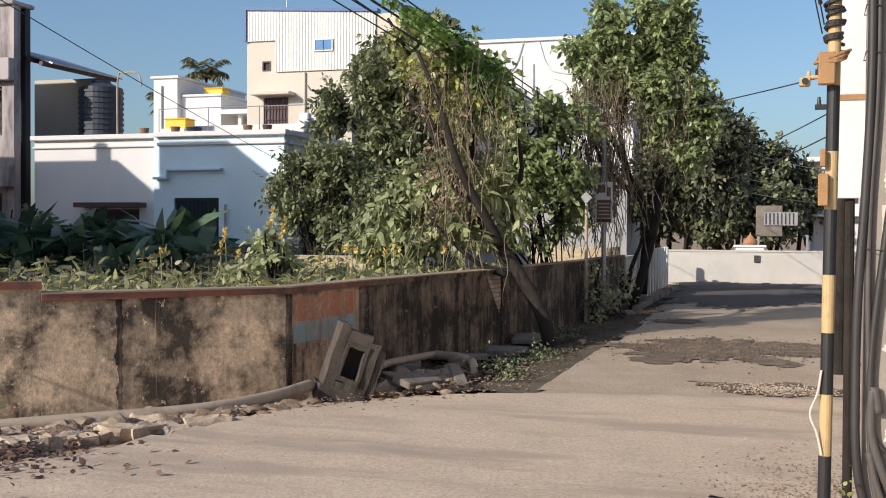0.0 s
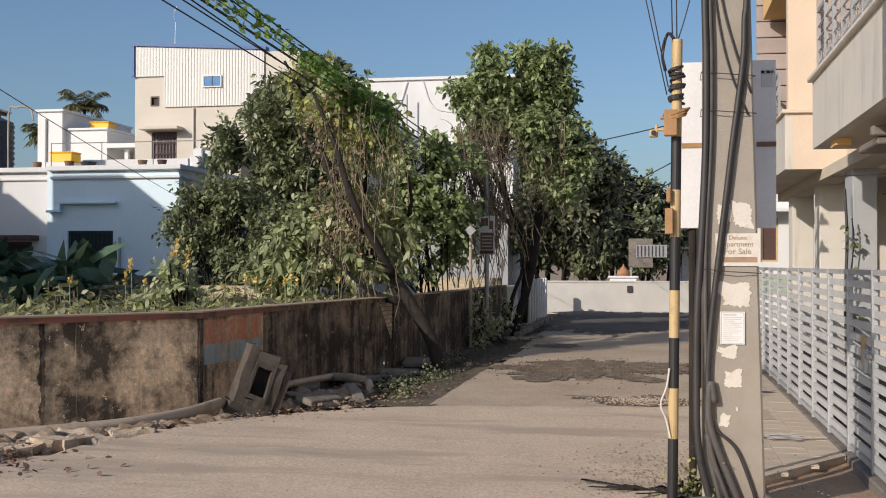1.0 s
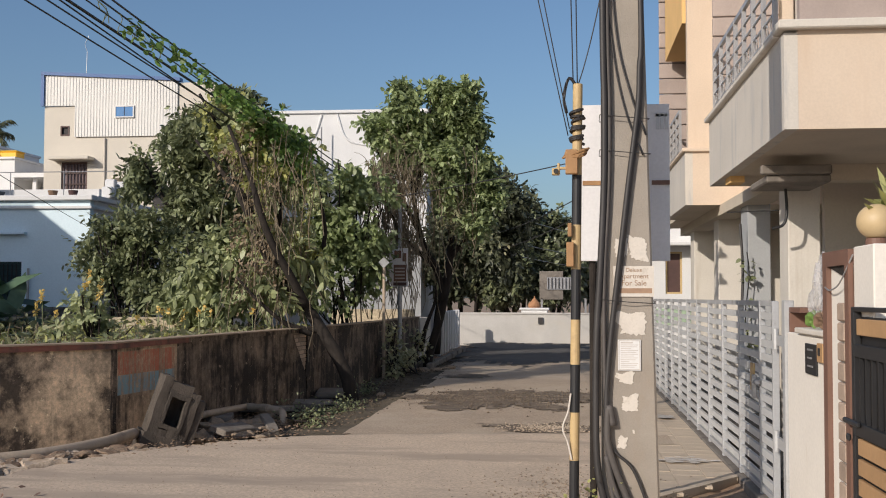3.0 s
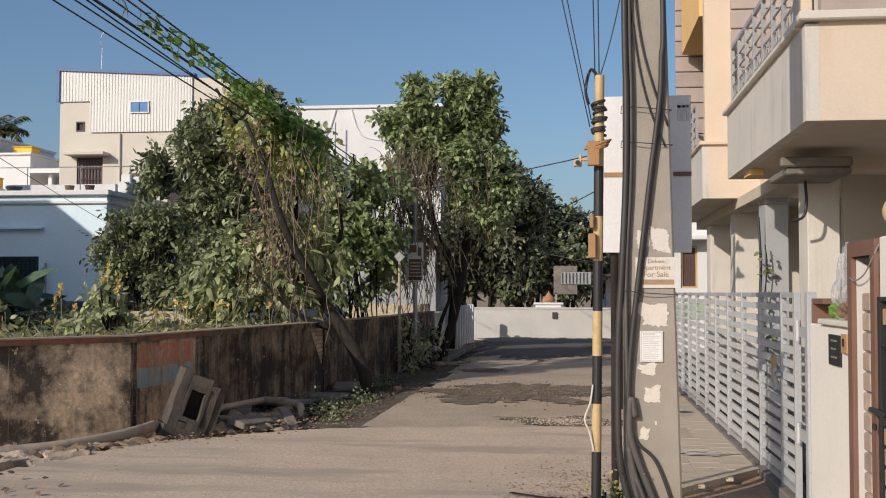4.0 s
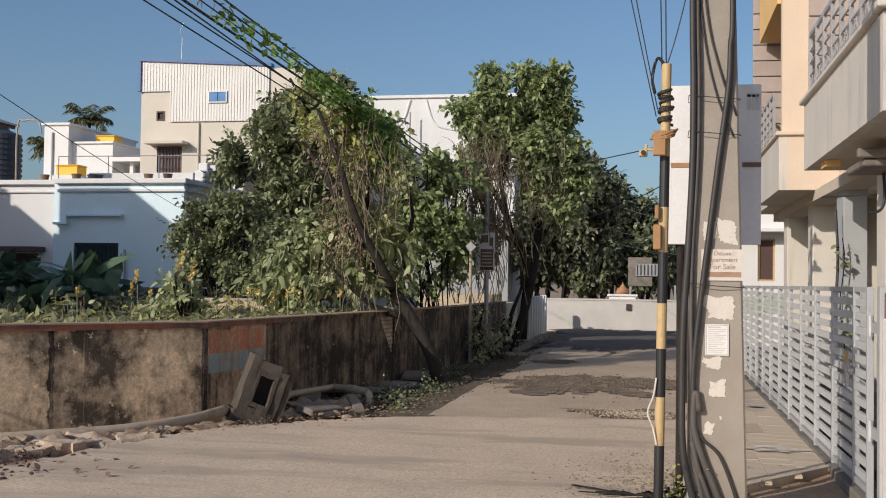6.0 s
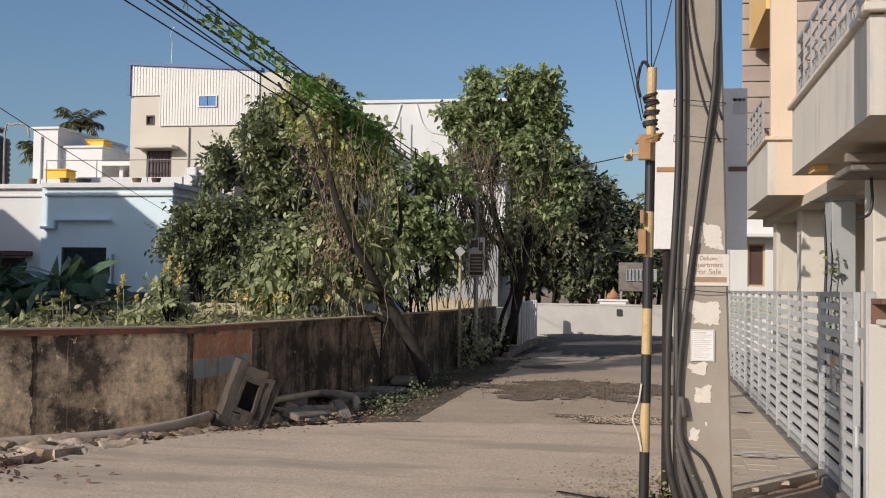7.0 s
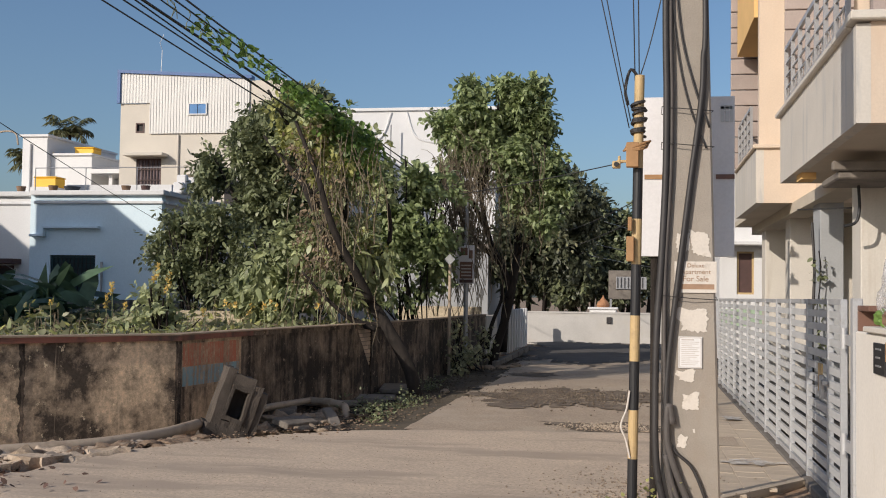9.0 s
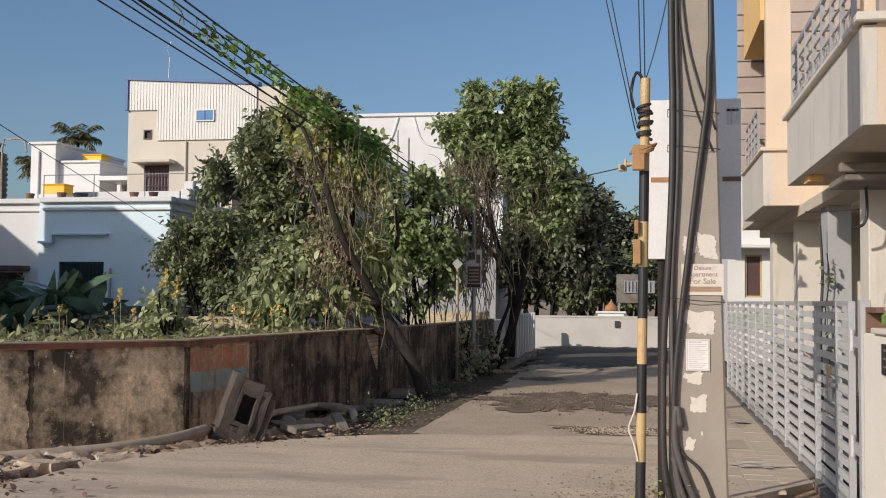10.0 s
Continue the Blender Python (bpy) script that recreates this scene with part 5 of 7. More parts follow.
# ---- striped pole, concrete pole, boards ----
sp = thing("striped_pole", (0.085, 8.72, 0), "slim steel pole banded yellow and black", "pole")
SX, SY = 0.085, 8.72
bands = [(-0.15, 0.46, M_BLACK), (0.46, 0.81, M_STRIPE), (0.81, 1.16, M_BLACK), (1.16, 1.49, M_STRIPE), (1.49, 1.86, M_BLACK), (1.86, 2.19, M_STRIPE), (2.19, 2.56, M_BLACK), (2.56, 3.24, M_STRIPE)]
tilt = lambda z: SX + 0.012 * (z - 0.5)
for a, b_, mt in bands:
    bm = bmesh.new(); cyl(bm, (tilt(a), SY, a), (tilt(b_), SY, b_), 0.036, n=16); part("band", bm, mt, sp)
bm = bmesh.new()
tube(bm, [(tilt(2.85) + (0.046 + 0.008 * math.sin(k * 0.37)) * math.cos(k * 0.45), SY + 0.05 * math.sin(k * 0.45), 2.79 + 0.0026 * k + 0.012 * math.sin(k * 0.2)) for k in range(100)], 0.012, 6)
part("cable_coil", bm, M_RUBBER, sp, "coiled black cable")
bm = bmesh.new()
for i in range(3):
    tube(bm, [(tilt(2.7) - 0.01 + (0.075 + 0.01 * i) * math.cos(a), SY - 0.03 + 0.07 * math.sin(a), 2.72 + 0.035 * math.sin(a * 1.0 + i * 0.7)) for a in (2 * math.pi * k / 14 for k in range(15))], 0.009, 6)
part("cable_tie", bm, M_WOOD, sp, "ochre cable wound round the pole")
part("junction_box", boxes(((SX - 0.06, SY - 0.1, 2.56), (SX + 0.03, SY - 0.03, 2.74)), bevel=0.006), M_WOOD, sp, "rusty orange junction box")
part("bracket", boxes(((SX - 0.055, SY - 0.08, 1.88), (SX + 0.0, SY - 0.03, 2.06)), bevel=0.005), M_WOOD, sp)
part("bracket", boxes(((SX - 0.045, SY - 0.08, 2.10), (SX - 0.015, SY - 0.03, 2.20)), bevel=0.005), M_WOOD, sp)
cct = part("security_camera", boxes(((SX - 0.16, SY - 0.05, 2.56), (SX - 0.10, SY + 0.02, 2.61)), ((SX - 0.13, SY - 0.03, 2.60), (SX - 0.03, SY - 0.01, 2.62)), ((SX - 0.12, SY - 0.03, 2.61), (SX - 0.10, SY - 0.01, 2.65)), bevel=0.006), M_STRIPE, sp, "dusty beige security camera")
bm = bmesh.new(); cyl(bm, (SX - 0.13, SY - 0.05, 2.585), (SX - 0.13, SY - 0.065, 2.585), 0.018, n=14); part("lens", bm, M_BLACK, cct)
bm = bmesh.new(); tube(bm, smooth_line([(SX - 0.025, SY - 0.04, 0.95), (SX - 0.045, SY - 0.04, 0.82), (SX - 0.085, SY - 0.045, 0.70), (SX - 0.05, SY - 0.042, 0.60), (SX - 0.02, SY - 0.04, 0.47)], 5), 0.007, 6); part("torn_tape", bm, M_PAPER, sp, "strip of torn pale tape")
bm = bmesh.new(); tube(bm, smooth_line([(SX + 0.04, SY, 3.2), (SX - 0.03, SY - 0.03, 3.28), (SX - 0.07, SY - 0.02, 3.14), (SX - 0.05, SY - 0.03, 3.02)], 5), 0.012, 6); part("cable_tail", bm, M_RUBBER, sp)

cp = thing("utility_pole", (0.47, 8.78, 0), "weathered tapered concrete utility pole with cables and bills", "utility pole")
CY = 8.72


def pole_half(z):
    return 0.212 - 0.0145 * z


def pole_mid(z):
    return 0.495 - 0.012 * z


bm = bmesh.new()
rings = []
for z in (-0.2, 0.6, 1.4, 2.2, 3.0, 3.8, 5.0, 7.5):
    h, c = pole_half(z), pole_mid(z)
    rings.append([bm.verts.new(p) for p in ((c - h + 0.015, CY, z), (c + h - 0.015, CY, z), (c + h, CY + 0.015, z), (c + h, CY + 0.15, z), (c - h, CY + 0.15, z), (c - h, CY + 0.015, z))])
for a, b_ in zip(rings, rings[1:]):
    for i in range(6):
        bm.faces.new((a[i], a[(i + 1) % 6], b_[(i + 1) % 6], b_[i]))
bm.faces.new(rings[0][::-1]); bm.faces.new(rings[-1])
part("shaft", bm, M_POLE, cp)


def on_pole(u, z, off=0.02):
    return (pole_mid(z) + u * pole_half(z), CY - off, z)


for pts, r, mt in (([(-1.0, 7.2), (-0.95, 3.9), (-0.88, 3.1), (-0.90, 2.5), (-1.04, 1.9), (-1.19, 1.4), (-1.22, 0.9), (-1.14, 0.4), (-0.7, 0.0)], 0.026, M_RUBBER),
                   ([(-0.78, 7.2), (-0.74, 3.9), (-0.66, 3.1), (-0.70, 2.5), (-0.88, 1.9), (-0.92, 1.4), (-0.86, 0.9), (-0.78, 0.4), (-0.4, 0.0)], 0.017, M_CABLE),
                   ([(0.9, 7.2), (0.84, 3.9), (0.70, 3.35), (0.58, 3.05), (0.12, 2.5), (-0.22, 2.03), (-0.48, 1.65), (-0.74, 1.2), (-0.84, 0.8), (-0.7, 0.4), (-0.3, 0.05)], 0.021, M_RUBBER),
                   ([(0.98, 7.0), (0.93, 4.0), (0.80, 3.35), (0.66, 3.0), (0.22, 2.5), (-0.12, 2.03), (-0.4, 1.6)], 0.011, M_CABLE),
                   ([(-0.7, 4.4), (-0.3, 3.6), (0.3, 3.15), (0.9, 2.85)], 0.007, M_RUBBER),
                   ([(-0.9, 4.1), (-0.4, 3.4), (0.1, 3.0), (0.75, 2.7)], 0.006, M_RUBBER),
                   ([(-0.6, 0.72), (-0.75, 0.86), (-0.8, 0.62), (-0.55, 0.42), (-0.1, 0.18), (0.25, -0.02)], 0.026, M_CABLE),
                   ([(-0.72, 0.60), (-0.5, 0.52), (0.1, 0.40), (0.6, 0.12), (0.75, -0.05)], 0.012, M_RUBBER),
                   ([(-0.85, 0.5), (-0.62, 0.30), (-0.2, 0.05), (0.0, -0.05)], 0.022, M_CABLE)):
    bm = bmesh.new(); tube(bm, smooth_line([on_pole(u, z, r + 0.012) for u, z in pts], 6), r, 8); part("cable", bm, mt, cp, smooth=True)
# bands of wire round the shaft
for z in (2.98, 2.72, 1.62):
    h, c = pole_half(z) + 0.012, pole_mid(z)
    bm = bmesh.new(); tube(bm, [(c - h, CY - 0.05, z + 0.02), (c, CY - 0.06, z), (c + h, CY - 0.02, z - 0.01), (c + h, CY + 0.16, z + 0.01), (c - h, CY + 0.16, z), (c - h, CY - 0.05, z + 0.02)], 0.0035, 5); part("wire_band", bm, M_RUBBER, cp)
# cables heaped on the ground at the foot
for k in range(5):
    bm = bmesh.new()
    tube(bm, smooth_line([(0.12 - 0.05 * k, 8.56 - 0.03 * k, 0.04), (0.3, 8.5 - 0.03 * k, 0.04 + 0.03 * (k % 3)), (0.55, 8.52 - 0.02 * k, 0.05 + 0.03 * (k % 2)), (0.74, 8.62, 0.06), (0.70, 8.68, 0.09)], 6), 0.026, 7)
    part("ground_cable", bm, M_CABLE, cp, "dusty cable lying at the foot", smooth=True)


def ragged(u0, u1, z0, z1, off, seed, n=130, rough=0.18):
    """A torn sheet of paper on the pole's face."""
    b = bmesh.new()
    vs = []
    for i in range(n):
        a = 2 * math.pi * i / n
        k = 0.85 + rough * noise.noise(Vector((math.cos(a) * 1.1 + seed, math.sin(a) * 1.1, seed))) + 0.35 * rough * noise.noise(Vector((math.cos(a) * 4 + seed, math.sin(a) * 4, seed))) + 0.2 * rough * noise.noise(Vector((math.cos(a) * 11 + seed, math.sin(a) * 11, seed)))
        s = max(abs(math.cos(a)), abs(math.sin(a)))
        u, z = (u0 + u1) / 2 + (u1 - u0) / 2 * k * math.cos(a) / s, (z0 + z1) / 2 + (z1 - z0) / 2 * k * math.sin(a) / s
        vs.append(b.verts.new(on_pole(u, z, off)))
    b.faces.new(vs)
    r = bmesh.ops.extrude_face_region(b, geom=b.faces[:])
    bmesh.ops.translate(b, vec=(0, 0.003, 0), verts=[x for x in r["geom"] if isinstance(x, bmesh.types.BMVert)])
    return b


for u0, u1, z0, z1, s in ((-0.5, 0.1, 1.93, 2.10, 1.0), (0.12, 0.85, 1.92, 2.09, 2.6), (-0.45, 0.72, 1.37, 1.55, 2.0), (-0.5, 0.25, 1.02, 1.11, 4.0), (-0.3, 0.35, 0.82, 0.94, 5.0), (-0.48, -0.05, 0.55, 0.64, 7.3), (0.1, 0.18, 0.66, 0.69, 8.1)):
    part("torn_paper", ragged(u0, u1, z0, z1, 0.004, s, rough=0.5), M_PAPER, cp, "torn remnant of a pasted bill")
bill = part("bill", boxes(((pole_mid(1.85) - 0.10, CY - 0.012, 1.66), (pole_mid(1.85) + 0.195, CY - 0.006, 1.885))), M_PAPER, cp, "pasted sale bill with brown print")
leaflet = part("leaflet", boxes(((pole_mid(1.3) - 0.075, CY - 0.012, 1.12), (pole_mid(1.3) + 0.09, CY - 0.006, 1.345))), M_PAINT_W, cp, "small printed white leaflet")
for k in range(14):
    w = 0.125 * (0.7, 1.0, 0.95, 0.6, 1.0, 0.9, 1.0, 0.75, 0.98, 0.85, 0.5, 1.0, 0.92, 0.8)[k]
    part("print_line", boxes(((pole_mid(1.3) - 0.055, CY - 0.0135, 1.318 - k * 0.0135), (pole_mid(1.3) - 0.055 + w, CY - 0.0125, (1.328 if k < 1 else 1.3225) - k * 0.0135))), M_INK, leaflet)
part("print_border", ring_frame(pole_mid(1.3) - 0.07, pole_mid(1.3) + 0.085, 1.125, 1.34, CY - 0.0135, CY - 0.0125, 0.005), M_INK, leaflet)


def lettering(text, x, z, size, y, material, parent):
    cu = bpy.data.curves.new("lettering", "FONT")
    cu.body, cu.size, cu.align_x, cu.extrude = text, size, "CENTER", 0.0008
    ob = new("lettering", cu)
    ob.matrix_basis = pose(x, y, z, 90, 0, 0)
    cu.materials.append(material)
    ob.parent = parent
    return ob


lettering("Deluxe", pole_mid(1.9) + 0.05, 1.842, 0.042, CY - 0.0135, M_INKB, bill)
lettering("Apartment", pole_mid(1.9) + 0.05, 1.795, 0.048, CY - 0.0135, M_INKB, bill)
lettering("For Sale", pole_mid(1.9) + 0.05, 1.742, 0.056, CY - 0.0135, M_INKB, bill)
part("print_line", boxes(((pole_mid(1.85) - 0.08, CY - 0.0135, 1.685), (pole_mid(1.85) + 0.18, CY - 0.0125, 1.722))), M_INKB, bill)

wb_ = thing("signboard", (0.45, 9.3, 0), "plain white sheet signboard on a thin post behind a pole", "signboard")
part("panel", boxes(((0.12, 9.28, 1.94), (0.34, 9.31, 3.18)), bevel=0.004), M_BOARD, wb_)
part("panel", boxes(((0.34, 9.282, 1.94), (0.84, 9.308, 3.18)), bevel=0.004), M_BOARD, wb_)
part("strip", boxes(((0.16, 9.272, 2.54), (0.34, 9.28, 2.575)),), M_WOOD, wb_)
part("strip", boxes(((0.7, 9.272, 2.54), (0.84, 9.28, 2.575)),), M_BROWN, wb_)
part("mark", boxes(((0.735, 9.274, 2.98), (0.76, 9.282, 3.10)), ((0.77, 9.274, 2.98), (0.795, 9.282, 3.10)), ((0.735, 9.274, 3.08), (0.82, 9.282, 3.11)), ((0.805, 9.274, 2.98), (0.83, 9.282, 3.10))), M_GATE, wb_, "grey letter shape")
bm = bmesh.new(); cyl(bm, (0.24, 9.34, -0.1), (0.24, 9.34, 3.1), 0.03, n=10); part("post", bm, M_BARK, wb_)

# wooden utility pole further along the right
fp = thing("far_pole", (0.45, 16.5, 0), "thin weathered utility pole with crossarms", "utility pole")
bm = bmesh.new(); cyl(bm, (0.56, 17, -0.2), (0.60, 17, 4.1), 0.075, 0.06, 12); part("shaft", bm, M_BARK, fp)
for z in (3.75, 3.3):
    part("crossarm", boxes(((0.25, 16.95, z), (0.85, 17.05, z + 0.06))), M_BLACK, fp)
    for x in (0.3, 0.78):
        bm = bmesh.new(); cyl(bm, (x, 17, z + 0.06), (x, 17, z + 0.16), 0.03, 0.02, 10); part("insulator", bm, M_BLACK, fp)

# street-name pole with a poster board, and a thin bare post
sg = thing("poster_pole", (-3.95, 26.7, 0), "grey steel pole carrying a printed poster board", "signpost")
bm = bmesh.new(); cyl(bm, (-3.93, 26.7, -0.2), (-3.93, 26.7, 3.9), 0.055, 0.05, 12); part("pole", bm, M_STEEL, sg)
bd_ = part("board", boxes(((-4.10, 26.56, 1.90), (-3.72, 26.62, 2.82)), bevel=0.006), M_BOARD, sg, "white board with a mauve print")
part("board_side", boxes(((-4.17, 26.6, 1.95), (-4.11, 26.66, 2.8))), M_BOARD, sg)
part("printed_area", boxes(((-4.06, 26.553, 2.02), (-3.76, 26.56, 2.42))), M_BROWN, bd_)
part("printed_area", boxes(((-4.07, 26.553, 1.92), (-3.75, 26.56, 2.0))), M_WFRAME, bd_)
part("printed_area", boxes(((-4.05, 26.553, 2.58), (-3.88, 26.56, 2.76)), ((-3.85, 26.553, 2.5), (-3.76, 26.56, 2.7))), M_BROWN, bd_)
for k in range(4):
    part("print_line", boxes(((-4.03, 26.549, 2.08 + k * 0.08), (-3.79, 26.553, 2.11 + k * 0.08))), M_INK, bd_)
tp = thing("bare_post", (-4.0, 25.2, 0), "thin pale steel post with a small diamond plate", "post")
bm = bmesh.new(); cyl(bm, (-4.02, 24.9, -0.2), (-4.02, 24.9, 2.45), 0.035, n=10); part("pole", bm, M_PVC, tp)
part("plate", boxes(((-0.09, -0.01, -0.09), (0.09, 0.01, 0.09)), m=Matrix.Translation((-4.02, 24.85, 2.42)) @ Matrix.Rotation(radians(45), 4, "Y")), M_GREYP, tp)

# ---- overhead lines ----
def line_thing(name, p, q, drop, r, label):
    b = bmesh.new(); tube(b, sag(p, q, drop, 18), r, 6)
    return solo(name, b, M_RUBBER, label, "cable", "overhead cables", smooth=True)


CABLES = []
for ax, az, ez, r in ((-6.55, 5.36, 4.05, 0.011), (-6.26, 5.35, 4.2, 0.011), (-6.10, 5.34, 3.9, 0.011), (-5.99, 5.34, 4.45, 0.020), (-5.80, 5.36, 4.35, 0.010), (-5.58, 5.33, 4.5, 0.012), (-5.46, 5.35, 4.65, 0.013)):
    e, a = Vector((-5.3, 33.0, ez)), Vector((ax, 13.5, az))
    start = a + (a - e) * 0.45
    CABLES.append((start, e, 0.10 + 0.6 * r))
    line_thing("overhead_cable", *CABLES[-1], r, "black overhead cable sagging along the street")
line_thing("overhead_cable", (-7.0, 8.0, 4.35), (-11.1, 25.02, 3.3), 0.06, 0.006, "thin black service wire slanting down to the bungalow")
for p, q, d in (((SX - 0.04, SY - 0.04, 2.85), (-0.85, 7.7, 7.0), 0.05), ((SX - 0.03, SY - 0.04, 2.9), (-0.75, 7.7, 7.0), 0.05), ((SX + 0.0, SY, 3.2), (-0.02, 7.6, 7.0), 0.0), ((SX + 0.03, SY, 3.2), (0.05, 7.6, 7.0), 0.0), ((SX + 0.03, SY, 3.22), (0.36, 8.7, 4.3), 0.10)):
    line_thing("overhead_cable", p, q, d, 0.0045, "thin black wire rising from the striped pole")
for p, q, d in (((0.6, 17, 3.35), (-4.0, 45, 4.2), 0.3), ((0.4, 17, 2.95), (-4.0, 45, 3.6), 0.3), ((0.5, 17, 3.75), (-14, 44, 5.4), 0.4)):
    line_thing("overhead_cable", p, q, d, 0.009, "thin overhead wire across the street")

for p, q, d in (((-2.9, 34.2, 3.7), (2.0, 50.0, 3.4), 0.15), ((-2.9, 34.2, 3.3), (1.6, 50.0, 2.9), 0.12), ((-2.5, 34.1, 4.5), (2.0, 50.0, 4.2), 0.15)):
    b = bmesh.new(); tube(b, sag(p, q, d, 14), 0.008, 5)
    solo("overhead_cable", b, M_STEEL, "thin pale wire strung before the far trees", "cable", "overhead cables", smooth=True)

# ---- scooter whose mirror stands in view ----
sc = thing("scooter", (0.45, 3.1, 0), "parked scooter with a round-topped black rear-view mirror", "scooter")
mirror_m, nt, bs = node_mat("mirror_glass")
bs.inputs["Metallic"].default_value, bs.inputs["Roughness"].default_value, bs.inputs["Base Color"].default_value = 1.0, 0.03, (0.96, 0.98, 1.0, 1)
MP = Matrix.Translation((0.305, 2.6, 1.172)) @ Matrix.Rotation(radians(6), 4, "Z") @ Matrix.Rotation(radians(-13), 4, "X")
def mirror_disc(rx, rz, y0, y1):
    b = bmesh.new()
    a = [b.verts.new((rx * (abs(math.cos(t)) ** 0.8) * math.copysign(1, math.cos(t)), y0, rz * (abs(math.sin(t)) ** 0.8) * math.copysign(1, math.sin(t)))) for t in (2 * math.pi * i / 40 for i in range(40))]
    c = [b.verts.new((v.co.x, y1, v.co.z)) for v in a]
    b.faces.new(a); b.faces.new(c[::-1])
    for i in range(40):
        b.faces.new((a[i], a[(i + 1) % 40], c[(i + 1) % 40], c[i]))
    bmesh.ops.transform(b, matrix=MP, verts=b.verts[:])
    return b
mr = part("mirror", mirror_disc(0.085, 0.075, 0.0, 0.03), M_BLACK, sc, "black mirror housing")
part("mirror_glass", mirror_disc(0.078, 0.068, -0.004, 0.0), mirror_m, mr)
bm = bmesh.new(); tube(bm, smooth_line([(0.31, 2.63, 1.15), (0.36, 2.68, 1.05), (0.45, 2.7, 0.98), (0.48, 2.7, 0.92)], 5), 0.008, 8); part("mirror_stalk", bm, M_BLACK, sc)
bm = bmesh.new(); tube(bm, smooth_line([(0.40, 2.62, 0.92), (0.6, 2.74, 0.95), (0.8, 2.74, 0.95), (1.0, 2.62, 0.92)], 5), 0.016, 8); part("handlebar", bm, M_BLACK, sc)
bm = boxes(((0.58, 2.68, 0.35), (0.82, 2.86, 0.95)), ((0.56, 2.1, 0.22), (0.84, 2.75, 0.32)), ((0.55, 1.2, 0.3), (0.85, 2.15, 0.72)), bevel=0.05); part("body", bm, surf("silver_grey_paint_dark", (0.2, 0.21, 0.23), 0.3, 0.05, 3, 30, 0.0), sc)
part("seat", boxes(((0.57, 1.2, 0.72), (0.83, 2.1, 0.8)), bevel=0.03), M_BLACK, sc)
for y in (1.45, 2.9):
    bm = bmesh.new(); tube(bm, [(0.7, y + 0.17 * math.cos(a), 0.235 + 0.17 * math.sin(a)) for a in (2 * math.pi * i / 24 for i in range(25))], 0.05, 8); wl = part("wheel", bm, M_RUBBER, sc)
    bm = bmesh.new(); cyl(bm, (0.66, y, 0.235), (0.74, y, 0.235), 0.13, n=20); part("rim", bm, M_STEEL, wl)

# ---- trees, bushes, weeds ----
def limbs(parent, name, lines, r0, r1, material=None):
    for pts in lines:
        b = bmesh.new(); tube(b, smooth_line(pts, 5), r0, 9, r1); part(name, b, material or M_BARK, parent, smooth=True)


# leaning tree, hung with creepers
t1 = thing("leaning_tree", (-3.66, 19.3, 0), "leaning street tree smothered in green and dry creepers", "tree")
b = bmesh.new(); tube(b, smooth_line([(-3.62, 19.25, -0.25), (-3.72, 19.3, 0.25), (-4.12, 19.45, 0.92), (-4.62, 19.55, 1.60), (-5.15, 19.65, 2.22), (-5.5, 19.7, 2.85), (-5.8, 19.8, 3.5)], 5), 0.118, 14, 0.085)
for v in b.verts:
    v.co += Vector((noise.noise(v.co * 5), noise.noise(v.co * 5 + Vector((9, 0, 0))), 0)) * 0.03
part("trunk", b, M_BARK, t1, smooth=True)
limbs(t1, "limb", [[(-5.5, 20.3, 2.8), (-5.75, 20.3, 3.5), (-5.95, 20.2, 4.0), (-6.3, 20.2, 4.7), (-6.7, 20.1, 5.4)], [(-5.3, 20.3, 2.4), (-5.15, 20.0, 3.2), (-5.3, 20.1, 4.2), (-5.6, 20.2, 5.2)], [(-5.7, 20.3, 3.3), (-6.3, 20.5, 3.9), (-6.9, 20.5, 4.6)], [(-4.8, 20.2, 1.85), (-4.4, 20.4, 2.6), (-4.5, 20.5, 3.6)]], 0.075, 0.025)
limbs(t1, "limb", [[(-4.5, 19.42, 1.5), (-4.72, 19.2, 2.0), (-5.0, 19.0, 2.56), (-5.2, 18.95, 3.1), (-5.36, 19.0, 3.6), (-5.62, 19.2, 4.1), (-5.95, 19.5, 4.7)]], 0.085, 0.03)
limbs(t1, "limb", [[(-4.2, 19.5, 1.05), (-4.6, 19.3, 1.12), (-5.0, 19.2, 1.3)], [(-4.35, 19.3, 1.0), (-4.75, 19.2, 1.15), (-5.2, 19.0, 1.55), (-5.6, 18.9, 2.0)]], 0.05, 0.02)
C1 = [(-6.05, 20.15, 4.85, 0.5, 0.6, 0.55), (-5.6, 20.15, 4.5, 0.5, 0.6, 0.65), (-5.3, 20.1, 3.8, 0.5, 0.6, 0.65), (-5.15, 20.1, 3.1, 0.55, 0.6, 0.6), (-6.35, 20.2, 5.2, 0.3, 0.4, 0.25), (-5.0, 20.1, 2.4, 0.55, 0.5, 0.45), (-4.85, 20.1, 4.3, 0.35, 0.4, 0.5), (-5.2, 20.1, 4.9, 0.35, 0.4, 0.3), (-4.6, 20.1, 3.6, 0.35, 0.4, 0.5)]
part("creeper_crown", crown_mesh("creeper_crown", C1, 560, 10, 0.14, 0.085, L_MID, 11, 0.24, 0.75, 0.2, gaps=-0.04), None, t1, "green creeper leaves")
part("creeper_crown", crown_mesh("creeper_crown", C1, 520, 10, 0.13, 0.075, L_VINE, 14, 0.24, 0.75, 0.3, gaps=0.08), None, t1, "yellow-green creeper leaves")
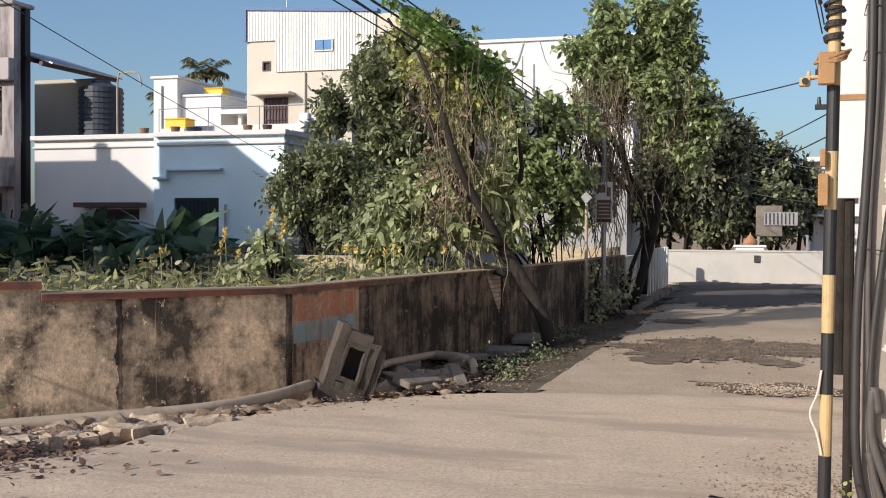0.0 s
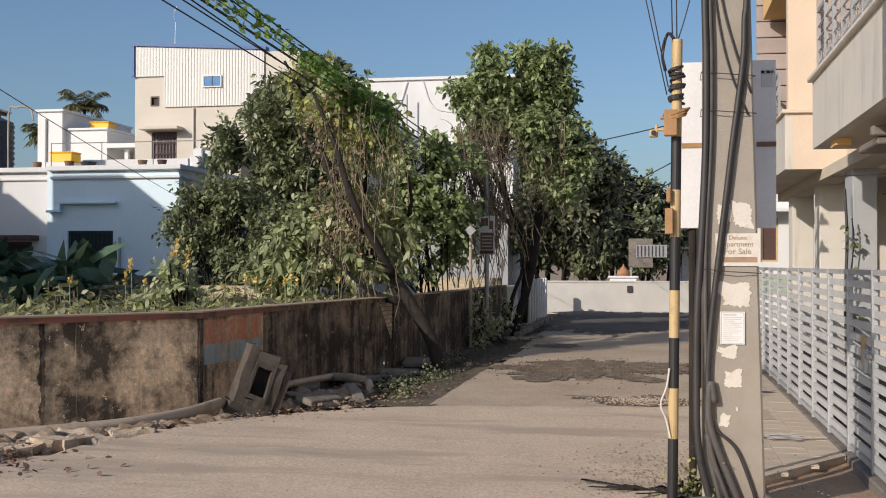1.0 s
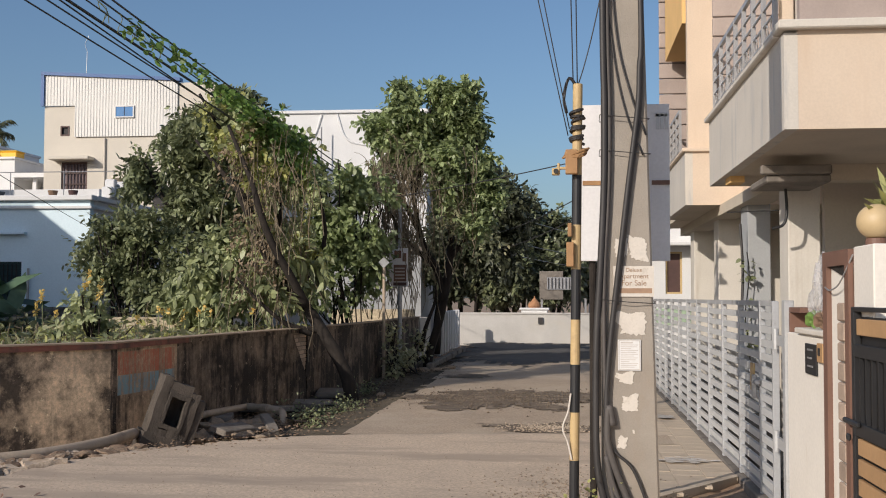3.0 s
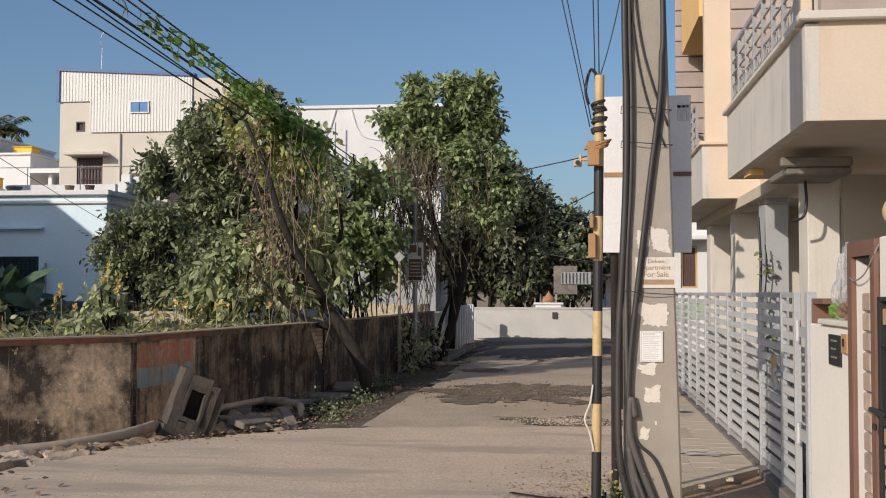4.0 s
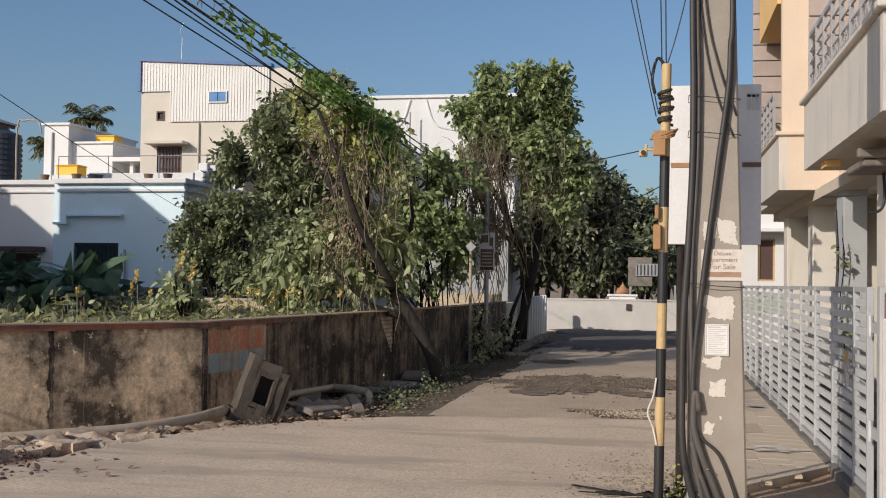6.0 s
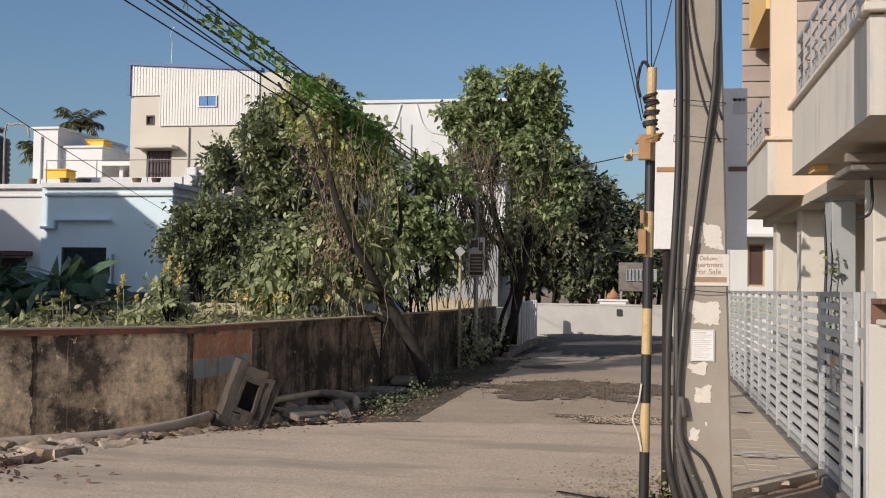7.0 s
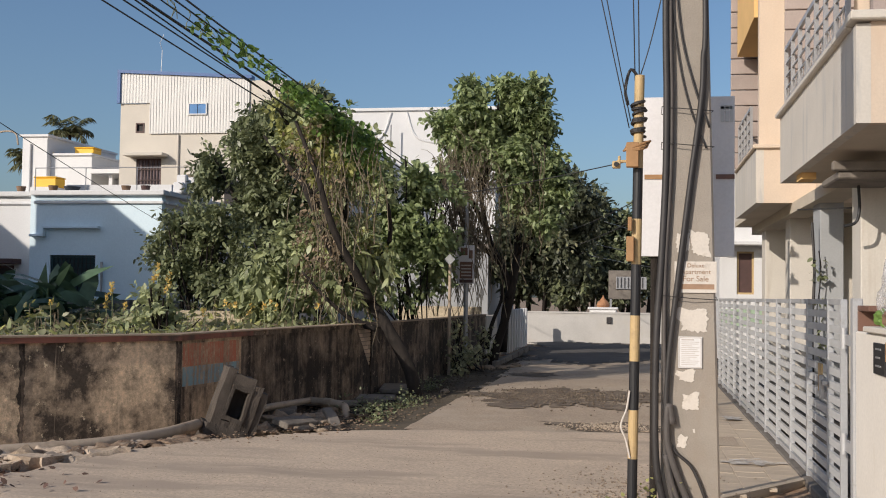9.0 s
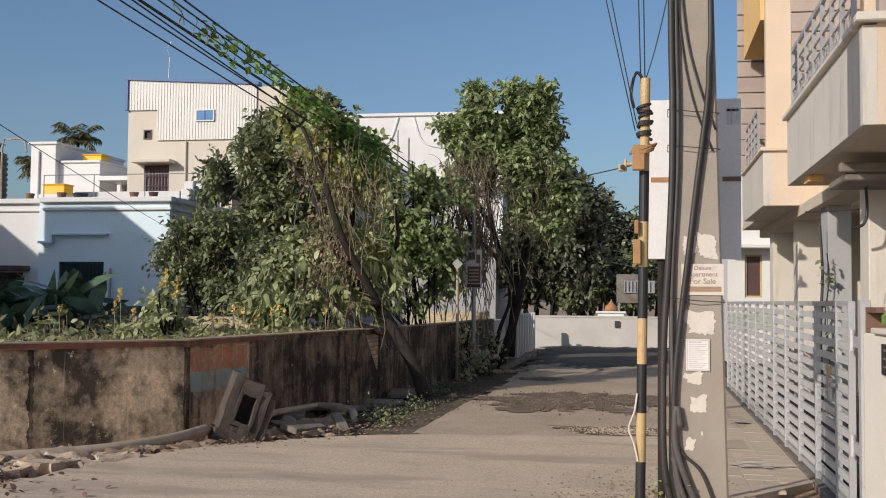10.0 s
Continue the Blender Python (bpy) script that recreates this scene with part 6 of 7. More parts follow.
part("creeper_crown", crown_mesh("creeper_crown", [(-4.85, 19.9, 4.25, 0.35, 0.35, 0.45), (-5.3, 19.9, 4.75, 0.35, 0.35, 0.3)], 55, 10, 0.13, 0.085, L_CLIMB, 15, 0.2, 0.75, 0.3, gaps=-0.05), None, t1, "fresh green climber leaves")
part("dry_creeper", crown_mesh("dry_creeper", [(-5.25, 19.4, 2.2, 0.8, 0.5, 0.6), (-5.3, 19.4, 3.2, 0.7, 0.5, 0.8), (-5.0, 19.5, 2.0, 0.6, 0.5, 0.4), (-5.7, 19.5, 4.2, 0.5, 0.5, 0.7)], 270, 8, 0.10, 0.04, L_DRY, 12, 0.3, 0.9, 0.2, gaps=0.0), None, t1, "brown withered creeper")
part("broad_leafage", crown_mesh("broad_leafage", [(-6.0, 19.5, 2.25, 0.7, 0.5, 0.4), (-5.4, 19.4, 1.9, 0.45, 0.4, 0.3), (-4.5, 19.6, 2.3, 0.4, 0.4, 0.4), (-6.7, 19.6, 2.0, 0.45, 0.4, 0.4), (-6.3, 19.4, 1.7, 0.5, 0.3, 0.25)], 170, 9, 0.30, 0.085, L_BROAD, 13, 0.42, 0.7, 0.4, curl=0.5, gaps=0.0), None, t1, "drooping dusty large leaves")
g = random.Random(21)
lines = []
for k in range(95):
    x, y, z = g.gauss(-5.15, 0.38), g.gauss(19.4, 0.3), g.uniform(2.0, 4.5)
    dx, dy, drop = g.gauss(0, 0.25), g.gauss(0, 0.15), g.uniform(0.6, 1.7)
    lines.append([(x + dx * (s / 5) ** 1.5 + 0.05 * math.sin(s + k), y + dy * s / 5, z - drop * s / 5) for s in range(6)])
for k in range(4):
    x = -5.1 + k * 0.28 + g.uniform(-0.1, 0.1)
    lines.append([(x + 0.04 * math.sin(s * 1.3 + k), 18.75 - 0.02 * s, 1.75 - 0.17 * s) for s in range(8)])
part("vine_tangle", strand_mesh("vine_tangle", lines, 0.008, M_DRYVINE), None, t1, "dry hanging stems")

# dense dark tree behind it
t2 = thing("mango_tree", (-7.8, 24, 0), "dense dark-leaved tree standing in the plot", "tree")
limbs(t2, "trunk", [[(-7.8, 24, -0.1), (-7.7, 24, 1.5), (-7.6, 24.1, 2.8), (-7.7, 24.1, 4.6)]], 0.17, 0.07)
limbs(t2, "limb", [[(-7.65, 24, 2.2), (-8.5, 23.8, 3.4), (-9.2, 23.8, 4.6)], [(-7.6, 24, 2.6), (-6.8, 24.2, 3.8), (-6.4, 24.2, 5.2)], [(-7.7, 24, 2.0), (-8.7, 23.6, 2.6), (-9.6, 23.5, 3.0)], [(-7.6, 24, 3.6), (-7.9, 24, 5.0), (-7.9, 24, 6.0)]], 0.08, 0.025)
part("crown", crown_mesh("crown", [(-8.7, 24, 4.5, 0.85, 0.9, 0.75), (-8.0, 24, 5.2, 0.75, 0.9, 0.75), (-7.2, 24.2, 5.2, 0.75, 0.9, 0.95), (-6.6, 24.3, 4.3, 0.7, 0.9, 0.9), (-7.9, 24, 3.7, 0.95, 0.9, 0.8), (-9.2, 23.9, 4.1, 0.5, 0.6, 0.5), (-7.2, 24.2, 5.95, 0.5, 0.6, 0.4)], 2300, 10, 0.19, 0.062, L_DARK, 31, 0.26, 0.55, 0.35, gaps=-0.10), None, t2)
# rounded bush left of it and masses to the right
def bush(name, at, blobs, clumps, per, ln, wd, mt, seed, label, droop=0.4):
    bsh = thing(name, at, label, "bush")
    g2 = random.Random(seed)
    st = []
    for k in range(26):
        bx = g2.choice(blobs)
        st.append(smooth_line([(at[0] + g2.gauss(0, 0.3), at[1] + g2.gauss(0, 0.2), at[2]), (at[0] * 0.5 + bx[0] * 0.5, bx[1], bx[2] * 0.55), (bx[0] + g2.gauss(0, bx[3] * 0.5), bx[1] + g2.gauss(0, 0.2), bx[2] + bx[5] * g2.uniform(0.2, 0.9))], 3))
    part("stalk_tangle", strand_mesh("stalk_tangle", st, 0.018, M_BARK), None, bsh)
    part("foliage", crown_mesh("foliage", blobs, clumps, per, ln, wd, mt, seed, 0.24, droop, 0.35, gaps=-0.05), None, bsh)
    return bsh


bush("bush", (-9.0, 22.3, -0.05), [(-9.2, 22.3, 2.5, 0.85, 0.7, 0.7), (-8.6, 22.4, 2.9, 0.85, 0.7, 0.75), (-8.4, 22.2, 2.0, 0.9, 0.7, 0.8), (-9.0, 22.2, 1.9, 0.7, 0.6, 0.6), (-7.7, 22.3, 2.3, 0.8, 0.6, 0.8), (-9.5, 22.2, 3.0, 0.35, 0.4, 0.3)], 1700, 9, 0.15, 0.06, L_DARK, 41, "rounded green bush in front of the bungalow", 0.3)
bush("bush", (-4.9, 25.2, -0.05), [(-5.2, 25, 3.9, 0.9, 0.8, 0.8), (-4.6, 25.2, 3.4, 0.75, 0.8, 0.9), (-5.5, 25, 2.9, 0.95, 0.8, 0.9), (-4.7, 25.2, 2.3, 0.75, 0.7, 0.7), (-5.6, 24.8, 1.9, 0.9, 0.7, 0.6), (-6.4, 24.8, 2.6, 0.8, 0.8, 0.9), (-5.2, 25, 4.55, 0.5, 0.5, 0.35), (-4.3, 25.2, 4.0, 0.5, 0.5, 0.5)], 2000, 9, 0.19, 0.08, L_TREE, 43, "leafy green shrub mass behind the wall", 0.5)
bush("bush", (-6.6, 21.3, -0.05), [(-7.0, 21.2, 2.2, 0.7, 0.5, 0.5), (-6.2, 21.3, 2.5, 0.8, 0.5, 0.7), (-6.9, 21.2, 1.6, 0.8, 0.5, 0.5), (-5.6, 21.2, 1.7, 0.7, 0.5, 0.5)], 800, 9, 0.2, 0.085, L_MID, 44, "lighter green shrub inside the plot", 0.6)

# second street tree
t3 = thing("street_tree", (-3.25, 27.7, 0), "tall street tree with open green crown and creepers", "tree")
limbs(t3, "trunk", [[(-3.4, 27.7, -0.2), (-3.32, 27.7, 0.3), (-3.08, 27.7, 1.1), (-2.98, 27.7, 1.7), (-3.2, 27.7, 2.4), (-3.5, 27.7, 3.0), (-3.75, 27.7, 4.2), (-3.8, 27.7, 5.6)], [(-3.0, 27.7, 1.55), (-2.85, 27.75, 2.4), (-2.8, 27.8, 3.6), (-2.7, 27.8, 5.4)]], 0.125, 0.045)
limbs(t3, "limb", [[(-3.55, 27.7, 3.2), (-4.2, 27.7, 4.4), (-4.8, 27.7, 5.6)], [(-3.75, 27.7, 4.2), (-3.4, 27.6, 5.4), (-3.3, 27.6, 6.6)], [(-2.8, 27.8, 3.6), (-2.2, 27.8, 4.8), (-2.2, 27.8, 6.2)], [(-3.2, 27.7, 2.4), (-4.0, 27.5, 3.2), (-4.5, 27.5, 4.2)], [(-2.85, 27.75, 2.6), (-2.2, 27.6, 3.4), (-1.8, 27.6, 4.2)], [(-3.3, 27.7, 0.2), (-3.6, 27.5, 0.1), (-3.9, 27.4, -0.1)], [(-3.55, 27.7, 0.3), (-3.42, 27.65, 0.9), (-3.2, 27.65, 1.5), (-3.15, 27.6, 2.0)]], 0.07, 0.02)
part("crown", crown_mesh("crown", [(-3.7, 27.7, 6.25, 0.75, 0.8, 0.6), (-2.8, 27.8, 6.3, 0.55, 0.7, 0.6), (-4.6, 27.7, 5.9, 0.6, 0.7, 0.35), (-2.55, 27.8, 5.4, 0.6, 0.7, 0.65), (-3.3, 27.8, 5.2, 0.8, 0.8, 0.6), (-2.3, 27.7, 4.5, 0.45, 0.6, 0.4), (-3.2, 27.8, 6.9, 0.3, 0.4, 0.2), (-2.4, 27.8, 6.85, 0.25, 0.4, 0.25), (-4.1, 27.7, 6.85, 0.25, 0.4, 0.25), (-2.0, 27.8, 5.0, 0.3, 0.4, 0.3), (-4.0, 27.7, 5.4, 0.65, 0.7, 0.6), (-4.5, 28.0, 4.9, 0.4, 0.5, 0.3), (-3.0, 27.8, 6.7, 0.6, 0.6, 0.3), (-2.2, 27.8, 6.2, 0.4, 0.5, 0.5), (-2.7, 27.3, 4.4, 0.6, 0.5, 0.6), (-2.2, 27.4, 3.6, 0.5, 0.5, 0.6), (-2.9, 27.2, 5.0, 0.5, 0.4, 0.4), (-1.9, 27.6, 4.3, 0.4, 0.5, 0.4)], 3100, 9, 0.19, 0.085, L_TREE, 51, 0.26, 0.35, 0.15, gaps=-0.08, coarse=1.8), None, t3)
part("creeper", crown_mesh("creeper", [(-3.0, 27.6, 4.2, 0.7, 0.5, 0.6), (-2.5, 27.5, 3.5, 0.7, 0.5, 0.6), (-4.2, 27.6, 3.3, 0.4, 0.4, 0.5), (-2.0, 27.5, 3.2, 0.5, 0.5, 0.5)], 330, 7, 0.13, 0.055, L_DUSTY, 52, 0.3, 0.7, 0.2, gaps=0.05), None, t3, "olive creeper leaves")
g = random.Random(61)
lines, fine = [], []
for k in range(230):
    x, y, z = g.gauss(-4.15, 0.42), g.gauss(27.05, 0.25), g.uniform(3.0, 5.3)
    drop, dx = g.uniform(0.8, 2.8), g.gauss(0, 0.25)
    drop = min(drop, z - 1.1)
    lines.append([(x + dx * (s / 6) ** 1.4 + 0.07 * math.sin(s * 1.3 + k), y + 0.05 * math.sin(s + k), z - drop * s / 6) for s in range(7)])
for k in range(230):
    cx, cz = g.gauss(-3.95, 0.42), g.gauss(4.45, 0.45)
    a0, r, turn = g.uniform(0, 6.28), g.uniform(0.12, 0.5), g.uniform(1.2, 3.6)
    y = g.gauss(26.95, 0.22)
    fine.append([(cx + r * math.cos(a0 + turn * s / 7) * g.uniform(0.92, 1.08), y + 0.12 * math.sin(s + k), cz + 0.85 * r * math.sin(a0 + turn * s / 7)) for s in range(8)])
for k in range(60):
    x, z = max(-3.9, min(-2.15, g.gauss(-2.9, 0.5))), g.uniform(2.0, 4.6)
    lines.append([(x + g.gauss(0, 0.06), 27.1 + g.gauss(0, 0.1), z + 1.1 * (s / 3) * g.uniform(0.4, 1)) for s in range(4)])
part("vine_tangle", strand_mesh("vine_tangle", lines, 0.011, M_DRYVINE), None, t3, "hanging dry brown creeper stems")
part("vine_tangle", strand_mesh("vine_tangle", fine, 0.009, M_DRYVINE), None, t3, "brown knot of dry twining stems")

# woods beyond the far wall: dark foliage, with sunlit boughs as a paler copy
far_woods = [(-6.2, 48, 5.4, 1.6, 1.4, 2.0), (-4.6, 48.5, 5.8, 1.5, 1.4, 1.8), (-3.2, 49, 5.3, 1.4, 1.4, 1.8), (-1.9, 49, 4.6, 1.3, 1.3, 1.7), (-0.6, 49.5, 4.0, 1.2, 1.3, 1.5), (0.5, 50, 3.3, 1.0, 1.2, 1.3), (-5, 47, 3, 1.8, 1.3, 1.5), (-2.6, 47, 2.6, 1.7, 1.2, 1.4), (-0.4, 47.4, 2.4, 1.2, 1.0, 1.1), (-3.8, 46.5, 4.0, 1.5, 1.2, 1.4), (-7.6, 48, 4.0, 1.4, 1.4, 2.4), (1.4, 51, 2.6, 0.8, 1.0, 1.1)]
fw = thing("far_trees", (-3, 48, 0), "dark green trees massed beyond the far wall", "trees", kind="stuff")
part("trunk_stand", strand_mesh("trunk_stand", [[(x + 0.1 * s, y, z * s / 3) for s in range(4)] for x, y, z, *_ in far_woods], 0.12, M_BARK), None, fw)
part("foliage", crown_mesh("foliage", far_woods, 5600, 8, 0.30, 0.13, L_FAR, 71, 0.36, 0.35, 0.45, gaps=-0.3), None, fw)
# same lumps shifted forward and up; the paler leaf colour stands for sunlight
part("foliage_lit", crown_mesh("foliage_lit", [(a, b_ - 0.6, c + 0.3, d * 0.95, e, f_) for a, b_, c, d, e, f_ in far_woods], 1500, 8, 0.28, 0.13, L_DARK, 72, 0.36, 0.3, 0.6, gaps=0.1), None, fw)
mid_woods = [(-1.9, 33.5, 4.3, 0.9, 1.0, 0.9), (-2.6, 34, 5.0, 0.9, 1.0, 0.8), (-3.4, 34.5, 3.4, 1.1, 1.0, 1.0), (-2.0, 34, 3.2, 0.9, 1.0, 0.8), (-4.2, 34, 2.6, 0.9, 0.8, 0.8)]
mt_ = thing("shade_tree", (-3.9, 34.2, 0), "dark shade tree overhanging the street", "tree")
limbs(mt_, "trunk", [[(-3.95, 34.2, -0.1), (-3.8, 34.2, 1.5), (-3.3, 34.2, 3.0), (-2.6, 34.1, 4.5)]], 0.15, 0.05)
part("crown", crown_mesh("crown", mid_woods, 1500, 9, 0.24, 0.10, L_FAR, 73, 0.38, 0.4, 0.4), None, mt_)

# palms behind the houses
def palm(x, y, h, seed, n=20, ln=2.6):
    pm = thing("palm_tree", (x, y, 0), "coconut palm behind white rooftops", "palm", "palms")
    bb = bmesh.new(); tube(bb, smooth_line([(x, y, 0), (x + 0.2, y, h * 0.5), (x, y, h)], 6), 0.22, 8, 0.15); part("trunk", bb, M_BARK, pm)
    g2 = np.random.default_rng(seed)
    base, aim, stems = [], [], []
    for k in range(n):
        a, up = 2 * math.pi * k / n + g2.uniform(-0.2, 0.2), g2.uniform(0.3, 1.5)
        pts = [Vector((x, y, h)) + Vector((math.cos(a) * s * ln, math.sin(a) * s * ln, up * ln * s - 0.75 * ln * s * s)) for s in np.linspace(0, 1, 8)]
        stems.append(pts)
        for i in range(7):
            for u in np.linspace(0, 1, 5)[:-1]:
                p = pts[i].lerp(pts[i + 1], u)
                d = (pts[i + 1] - pts[i]).normalized()
                s = d.cross(Vector((0, 0, 1)))
                for sg_ in (1, -1):
                    base.append(p); aim.append(d * 0.6 + s * sg_ - Vector((0, 0, 0.5)))
    part("frond_ribs", strand_mesh("frond_ribs", stems, 0.03, M_BARK), None, pm)
    v, t = leaf_cloud(np.array(base), np.array(aim), 0.95, 0.13, seed=seed)
    part("frond_crown", fast_mesh("frond_crown", v, t, L_PALM), None, pm)


palm(-60.5, 110, 18.6, 1, ln=2.4)
palm(-65, 110, 15.4, 2, ln=2.2)
palm(-51, 112, 16.0, 3, ln=2.8)

# weeds and flowers filling the plot, seen over the wall
g = np.random.default_rng(91)
def in_plot(n, x0, x1, y0, y1):
    p = np.stack([g.uniform(x0, x1, n), g.uniform(y0, y1, n)], 1)
    lim = np.interp(p[:, 0], [-9.9, -7.03, -6.5, -5.4, -5.2, -4.6, -4.2], [8.5, 11.65, 12.2, 13.7, 14.4, 19.5, 26.0])
    edge = np.interp(p[:, 1], [13.16, 15.1, 19.0, 22.6, 26.0], [-5.34, -5.13, -4.62, -4.30, -4.12])
    return p[(p[:, 1] > lim + 0.30) & ((p[:, 1] < 13.2) | (p[:, 0] < edge - 0.42))]


spots = np.concatenate([in_plot(1900, -13, -4.9, 10, 22), in_plot(500, -6.6, -4.8, 15, 23), in_plot(600, -13, -6.5, 10, 16)])
hs = np.clip(0.90 + 0.26 * np.array([noise.noise(Vector((x * 0.8, y * 0.8, 0))) for x, y in spots]) + g.normal(size=len(spots)) * 0.17, 0.45, 1.75)
hs += 0.014 * np.clip(spots[:, 1] - 12, 0, 8)
hs = np.where(spots[:, 0] > -7.4, np.minimum(hs, 1.0 + 0.12 * g.random(len(hs))), hs)
stems = [[(x, y, -0.05), (x + g.normal() * 0.05, y, h * 0.5), (x + g.normal() * 0.09, y, h)] for (x, y), h in zip(spots, hs)]
weeds = thing("weeds", (-8, 15, 0), "tangle of green weeds filling the empty plot", "weeds", kind="stuff")
part("stalk_tangle", strand_mesh("stalk_tangle", stems, 0.007, M_DRYVINE), None, weeds)
per = 13
base = np.repeat(np.array([s[2] for s in stems]), per, 0)
base[:, 2] -= g.random(len(base)) ** 1.4 * 0.75
base[:, :2] += g.normal(size=(len(base), 2)) * 0.09
aim = g.normal(size=(len(base), 3)); aim[:, 2] = aim[:, 2] * 0.5 + 0.1
cut = np.random.default_rng(4).random(len(base))
for lo, hi, mt, nm, ln, wd in ((0, 0.15, L_DARK, "leafage", 0.19, 0.075), (0.15, 0.52, L_VINE, "bright_leafage", 0.15, 0.05), (0.52, 0.93, L_DUSTY, "dusty_leafage", 0.17, 0.08), (0.93, 1, L_DRY, "dry_leafage", 0.14, 0.04)):
    s = (cut >= lo) & (cut < hi)
    v, t = leaf_cloud(base[s], aim[s], ln, wd, seed=int(lo * 100) + 5)
    part(nm, fast_mesh(nm, v, t, mt), None, weeds)
# yellow flower spikes
fl = thing("yellow_flowers", (-7, 16, 0), "tall candle-shaped yellow flower spikes among weeds", "flowers", kind="stuff")
pts_f = [(-7.2, 16.6, 2.05), (-7.05, 16.7, 1.9), (-7.35, 16.8, 1.85), (-7.9, 16.5, 1.75), (-7.0, 16.5, 1.8), (-8.2, 16.9, 1.55), (-8.3, 15.4, 1.45)]
for k in range(13):
    x, y = -7.6 + 2.9 * g.random(), 15.6 + 5.0 * g.random()
    if x < -5.3:
        pts_f.append((x, y, 1.12 + 0.03 * (y - 12) + 0.2 * g.random()))
base, aim, st = [], [], []
for x, y, z in pts_f:
    st.append([(x, y, 0), (x + 0.02, y, z * 0.6), (x, y, z)])
    big_f = z > 1.5
    for k in range(28 if big_f else 12):
        h = g.random()
        base.append((x + g.normal() * 0.012, y + g.normal() * 0.012, z - (0.22 if big_f else 0.10) * h)); aim.append((g.normal() * (0.4 + h), g.normal() * (0.4 + h), 0.9))
v, t = leaf_cloud(np.array(base), np.array(aim), 0.055, 0.04, seed=8)
part("stalk_tangle", strand_mesh("stalk_tangle", st, 0.008, L_MID), None, fl)
part("bloom", fast_mesh("bloom", v, t, L_YELLOW), None, fl)
# leafy flower shrub under the spikes
bush("flower_shrub", (-7.2, 16.6, -0.05), [(-7.2, 16.6, 1.35, 0.3, 0.3, 0.4), (-6.9, 16.6, 1.05, 0.35, 0.35, 0.3), (-7.6, 16.6, 0.95, 0.4, 0.35, 0.2)], 170, 9, 0.14, 0.06, L_MID, 95, "leafy shrub bearing yellow flower spikes")
# canna-like broad leaves at the plot's left
cn = thing("broad_leaf_clump", (-11.2, 18.5, 0), "clump of broad dark green canna leaves", "plant")
nb = 380
base = np.stack([g.uniform(-13.2, -9.6, nb), g.uniform(17.6, 19.6, nb), g.uniform(0.7, 1.7, nb)], 1)
aim = g.normal(size=(nb, 3)) * (1, 0.7, 0.4) + (0, -0.2, 0.35)
v, t = leaf_cloud(base, aim, 0.72, 0.28, curl=0.75, seed=14)
part("leafage", fast_mesh("leafage", v, t, L_BANANA), None, cn)
part("stalk_tangle", strand_mesh("stalk_tangle", [[(x, y, 0), (x, y, z)] for x, y, z in base[::3]], 0.018, L_BANANA), None, cn)
bush("bush", (-14.5, 19.5, -0.05), [(-13.8, 19.5, 1.6, 0.9, 0.6, 0.6), (-14.8, 19.5, 1.4, 1.0, 0.6, 0.7), (-12.9, 19.6, 1.2, 0.8, 0.6, 0.5), (-15.9, 19.6, 1.6, 1.0, 0.6, 0.8)], 900, 8, 0.17, 0.07, L_DARK, 97, "dark shaded bush by the old block", 0.4)
# small sapling before the wall and creepers by the poster pole
def sapling(x, y, h, seed, label, n=22, ln=0.12, mt=None):
    sp_ = thing("sapling", (x, y, level(x, y)), label, "plant", "roadside plants")
    g2 = np.random.default_rng(seed)
    z0 = level(x, y) - 0.05
    part("stem", strand_mesh("stem", [[(x, y, z0), (x + 0.03, y, z0 + h * 0.5), (x + 0.06, y, z0 + h)]], 0.009, M_DRYVINE), None, sp_)
    b0 = np.stack([x + 0.05 + g2.normal(size=n) * 0.06, y + g2.normal(size=n) * 0.06, z0 + h * (1 - g2.random(n) ** 2 * 0.6)], 1)
    a0 = g2.normal(size=(n, 3)); a0[:, 2] *= 0.5
    vv, tt = leaf_cloud(b0, a0, ln, ln * 0.45, seed=seed)
    part("leafage", fast_mesh("leafage", vv, tt, mt or L_MID), None, sp_)


sapling(-7.25, 10.55, 0.95, 3, "thin green sapling growing against the stained wall", 16, 0.15)
bush("creeper_clump", (-3.8, 25.2, -0.1), [(-3.85, 25.0, 0.75, 0.14, 0.2, 0.3), (-3.8, 25.3, 0.25, 0.25, 0.5, 0.25), (-3.6, 26.2, 0.15, 0.35, 0.6, 0.25), (-3.75, 24.6, 0.1, 0.25, 0.5, 0.2), (-3.55, 27.2, 0.45, 0.2, 0.3, 0.4)], 105, 8, 0.12, 0.055, L_DUSTY, 98, "dusty creeper clump at the wall's foot")
bush("verge_weeds", (-4.0, 17.4, -0.15), [(-3.75, 16.6, -0.1, 0.4, 0.8, 0.08), (-3.5, 17.6, -0.1, 0.3, 0.8, 0.07), (-3.6, 21.0, -0.08, 0.2, 0.9, 0.08), (-3.5, 15.6, -0.1, 0.25, 0.5, 0.05)], 300, 6, 0.06, 0.025, L_DARK, 99, "low dark weeds over verge rubble", 0.0)
bush("verge_weeds", (0.25, 8.9, -0.05), [(0.24, 8.85, 0.08, 0.09, 0.1, 0.10), (0.12, 8.9, 0.03, 0.16, 0.12, 0.05), (-0.1, 9.0, 0.03, 0.26, 0.18, 0.03), (-0.35, 9.1, 0.02, 0.24, 0.14, 0.02)], 240, 6, 0.045, 0.022, L_VINE, 100, "fresh green weeds round the pole's foot", 0.0)
g4 = np.random.default_rng(12)
hc = thing("hanging_creeper", (2.58, 16.45, 2.3), "thin dark creeper hanging down a parking column", "creeper")
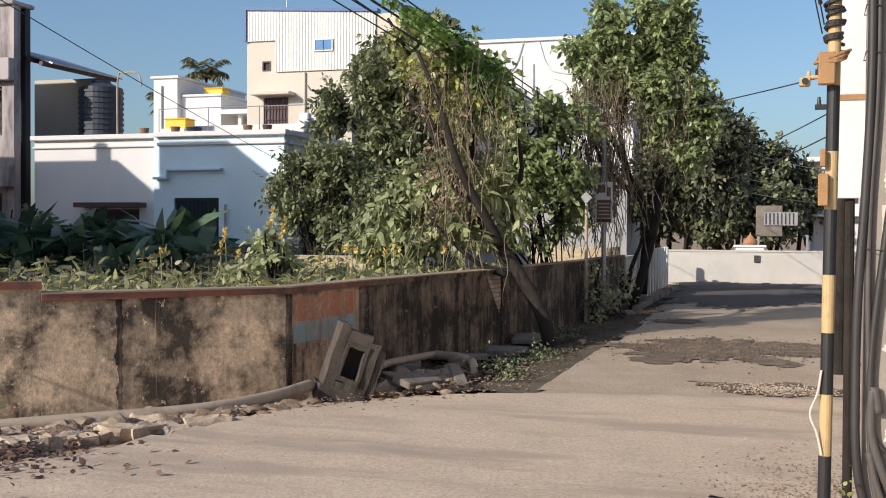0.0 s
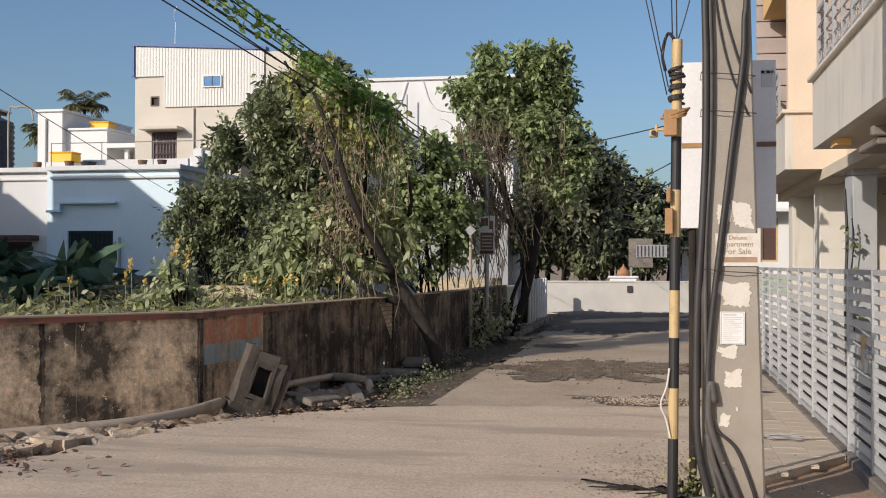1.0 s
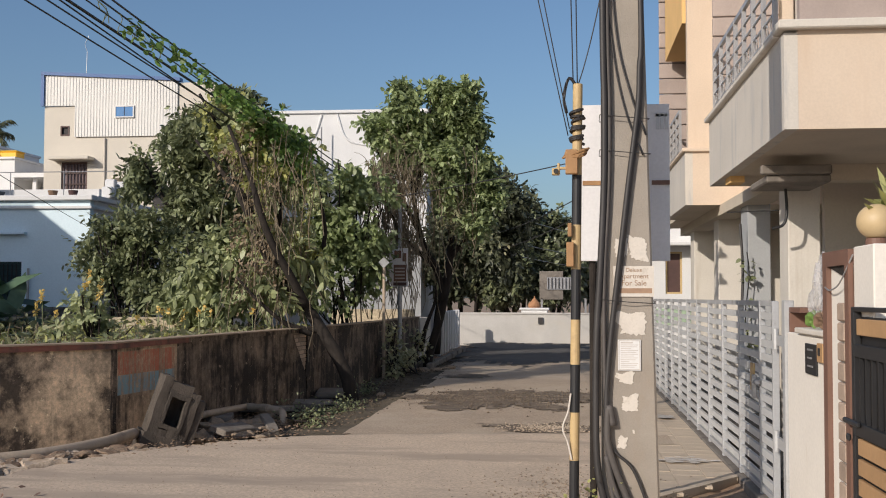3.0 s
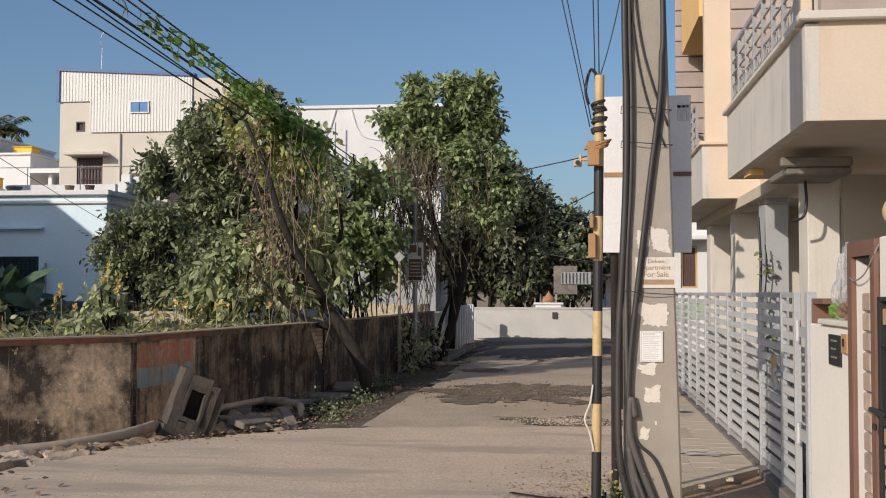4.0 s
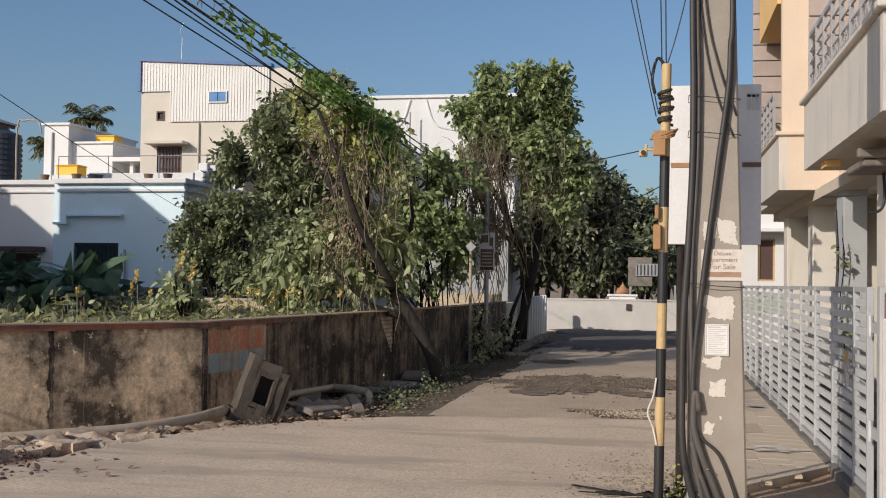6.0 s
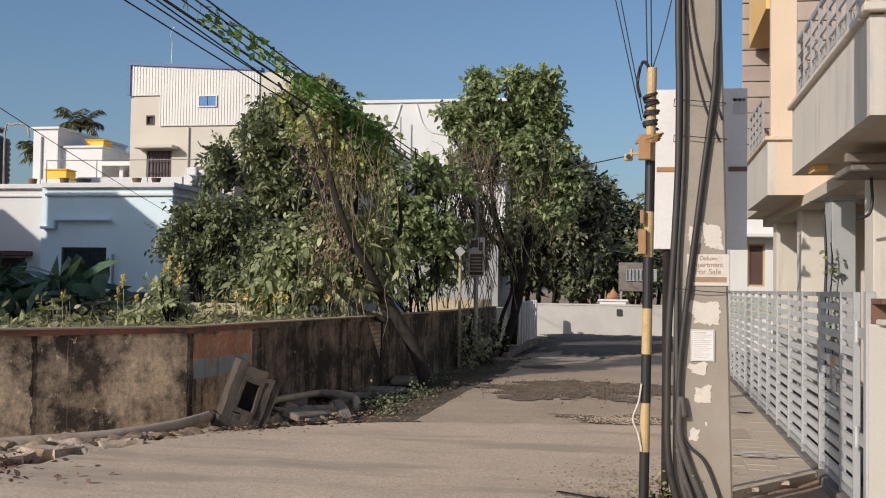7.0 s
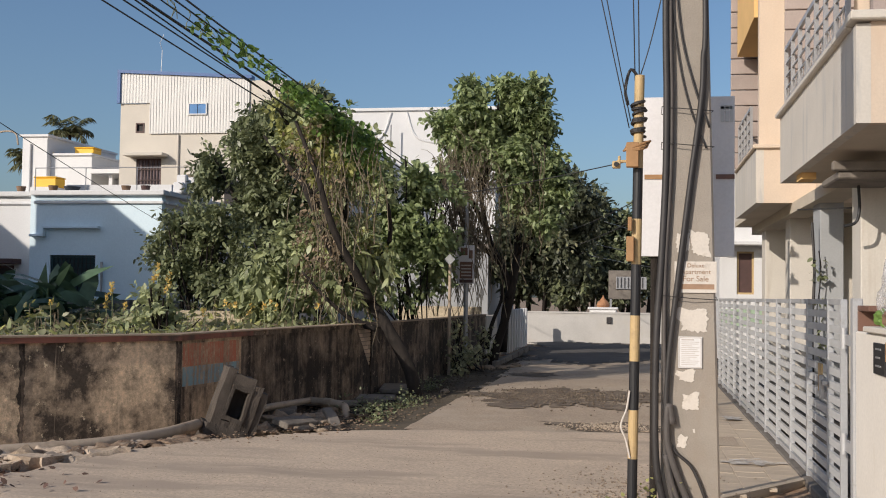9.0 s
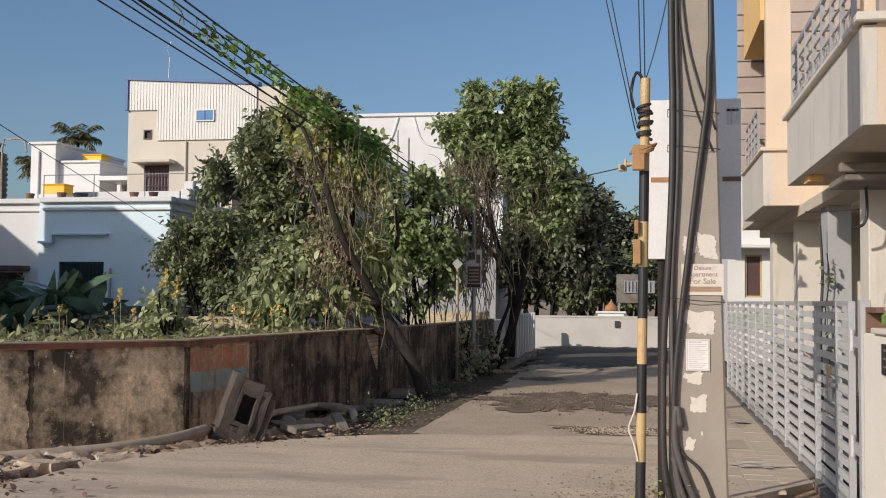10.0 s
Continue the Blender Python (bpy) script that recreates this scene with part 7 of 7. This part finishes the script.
part("stem", strand_mesh("stem", [[(2.58 + 0.03 * math.sin(k), 16.45, 2.3 - 0.19 * k) for k in range(9)]], 0.009, M_BARK), None, hc)
base = np.stack([2.58 + g4.normal(size=46) * 0.05, 16.43 + g4.normal(size=46) * 0.03, g4.uniform(0.9, 2.3, 46)], 1)
v, t = leaf_cloud(base, g4.normal(size=(46, 3)), 0.11, 0.06, seed=6)
part("leafage", fast_mesh("leafage", v, t, L_DARK), None, hc)
# creeper over the overhead cables
cbl = thing("cable_creeper", (-5.5, 17, 4.8), "green creeper climbing along the overhead cables", "creeper")
base, aim = [], []
g3 = random.Random(17)
for (p, q, d) in CABLES[5:7]:
    pts = sag(p, q, d, 60)
    for i, pt in enumerate(pts):
        if 20 <= i <= 40:
            k = 20 if i > 27 else 8
            for _ in range(k):
                base.append((pt.x + g3.gauss(0, 0.05), pt.y + g3.gauss(0, 0.12), pt.z - abs(g3.gauss(0, 0.10)))); aim.append((g3.gauss(0, 1), g3.gauss(0, 0.6), -0.6 + g3.gauss(0, 0.5)))
v, t = leaf_cloud(np.array(base), np.array(aim), 0.13, 0.085, seed=18)
part("leafage", fast_mesh("leafage", v, t, L_CLIMB), None, cbl)
lines = []
for k in range(26):
    pt = sag(*CABLES[5], 60)[g3.randint(18, 38)]
    lines.append([(pt.x + 0.05 * math.sin(s + k), pt.y + 0.03 * s, pt.z - g3.uniform(0.03, 0.05) * s) for s in range(6)])
part("stalk_tangle", strand_mesh("stalk_tangle", lines, 0.006, L_VINE), None, cbl)

# ---- pipes, drain chamber, rubble ----
pp = thing("drain_pipe_long", (-6, 12.5, 0), "long dusty grey drain pipe lying along the wall's foot", "pipe")
bm = bmesh.new(); tube(bm, smooth_line([(-8.6, 7.9, 0.03), (-7.2, 9.3, 0.03), (-6.05, 10.5, 0.03), (-5.36, 11.3, 0.03), (-5.06, 12.1, 0.04), (-5.0, 12.7, 0.05), (-5.0, 13.0, 0.05)], 6), 0.066, 14); part("barrel", bm, M_PVC, pp, smooth=True)
bm = bmesh.new(); cyl(bm, (-7.24, 9.26, 0.03), (-7.14, 9.36, 0.03), 0.072, n=16); part("collar", bm, M_PVC, pp)
p2 = thing("drain_pipe_bent", (-4.2, 15.8, 0), "bent pale drain pipe with an elbow beside the wall", "pipe")
bm = bmesh.new(); tube(bm, smooth_line([(-4.98, 14.9, 0.0), (-5.0, 15.6, 0.0), (-4.74, 16.7, 0.0)], 5), 0.05, 12); part("barrel", bm, M_PVC, p2, smooth=True)
bm = bmesh.new(); tube(bm, smooth_line([(-4.74, 16.7, 0.0), (-4.4, 16.5, 0.0), (-4.12, 16.25, -0.01), (-4.02, 16.1, -0.07), (-3.99, 16.05, -0.3)], 6), 0.055, 12); part("elbow", bm, M_PVC, p2, smooth=True)
bm = bmesh.new(); cyl(bm, (-4.45, 16.53, 0.0), (-4.33, 16.44, 0.0), 0.066, n=14); part("collar", bm, M_PVC, p2)

# tilted concrete chamber: a thick frame round a square hole on a battered base
ch = thing("drain_chamber", (-4.75, 13.3, 0), "tilted broken concrete drain chamber with a square hole", "drain chamber")
CM = Matrix.Translation((-4.86, 13.1, -0.42)) @ Matrix.Rotation(radians(17), 4, "Y") @ Matrix.Rotation(radians(-8), 4, "X") @ Matrix.Rotation(radians(33), 4, "Z") @ Matrix.Diagonal((0.86, 0.8, 1.28, 1))
def chunky(pairs, seed):
    b = bmesh.new()
    for a, c in pairs:
        box(b, a, c)
    bmesh.ops.subdivide_edges(b, edges=b.edges[:], cuts=3, use_grid_fill=True)
    for v in b.verts:
        v.co += Vector((noise.noise(v.co * 7 + Vector((seed, 0, 0))), noise.noise(v.co * 7 + Vector((0, seed, 0))), noise.noise(v.co * 7 + Vector((0, 0, seed))))) * 0.018
    bmesh.ops.transform(b, matrix=CM, verts=b.verts[:])
    return b
part("base_block", chunky([((-0.30, -0.18, -0.12), (0.30, 0.25, 0.36))], 1.0), M_CONCD, ch)
fr = part("frame", chunky([((-0.26, -0.17, 0.36), (-0.13, 0.2, 0.90)), ((0.17, -0.17, 0.36), (0.30, 0.2, 0.80)), ((-0.13, -0.17, 0.76), (0.17, 0.2, 0.86)), ((-0.13, -0.17, 0.36), (0.17, 0.2, 0.42))], 2.0), M_CONCD, ch, "broken square frame")
part("inner_frame", chunky([((-0.13, -0.19, 0.42), (-0.09, -0.12, 0.76)), ((0.13, -0.19, 0.42), (0.17, -0.12, 0.76)), ((-0.13, -0.19, 0.72), (0.17, -0.12, 0.76)), ((-0.13, -0.19, 0.42), (0.17, -0.12, 0.46))], 3.0), M_CONCD, ch)
part("back_plate", chunky([((-0.13, 0.12, 0.42), (0.17, 0.17, 0.76))], 4.0), M_CONCD, ch)
part("side_slab", chunky([((0.31, -0.14, 0.30), (0.41, 0.22, 0.76))], 5.0), M_CONCD, ch)


def stone_mesh(seed, flat=0.6, sub=2):
    b = bmesh.new(); bmesh.ops.create_icosphere(b, subdivisions=sub, radius=0.5)
    for v in b.verts:
        n = v.co.normalized()
        k = 1 + 0.45 * noise.noise(n * 1.3 + Vector((seed * 3.1, seed, 0))) + 0.2 * noise.noise(n * 3.5 + Vector((seed, 0, seed)))
        v.co = Vector((n.x * k, n.y * k, n.z * k * flat)) * 0.5
    return b


stones = [mesh_of("stone", stone_mesh(s, 0.5 + 0.12 * (s % 3)), M_STONE) for s in range(6)]
clods = [mesh_of("stone", stone_mesh(s + 40, 0.34, 2), M_CLOD) for s in range(5)]
reds = [mesh_of("brick_bit", stone_mesh(s + 20, 0.5, 1), M_RUST) for s in range(4)]
g = random.Random(33)


def put_stone(me, x, y, s, label, cat, group, name):
    o = tagged(new(name, me), label, cat, group)
    o.matrix_basis = Matrix.Translation((x, y, level(x, y) + s * 0.03)) @ Euler((g.uniform(-0.3, 0.3), g.uniform(-0.3, 0.3), g.uniform(0, 6.28))).to_matrix().to_4x4() @ Matrix.Diagonal((s, s * g.uniform(0.55, 1.0), s * g.uniform(0.5, 0.9), 1))


# lumpy bank of broken earth and road crust before the pipe
bm = bmesh.new()
rows_b = []
for i in range(150):
    t = i / 149
    x0, y0 = -7.75 + 2.95 * t, 8.45 + 3.85 * t
    wide = 0.85 - 0.55 * t
    row = []
    for j in range(30):
        u = j / 29
        x, y = x0 + 0.79 * wide * (u + 0.12), y0 - 0.61 * wide * (u + 0.12)
        p = Vector((x, y, 0))
        lump = max(0, noise.noise(p * 4.5)) * 0.10 + abs(noise.noise(p * 11)) * 0.055 + noise.noise(p * 26) * 0.018
        rim = min(1, 5 * u, 3.2 * (1 - u), 12 * t, 9 * (1 - t))
        row.append(bm.verts.new((x, y, level(x, y) - 0.03 + rim * (0.032 + 0.95 * lump))))
    rows_b.append(row)
for a, b_ in zip(rows_b, rows_b[1:]):
    for j in range(29):
        bm.faces.new((a[j], a[j + 1], b_[j + 1], b_[j]))
bmesh.ops.recalc_face_normals(bm, faces=bm.faces[:])
solo("earth_bank", bm, M_CRUST, "lumpy bank of broken pale earth along the road's edge", "earth", kind="stuff", smooth=True)
for k in range(170):
    t = g.random()
    x, y = -7.6 + 2.75 * t, 8.65 + 3.6 * t
    out = 0.12 + g.uniform(0, 0.8) * (1 - 0.6 * t)
    x, y = x + 0.79 * out + g.gauss(0, 0.06), y - 0.61 * out + g.gauss(0, 0.06)
    put_stone(g.choice(clods if k % 5 else stones), x, y, g.uniform(0.07, 0.20) if k % 6 else 0.3, "earth-coloured broken lump on the road's dusty edge", "stone", "rubble by the pipe", "rubble_stone")
for k in range(40):
    x, y = -4.35 + g.gauss(0, 0.28), 15.0 + g.gauss(0, 0.6)
    put_stone(g.choice(stones), x, y, g.uniform(0.10, 0.32), "grey rubble lump beside the drain chamber", "stone", "rubble by the chamber", "rubble_stone")
for k in range(22):
    x, y = -3.7 + g.gauss(0, 0.25), 17.6 + g.gauss(0, 1.2)
    put_stone(g.choice(stones), x, y, g.uniform(0.08, 0.22), "small grey stone in the shaded verge", "stone", "verge stones", "rubble_stone")
# flat broken slabs
for x, y, sx, sy, rz, tx in ((-4.05, 18.1, 0.6, 0.5, 8, 3), (-4.55, 17.2, 0.8, 0.6, 14, -4), (-4.3, 14.6, 0.55, 0.3, 60, 12), (-3.95, 15.1, 0.14, 0.6, 30, 18), (-5.0, 16.0, 0.5, 0.5, 10, 3), (-4.15, 20.1, 0.55, 0.9, 8, 2)):
    b = boxes(((-sx / 2, -sy / 2, -0.04), (sx / 2, sy / 2, 0.04)), bevel=0.012)
    bmesh.ops.subdivide_edges(b, edges=b.edges[:], cuts=2, use_grid_fill=True)
    for v in b.verts:
        v.co += Vector((noise.noise(v.co * 6 + Vector((x, y, 0))), noise.noise(v.co * 6 + Vector((y, x, 0))), 0)) * 0.03
    bmesh.ops.transform(b, matrix=Matrix.Translation((x, y, level(x, y) + 0.06)) @ Matrix.Rotation(radians(rz), 4, "Z") @ Matrix.Rotation(radians(tx), 4, "X"), verts=b.verts[:])
    solo("paving_slab", b, M_CONC, "broken flat concrete slab lying by the wall", "slab", "broken slabs")


def scatter(name, n, place, sizes, material, label, seed, flat=0.5):
    """Loose bits as one heap of many small faceted pieces."""
    q = np.random.default_rng(seed)
    oct_v = np.array([(1, 0, 0), (-1, 0, 0), (0, 1, 0), (0, -1, 0), (0, 0, 1), (0, 0, -1)], float)
    oct_t = np.array([(0, 2, 4), (2, 1, 4), (1, 3, 4), (3, 0, 4), (2, 0, 5), (1, 2, 5), (3, 1, 5), (0, 3, 5)])
    xy = np.array([place(q) for _ in range(n)])
    z = np.array([level(x, y) for x, y in xy])
    s = q.uniform(*sizes, n)
    rot = q.uniform(0, 6.28, n)
    sh = oct_v[None] * (q.uniform(0.5, 1.2, (n, 6, 1))) * s[:, None, None]
    sh[:, :, 2] *= flat
    c, d = np.cos(rot)[:, None], np.sin(rot)[:, None]
    v = np.stack([sh[:, :, 0] * c - sh[:, :, 1] * d + xy[:, :1], sh[:, :, 0] * d + sh[:, :, 1] * c + xy[:, 1:], sh[:, :, 2] + (z + s * 0.2 + 0.015)[:, None]], 2).reshape(-1, 3)
    t = (oct_t[None] + 6 * np.arange(n)[:, None, None]).reshape(-1, 3)
    ob = new(name, fast_mesh(name, v, t, material))
    return tagged(ob, label, "gravel", kind="stuff")


def along_edge(q):
    t = q.random()
    return (-7.0 + 2.4 * t + q.normal() * 0.18, 8.0 + 4.6 * t + q.normal() * 0.2)


q = np.random.default_rng(1)
n = 3600
base = np.stack([-6.7 + q.normal(size=n) * 0.65, 8.95 + q.normal(size=n) * 0.42, np.zeros(n)], 1)
base[:, 2] = [level(x, y) + 0.02 + 0.03 * r for x, y, r in zip(base[:, 0], base[:, 1], q.random(n))]
aim = q.normal(size=(n, 3)); aim[:, 2] *= 0.22
v, t = leaf_cloud(base, aim, 0.065, 0.038, curl=0.5, seed=2)
tagged(new("leaf_litter", fast_mesh("leaf_litter", v, t, L_LITTER)), "dry reddish-brown leaves strewn by the wall", "leaf litter", kind="stuff")
g = random.Random(71)
for k in range(26):
    t = k / 25
    x, y = -6.6 + 1.55 * t + g.gauss(0, 0.07), 8.2 + 2.75 * t + g.gauss(0, 0.10)
    sx, sy, h = g.uniform(0.14, 0.40), g.uniform(0.10, 0.22), g.uniform(0.015, 0.06)
    b = boxes(((-sx / 2, -sy / 2, -0.06), (sx / 2, sy / 2, h)))
    bmesh.ops.subdivide_edges(b, edges=b.edges[:], cuts=3, use_grid_fill=True)
    for v in b.verts:
        o = Vector((noise.noise(v.co * 5 + Vector((k, 0, 0))), noise.noise(v.co * 5 + Vector((0, k, 0))), noise.noise(v.co * 7 + Vector((0, 0, k)))))
        v.co += Vector((o.x * 0.10, o.y * 0.07, o.z * 0.045))
    bmesh.ops.transform(b, matrix=Matrix.Translation((x, y, level(x, y))) @ Matrix.Rotation(0.95 + g.gauss(0, 0.35), 4, "Z") @ Matrix.Rotation(g.gauss(0, 0.12), 4, "X"), verts=b.verts[:])
    solo("concrete_chunk", b, M_CRUST, "pale broken chunk of the road's concrete crust", "rubble", "broken road edge")
scatter("loose_gravel", 1500, along_edge, (0.005, 0.024), M_CLOD, "loose gravel along the dusty road edge", 2, 0.35)
scatter("loose_gravel", 1500, lambda q: (-4.1 + q.normal() * 0.45, 15.6 + q.normal() * 1.3), (0.008, 0.035), M_CLOD, "loose rubble on the verge", 3, 0.35)
scatter("road_gravel", 1400, lambda q: (-1.15 + q.normal() * 0.8, 19.4 + q.normal() * 0.8), (0.008, 0.03), M_PATCH, "gravel in the broken street", 4)
scatter("road_gravel", 900, lambda q: (-0.2 + q.normal() * 0.35, 15.2 + q.normal() * 0.25), (0.006, 0.022), M_TRACK, "gravel in a pothole", 5)
scatter("road_gravel", 1800, lambda q: (q.uniform(-5, 0.7), q.uniform(7.0, 13.2)), (0.003, 0.009), M_GRIT, "fine grit on the crossing road", 6)
scatter("road_gravel", 900, lambda q: (0.1 + q.normal() * 0.4, 9.9 + q.normal() * 0.6), (0.006, 0.018), M_GRIT, "gravel beside the striped pole", 7)
scatter("verge_litter", 1200, lambda q: (-3.35 + q.normal() * 0.3, q.uniform(15, 31)), (0.01, 0.04), M_SOIL, "dark leaf litter along the shaded verge", 8, 0.3)
# stone ring round the second tree
for k in range(7):
    a = 0.5 * k - 2.6
    put_stone(stones[k % 6], -3.3 + 0.55 * math.cos(a), 27.3 + 0.7 * math.sin(a), 0.3, "rough kerb stone round a street tree", "stone", "tree ring stones", "kerb_stone")

# what nobody could count
for ob in scene.objects:
    if ob.name.split(".")[0] in ("stalk_tangle", "vine_tangle", "leafage", "bright_leafage", "dusty_leafage", "dry_leafage", "broad_leafage", "bloom", "frond_crown", "frond_ribs", "trunk_stand", "foliage", "foliage_lit", "dry_creeper", "creeper", "creeper_crown"):
        ob["kind"] = "stuff"
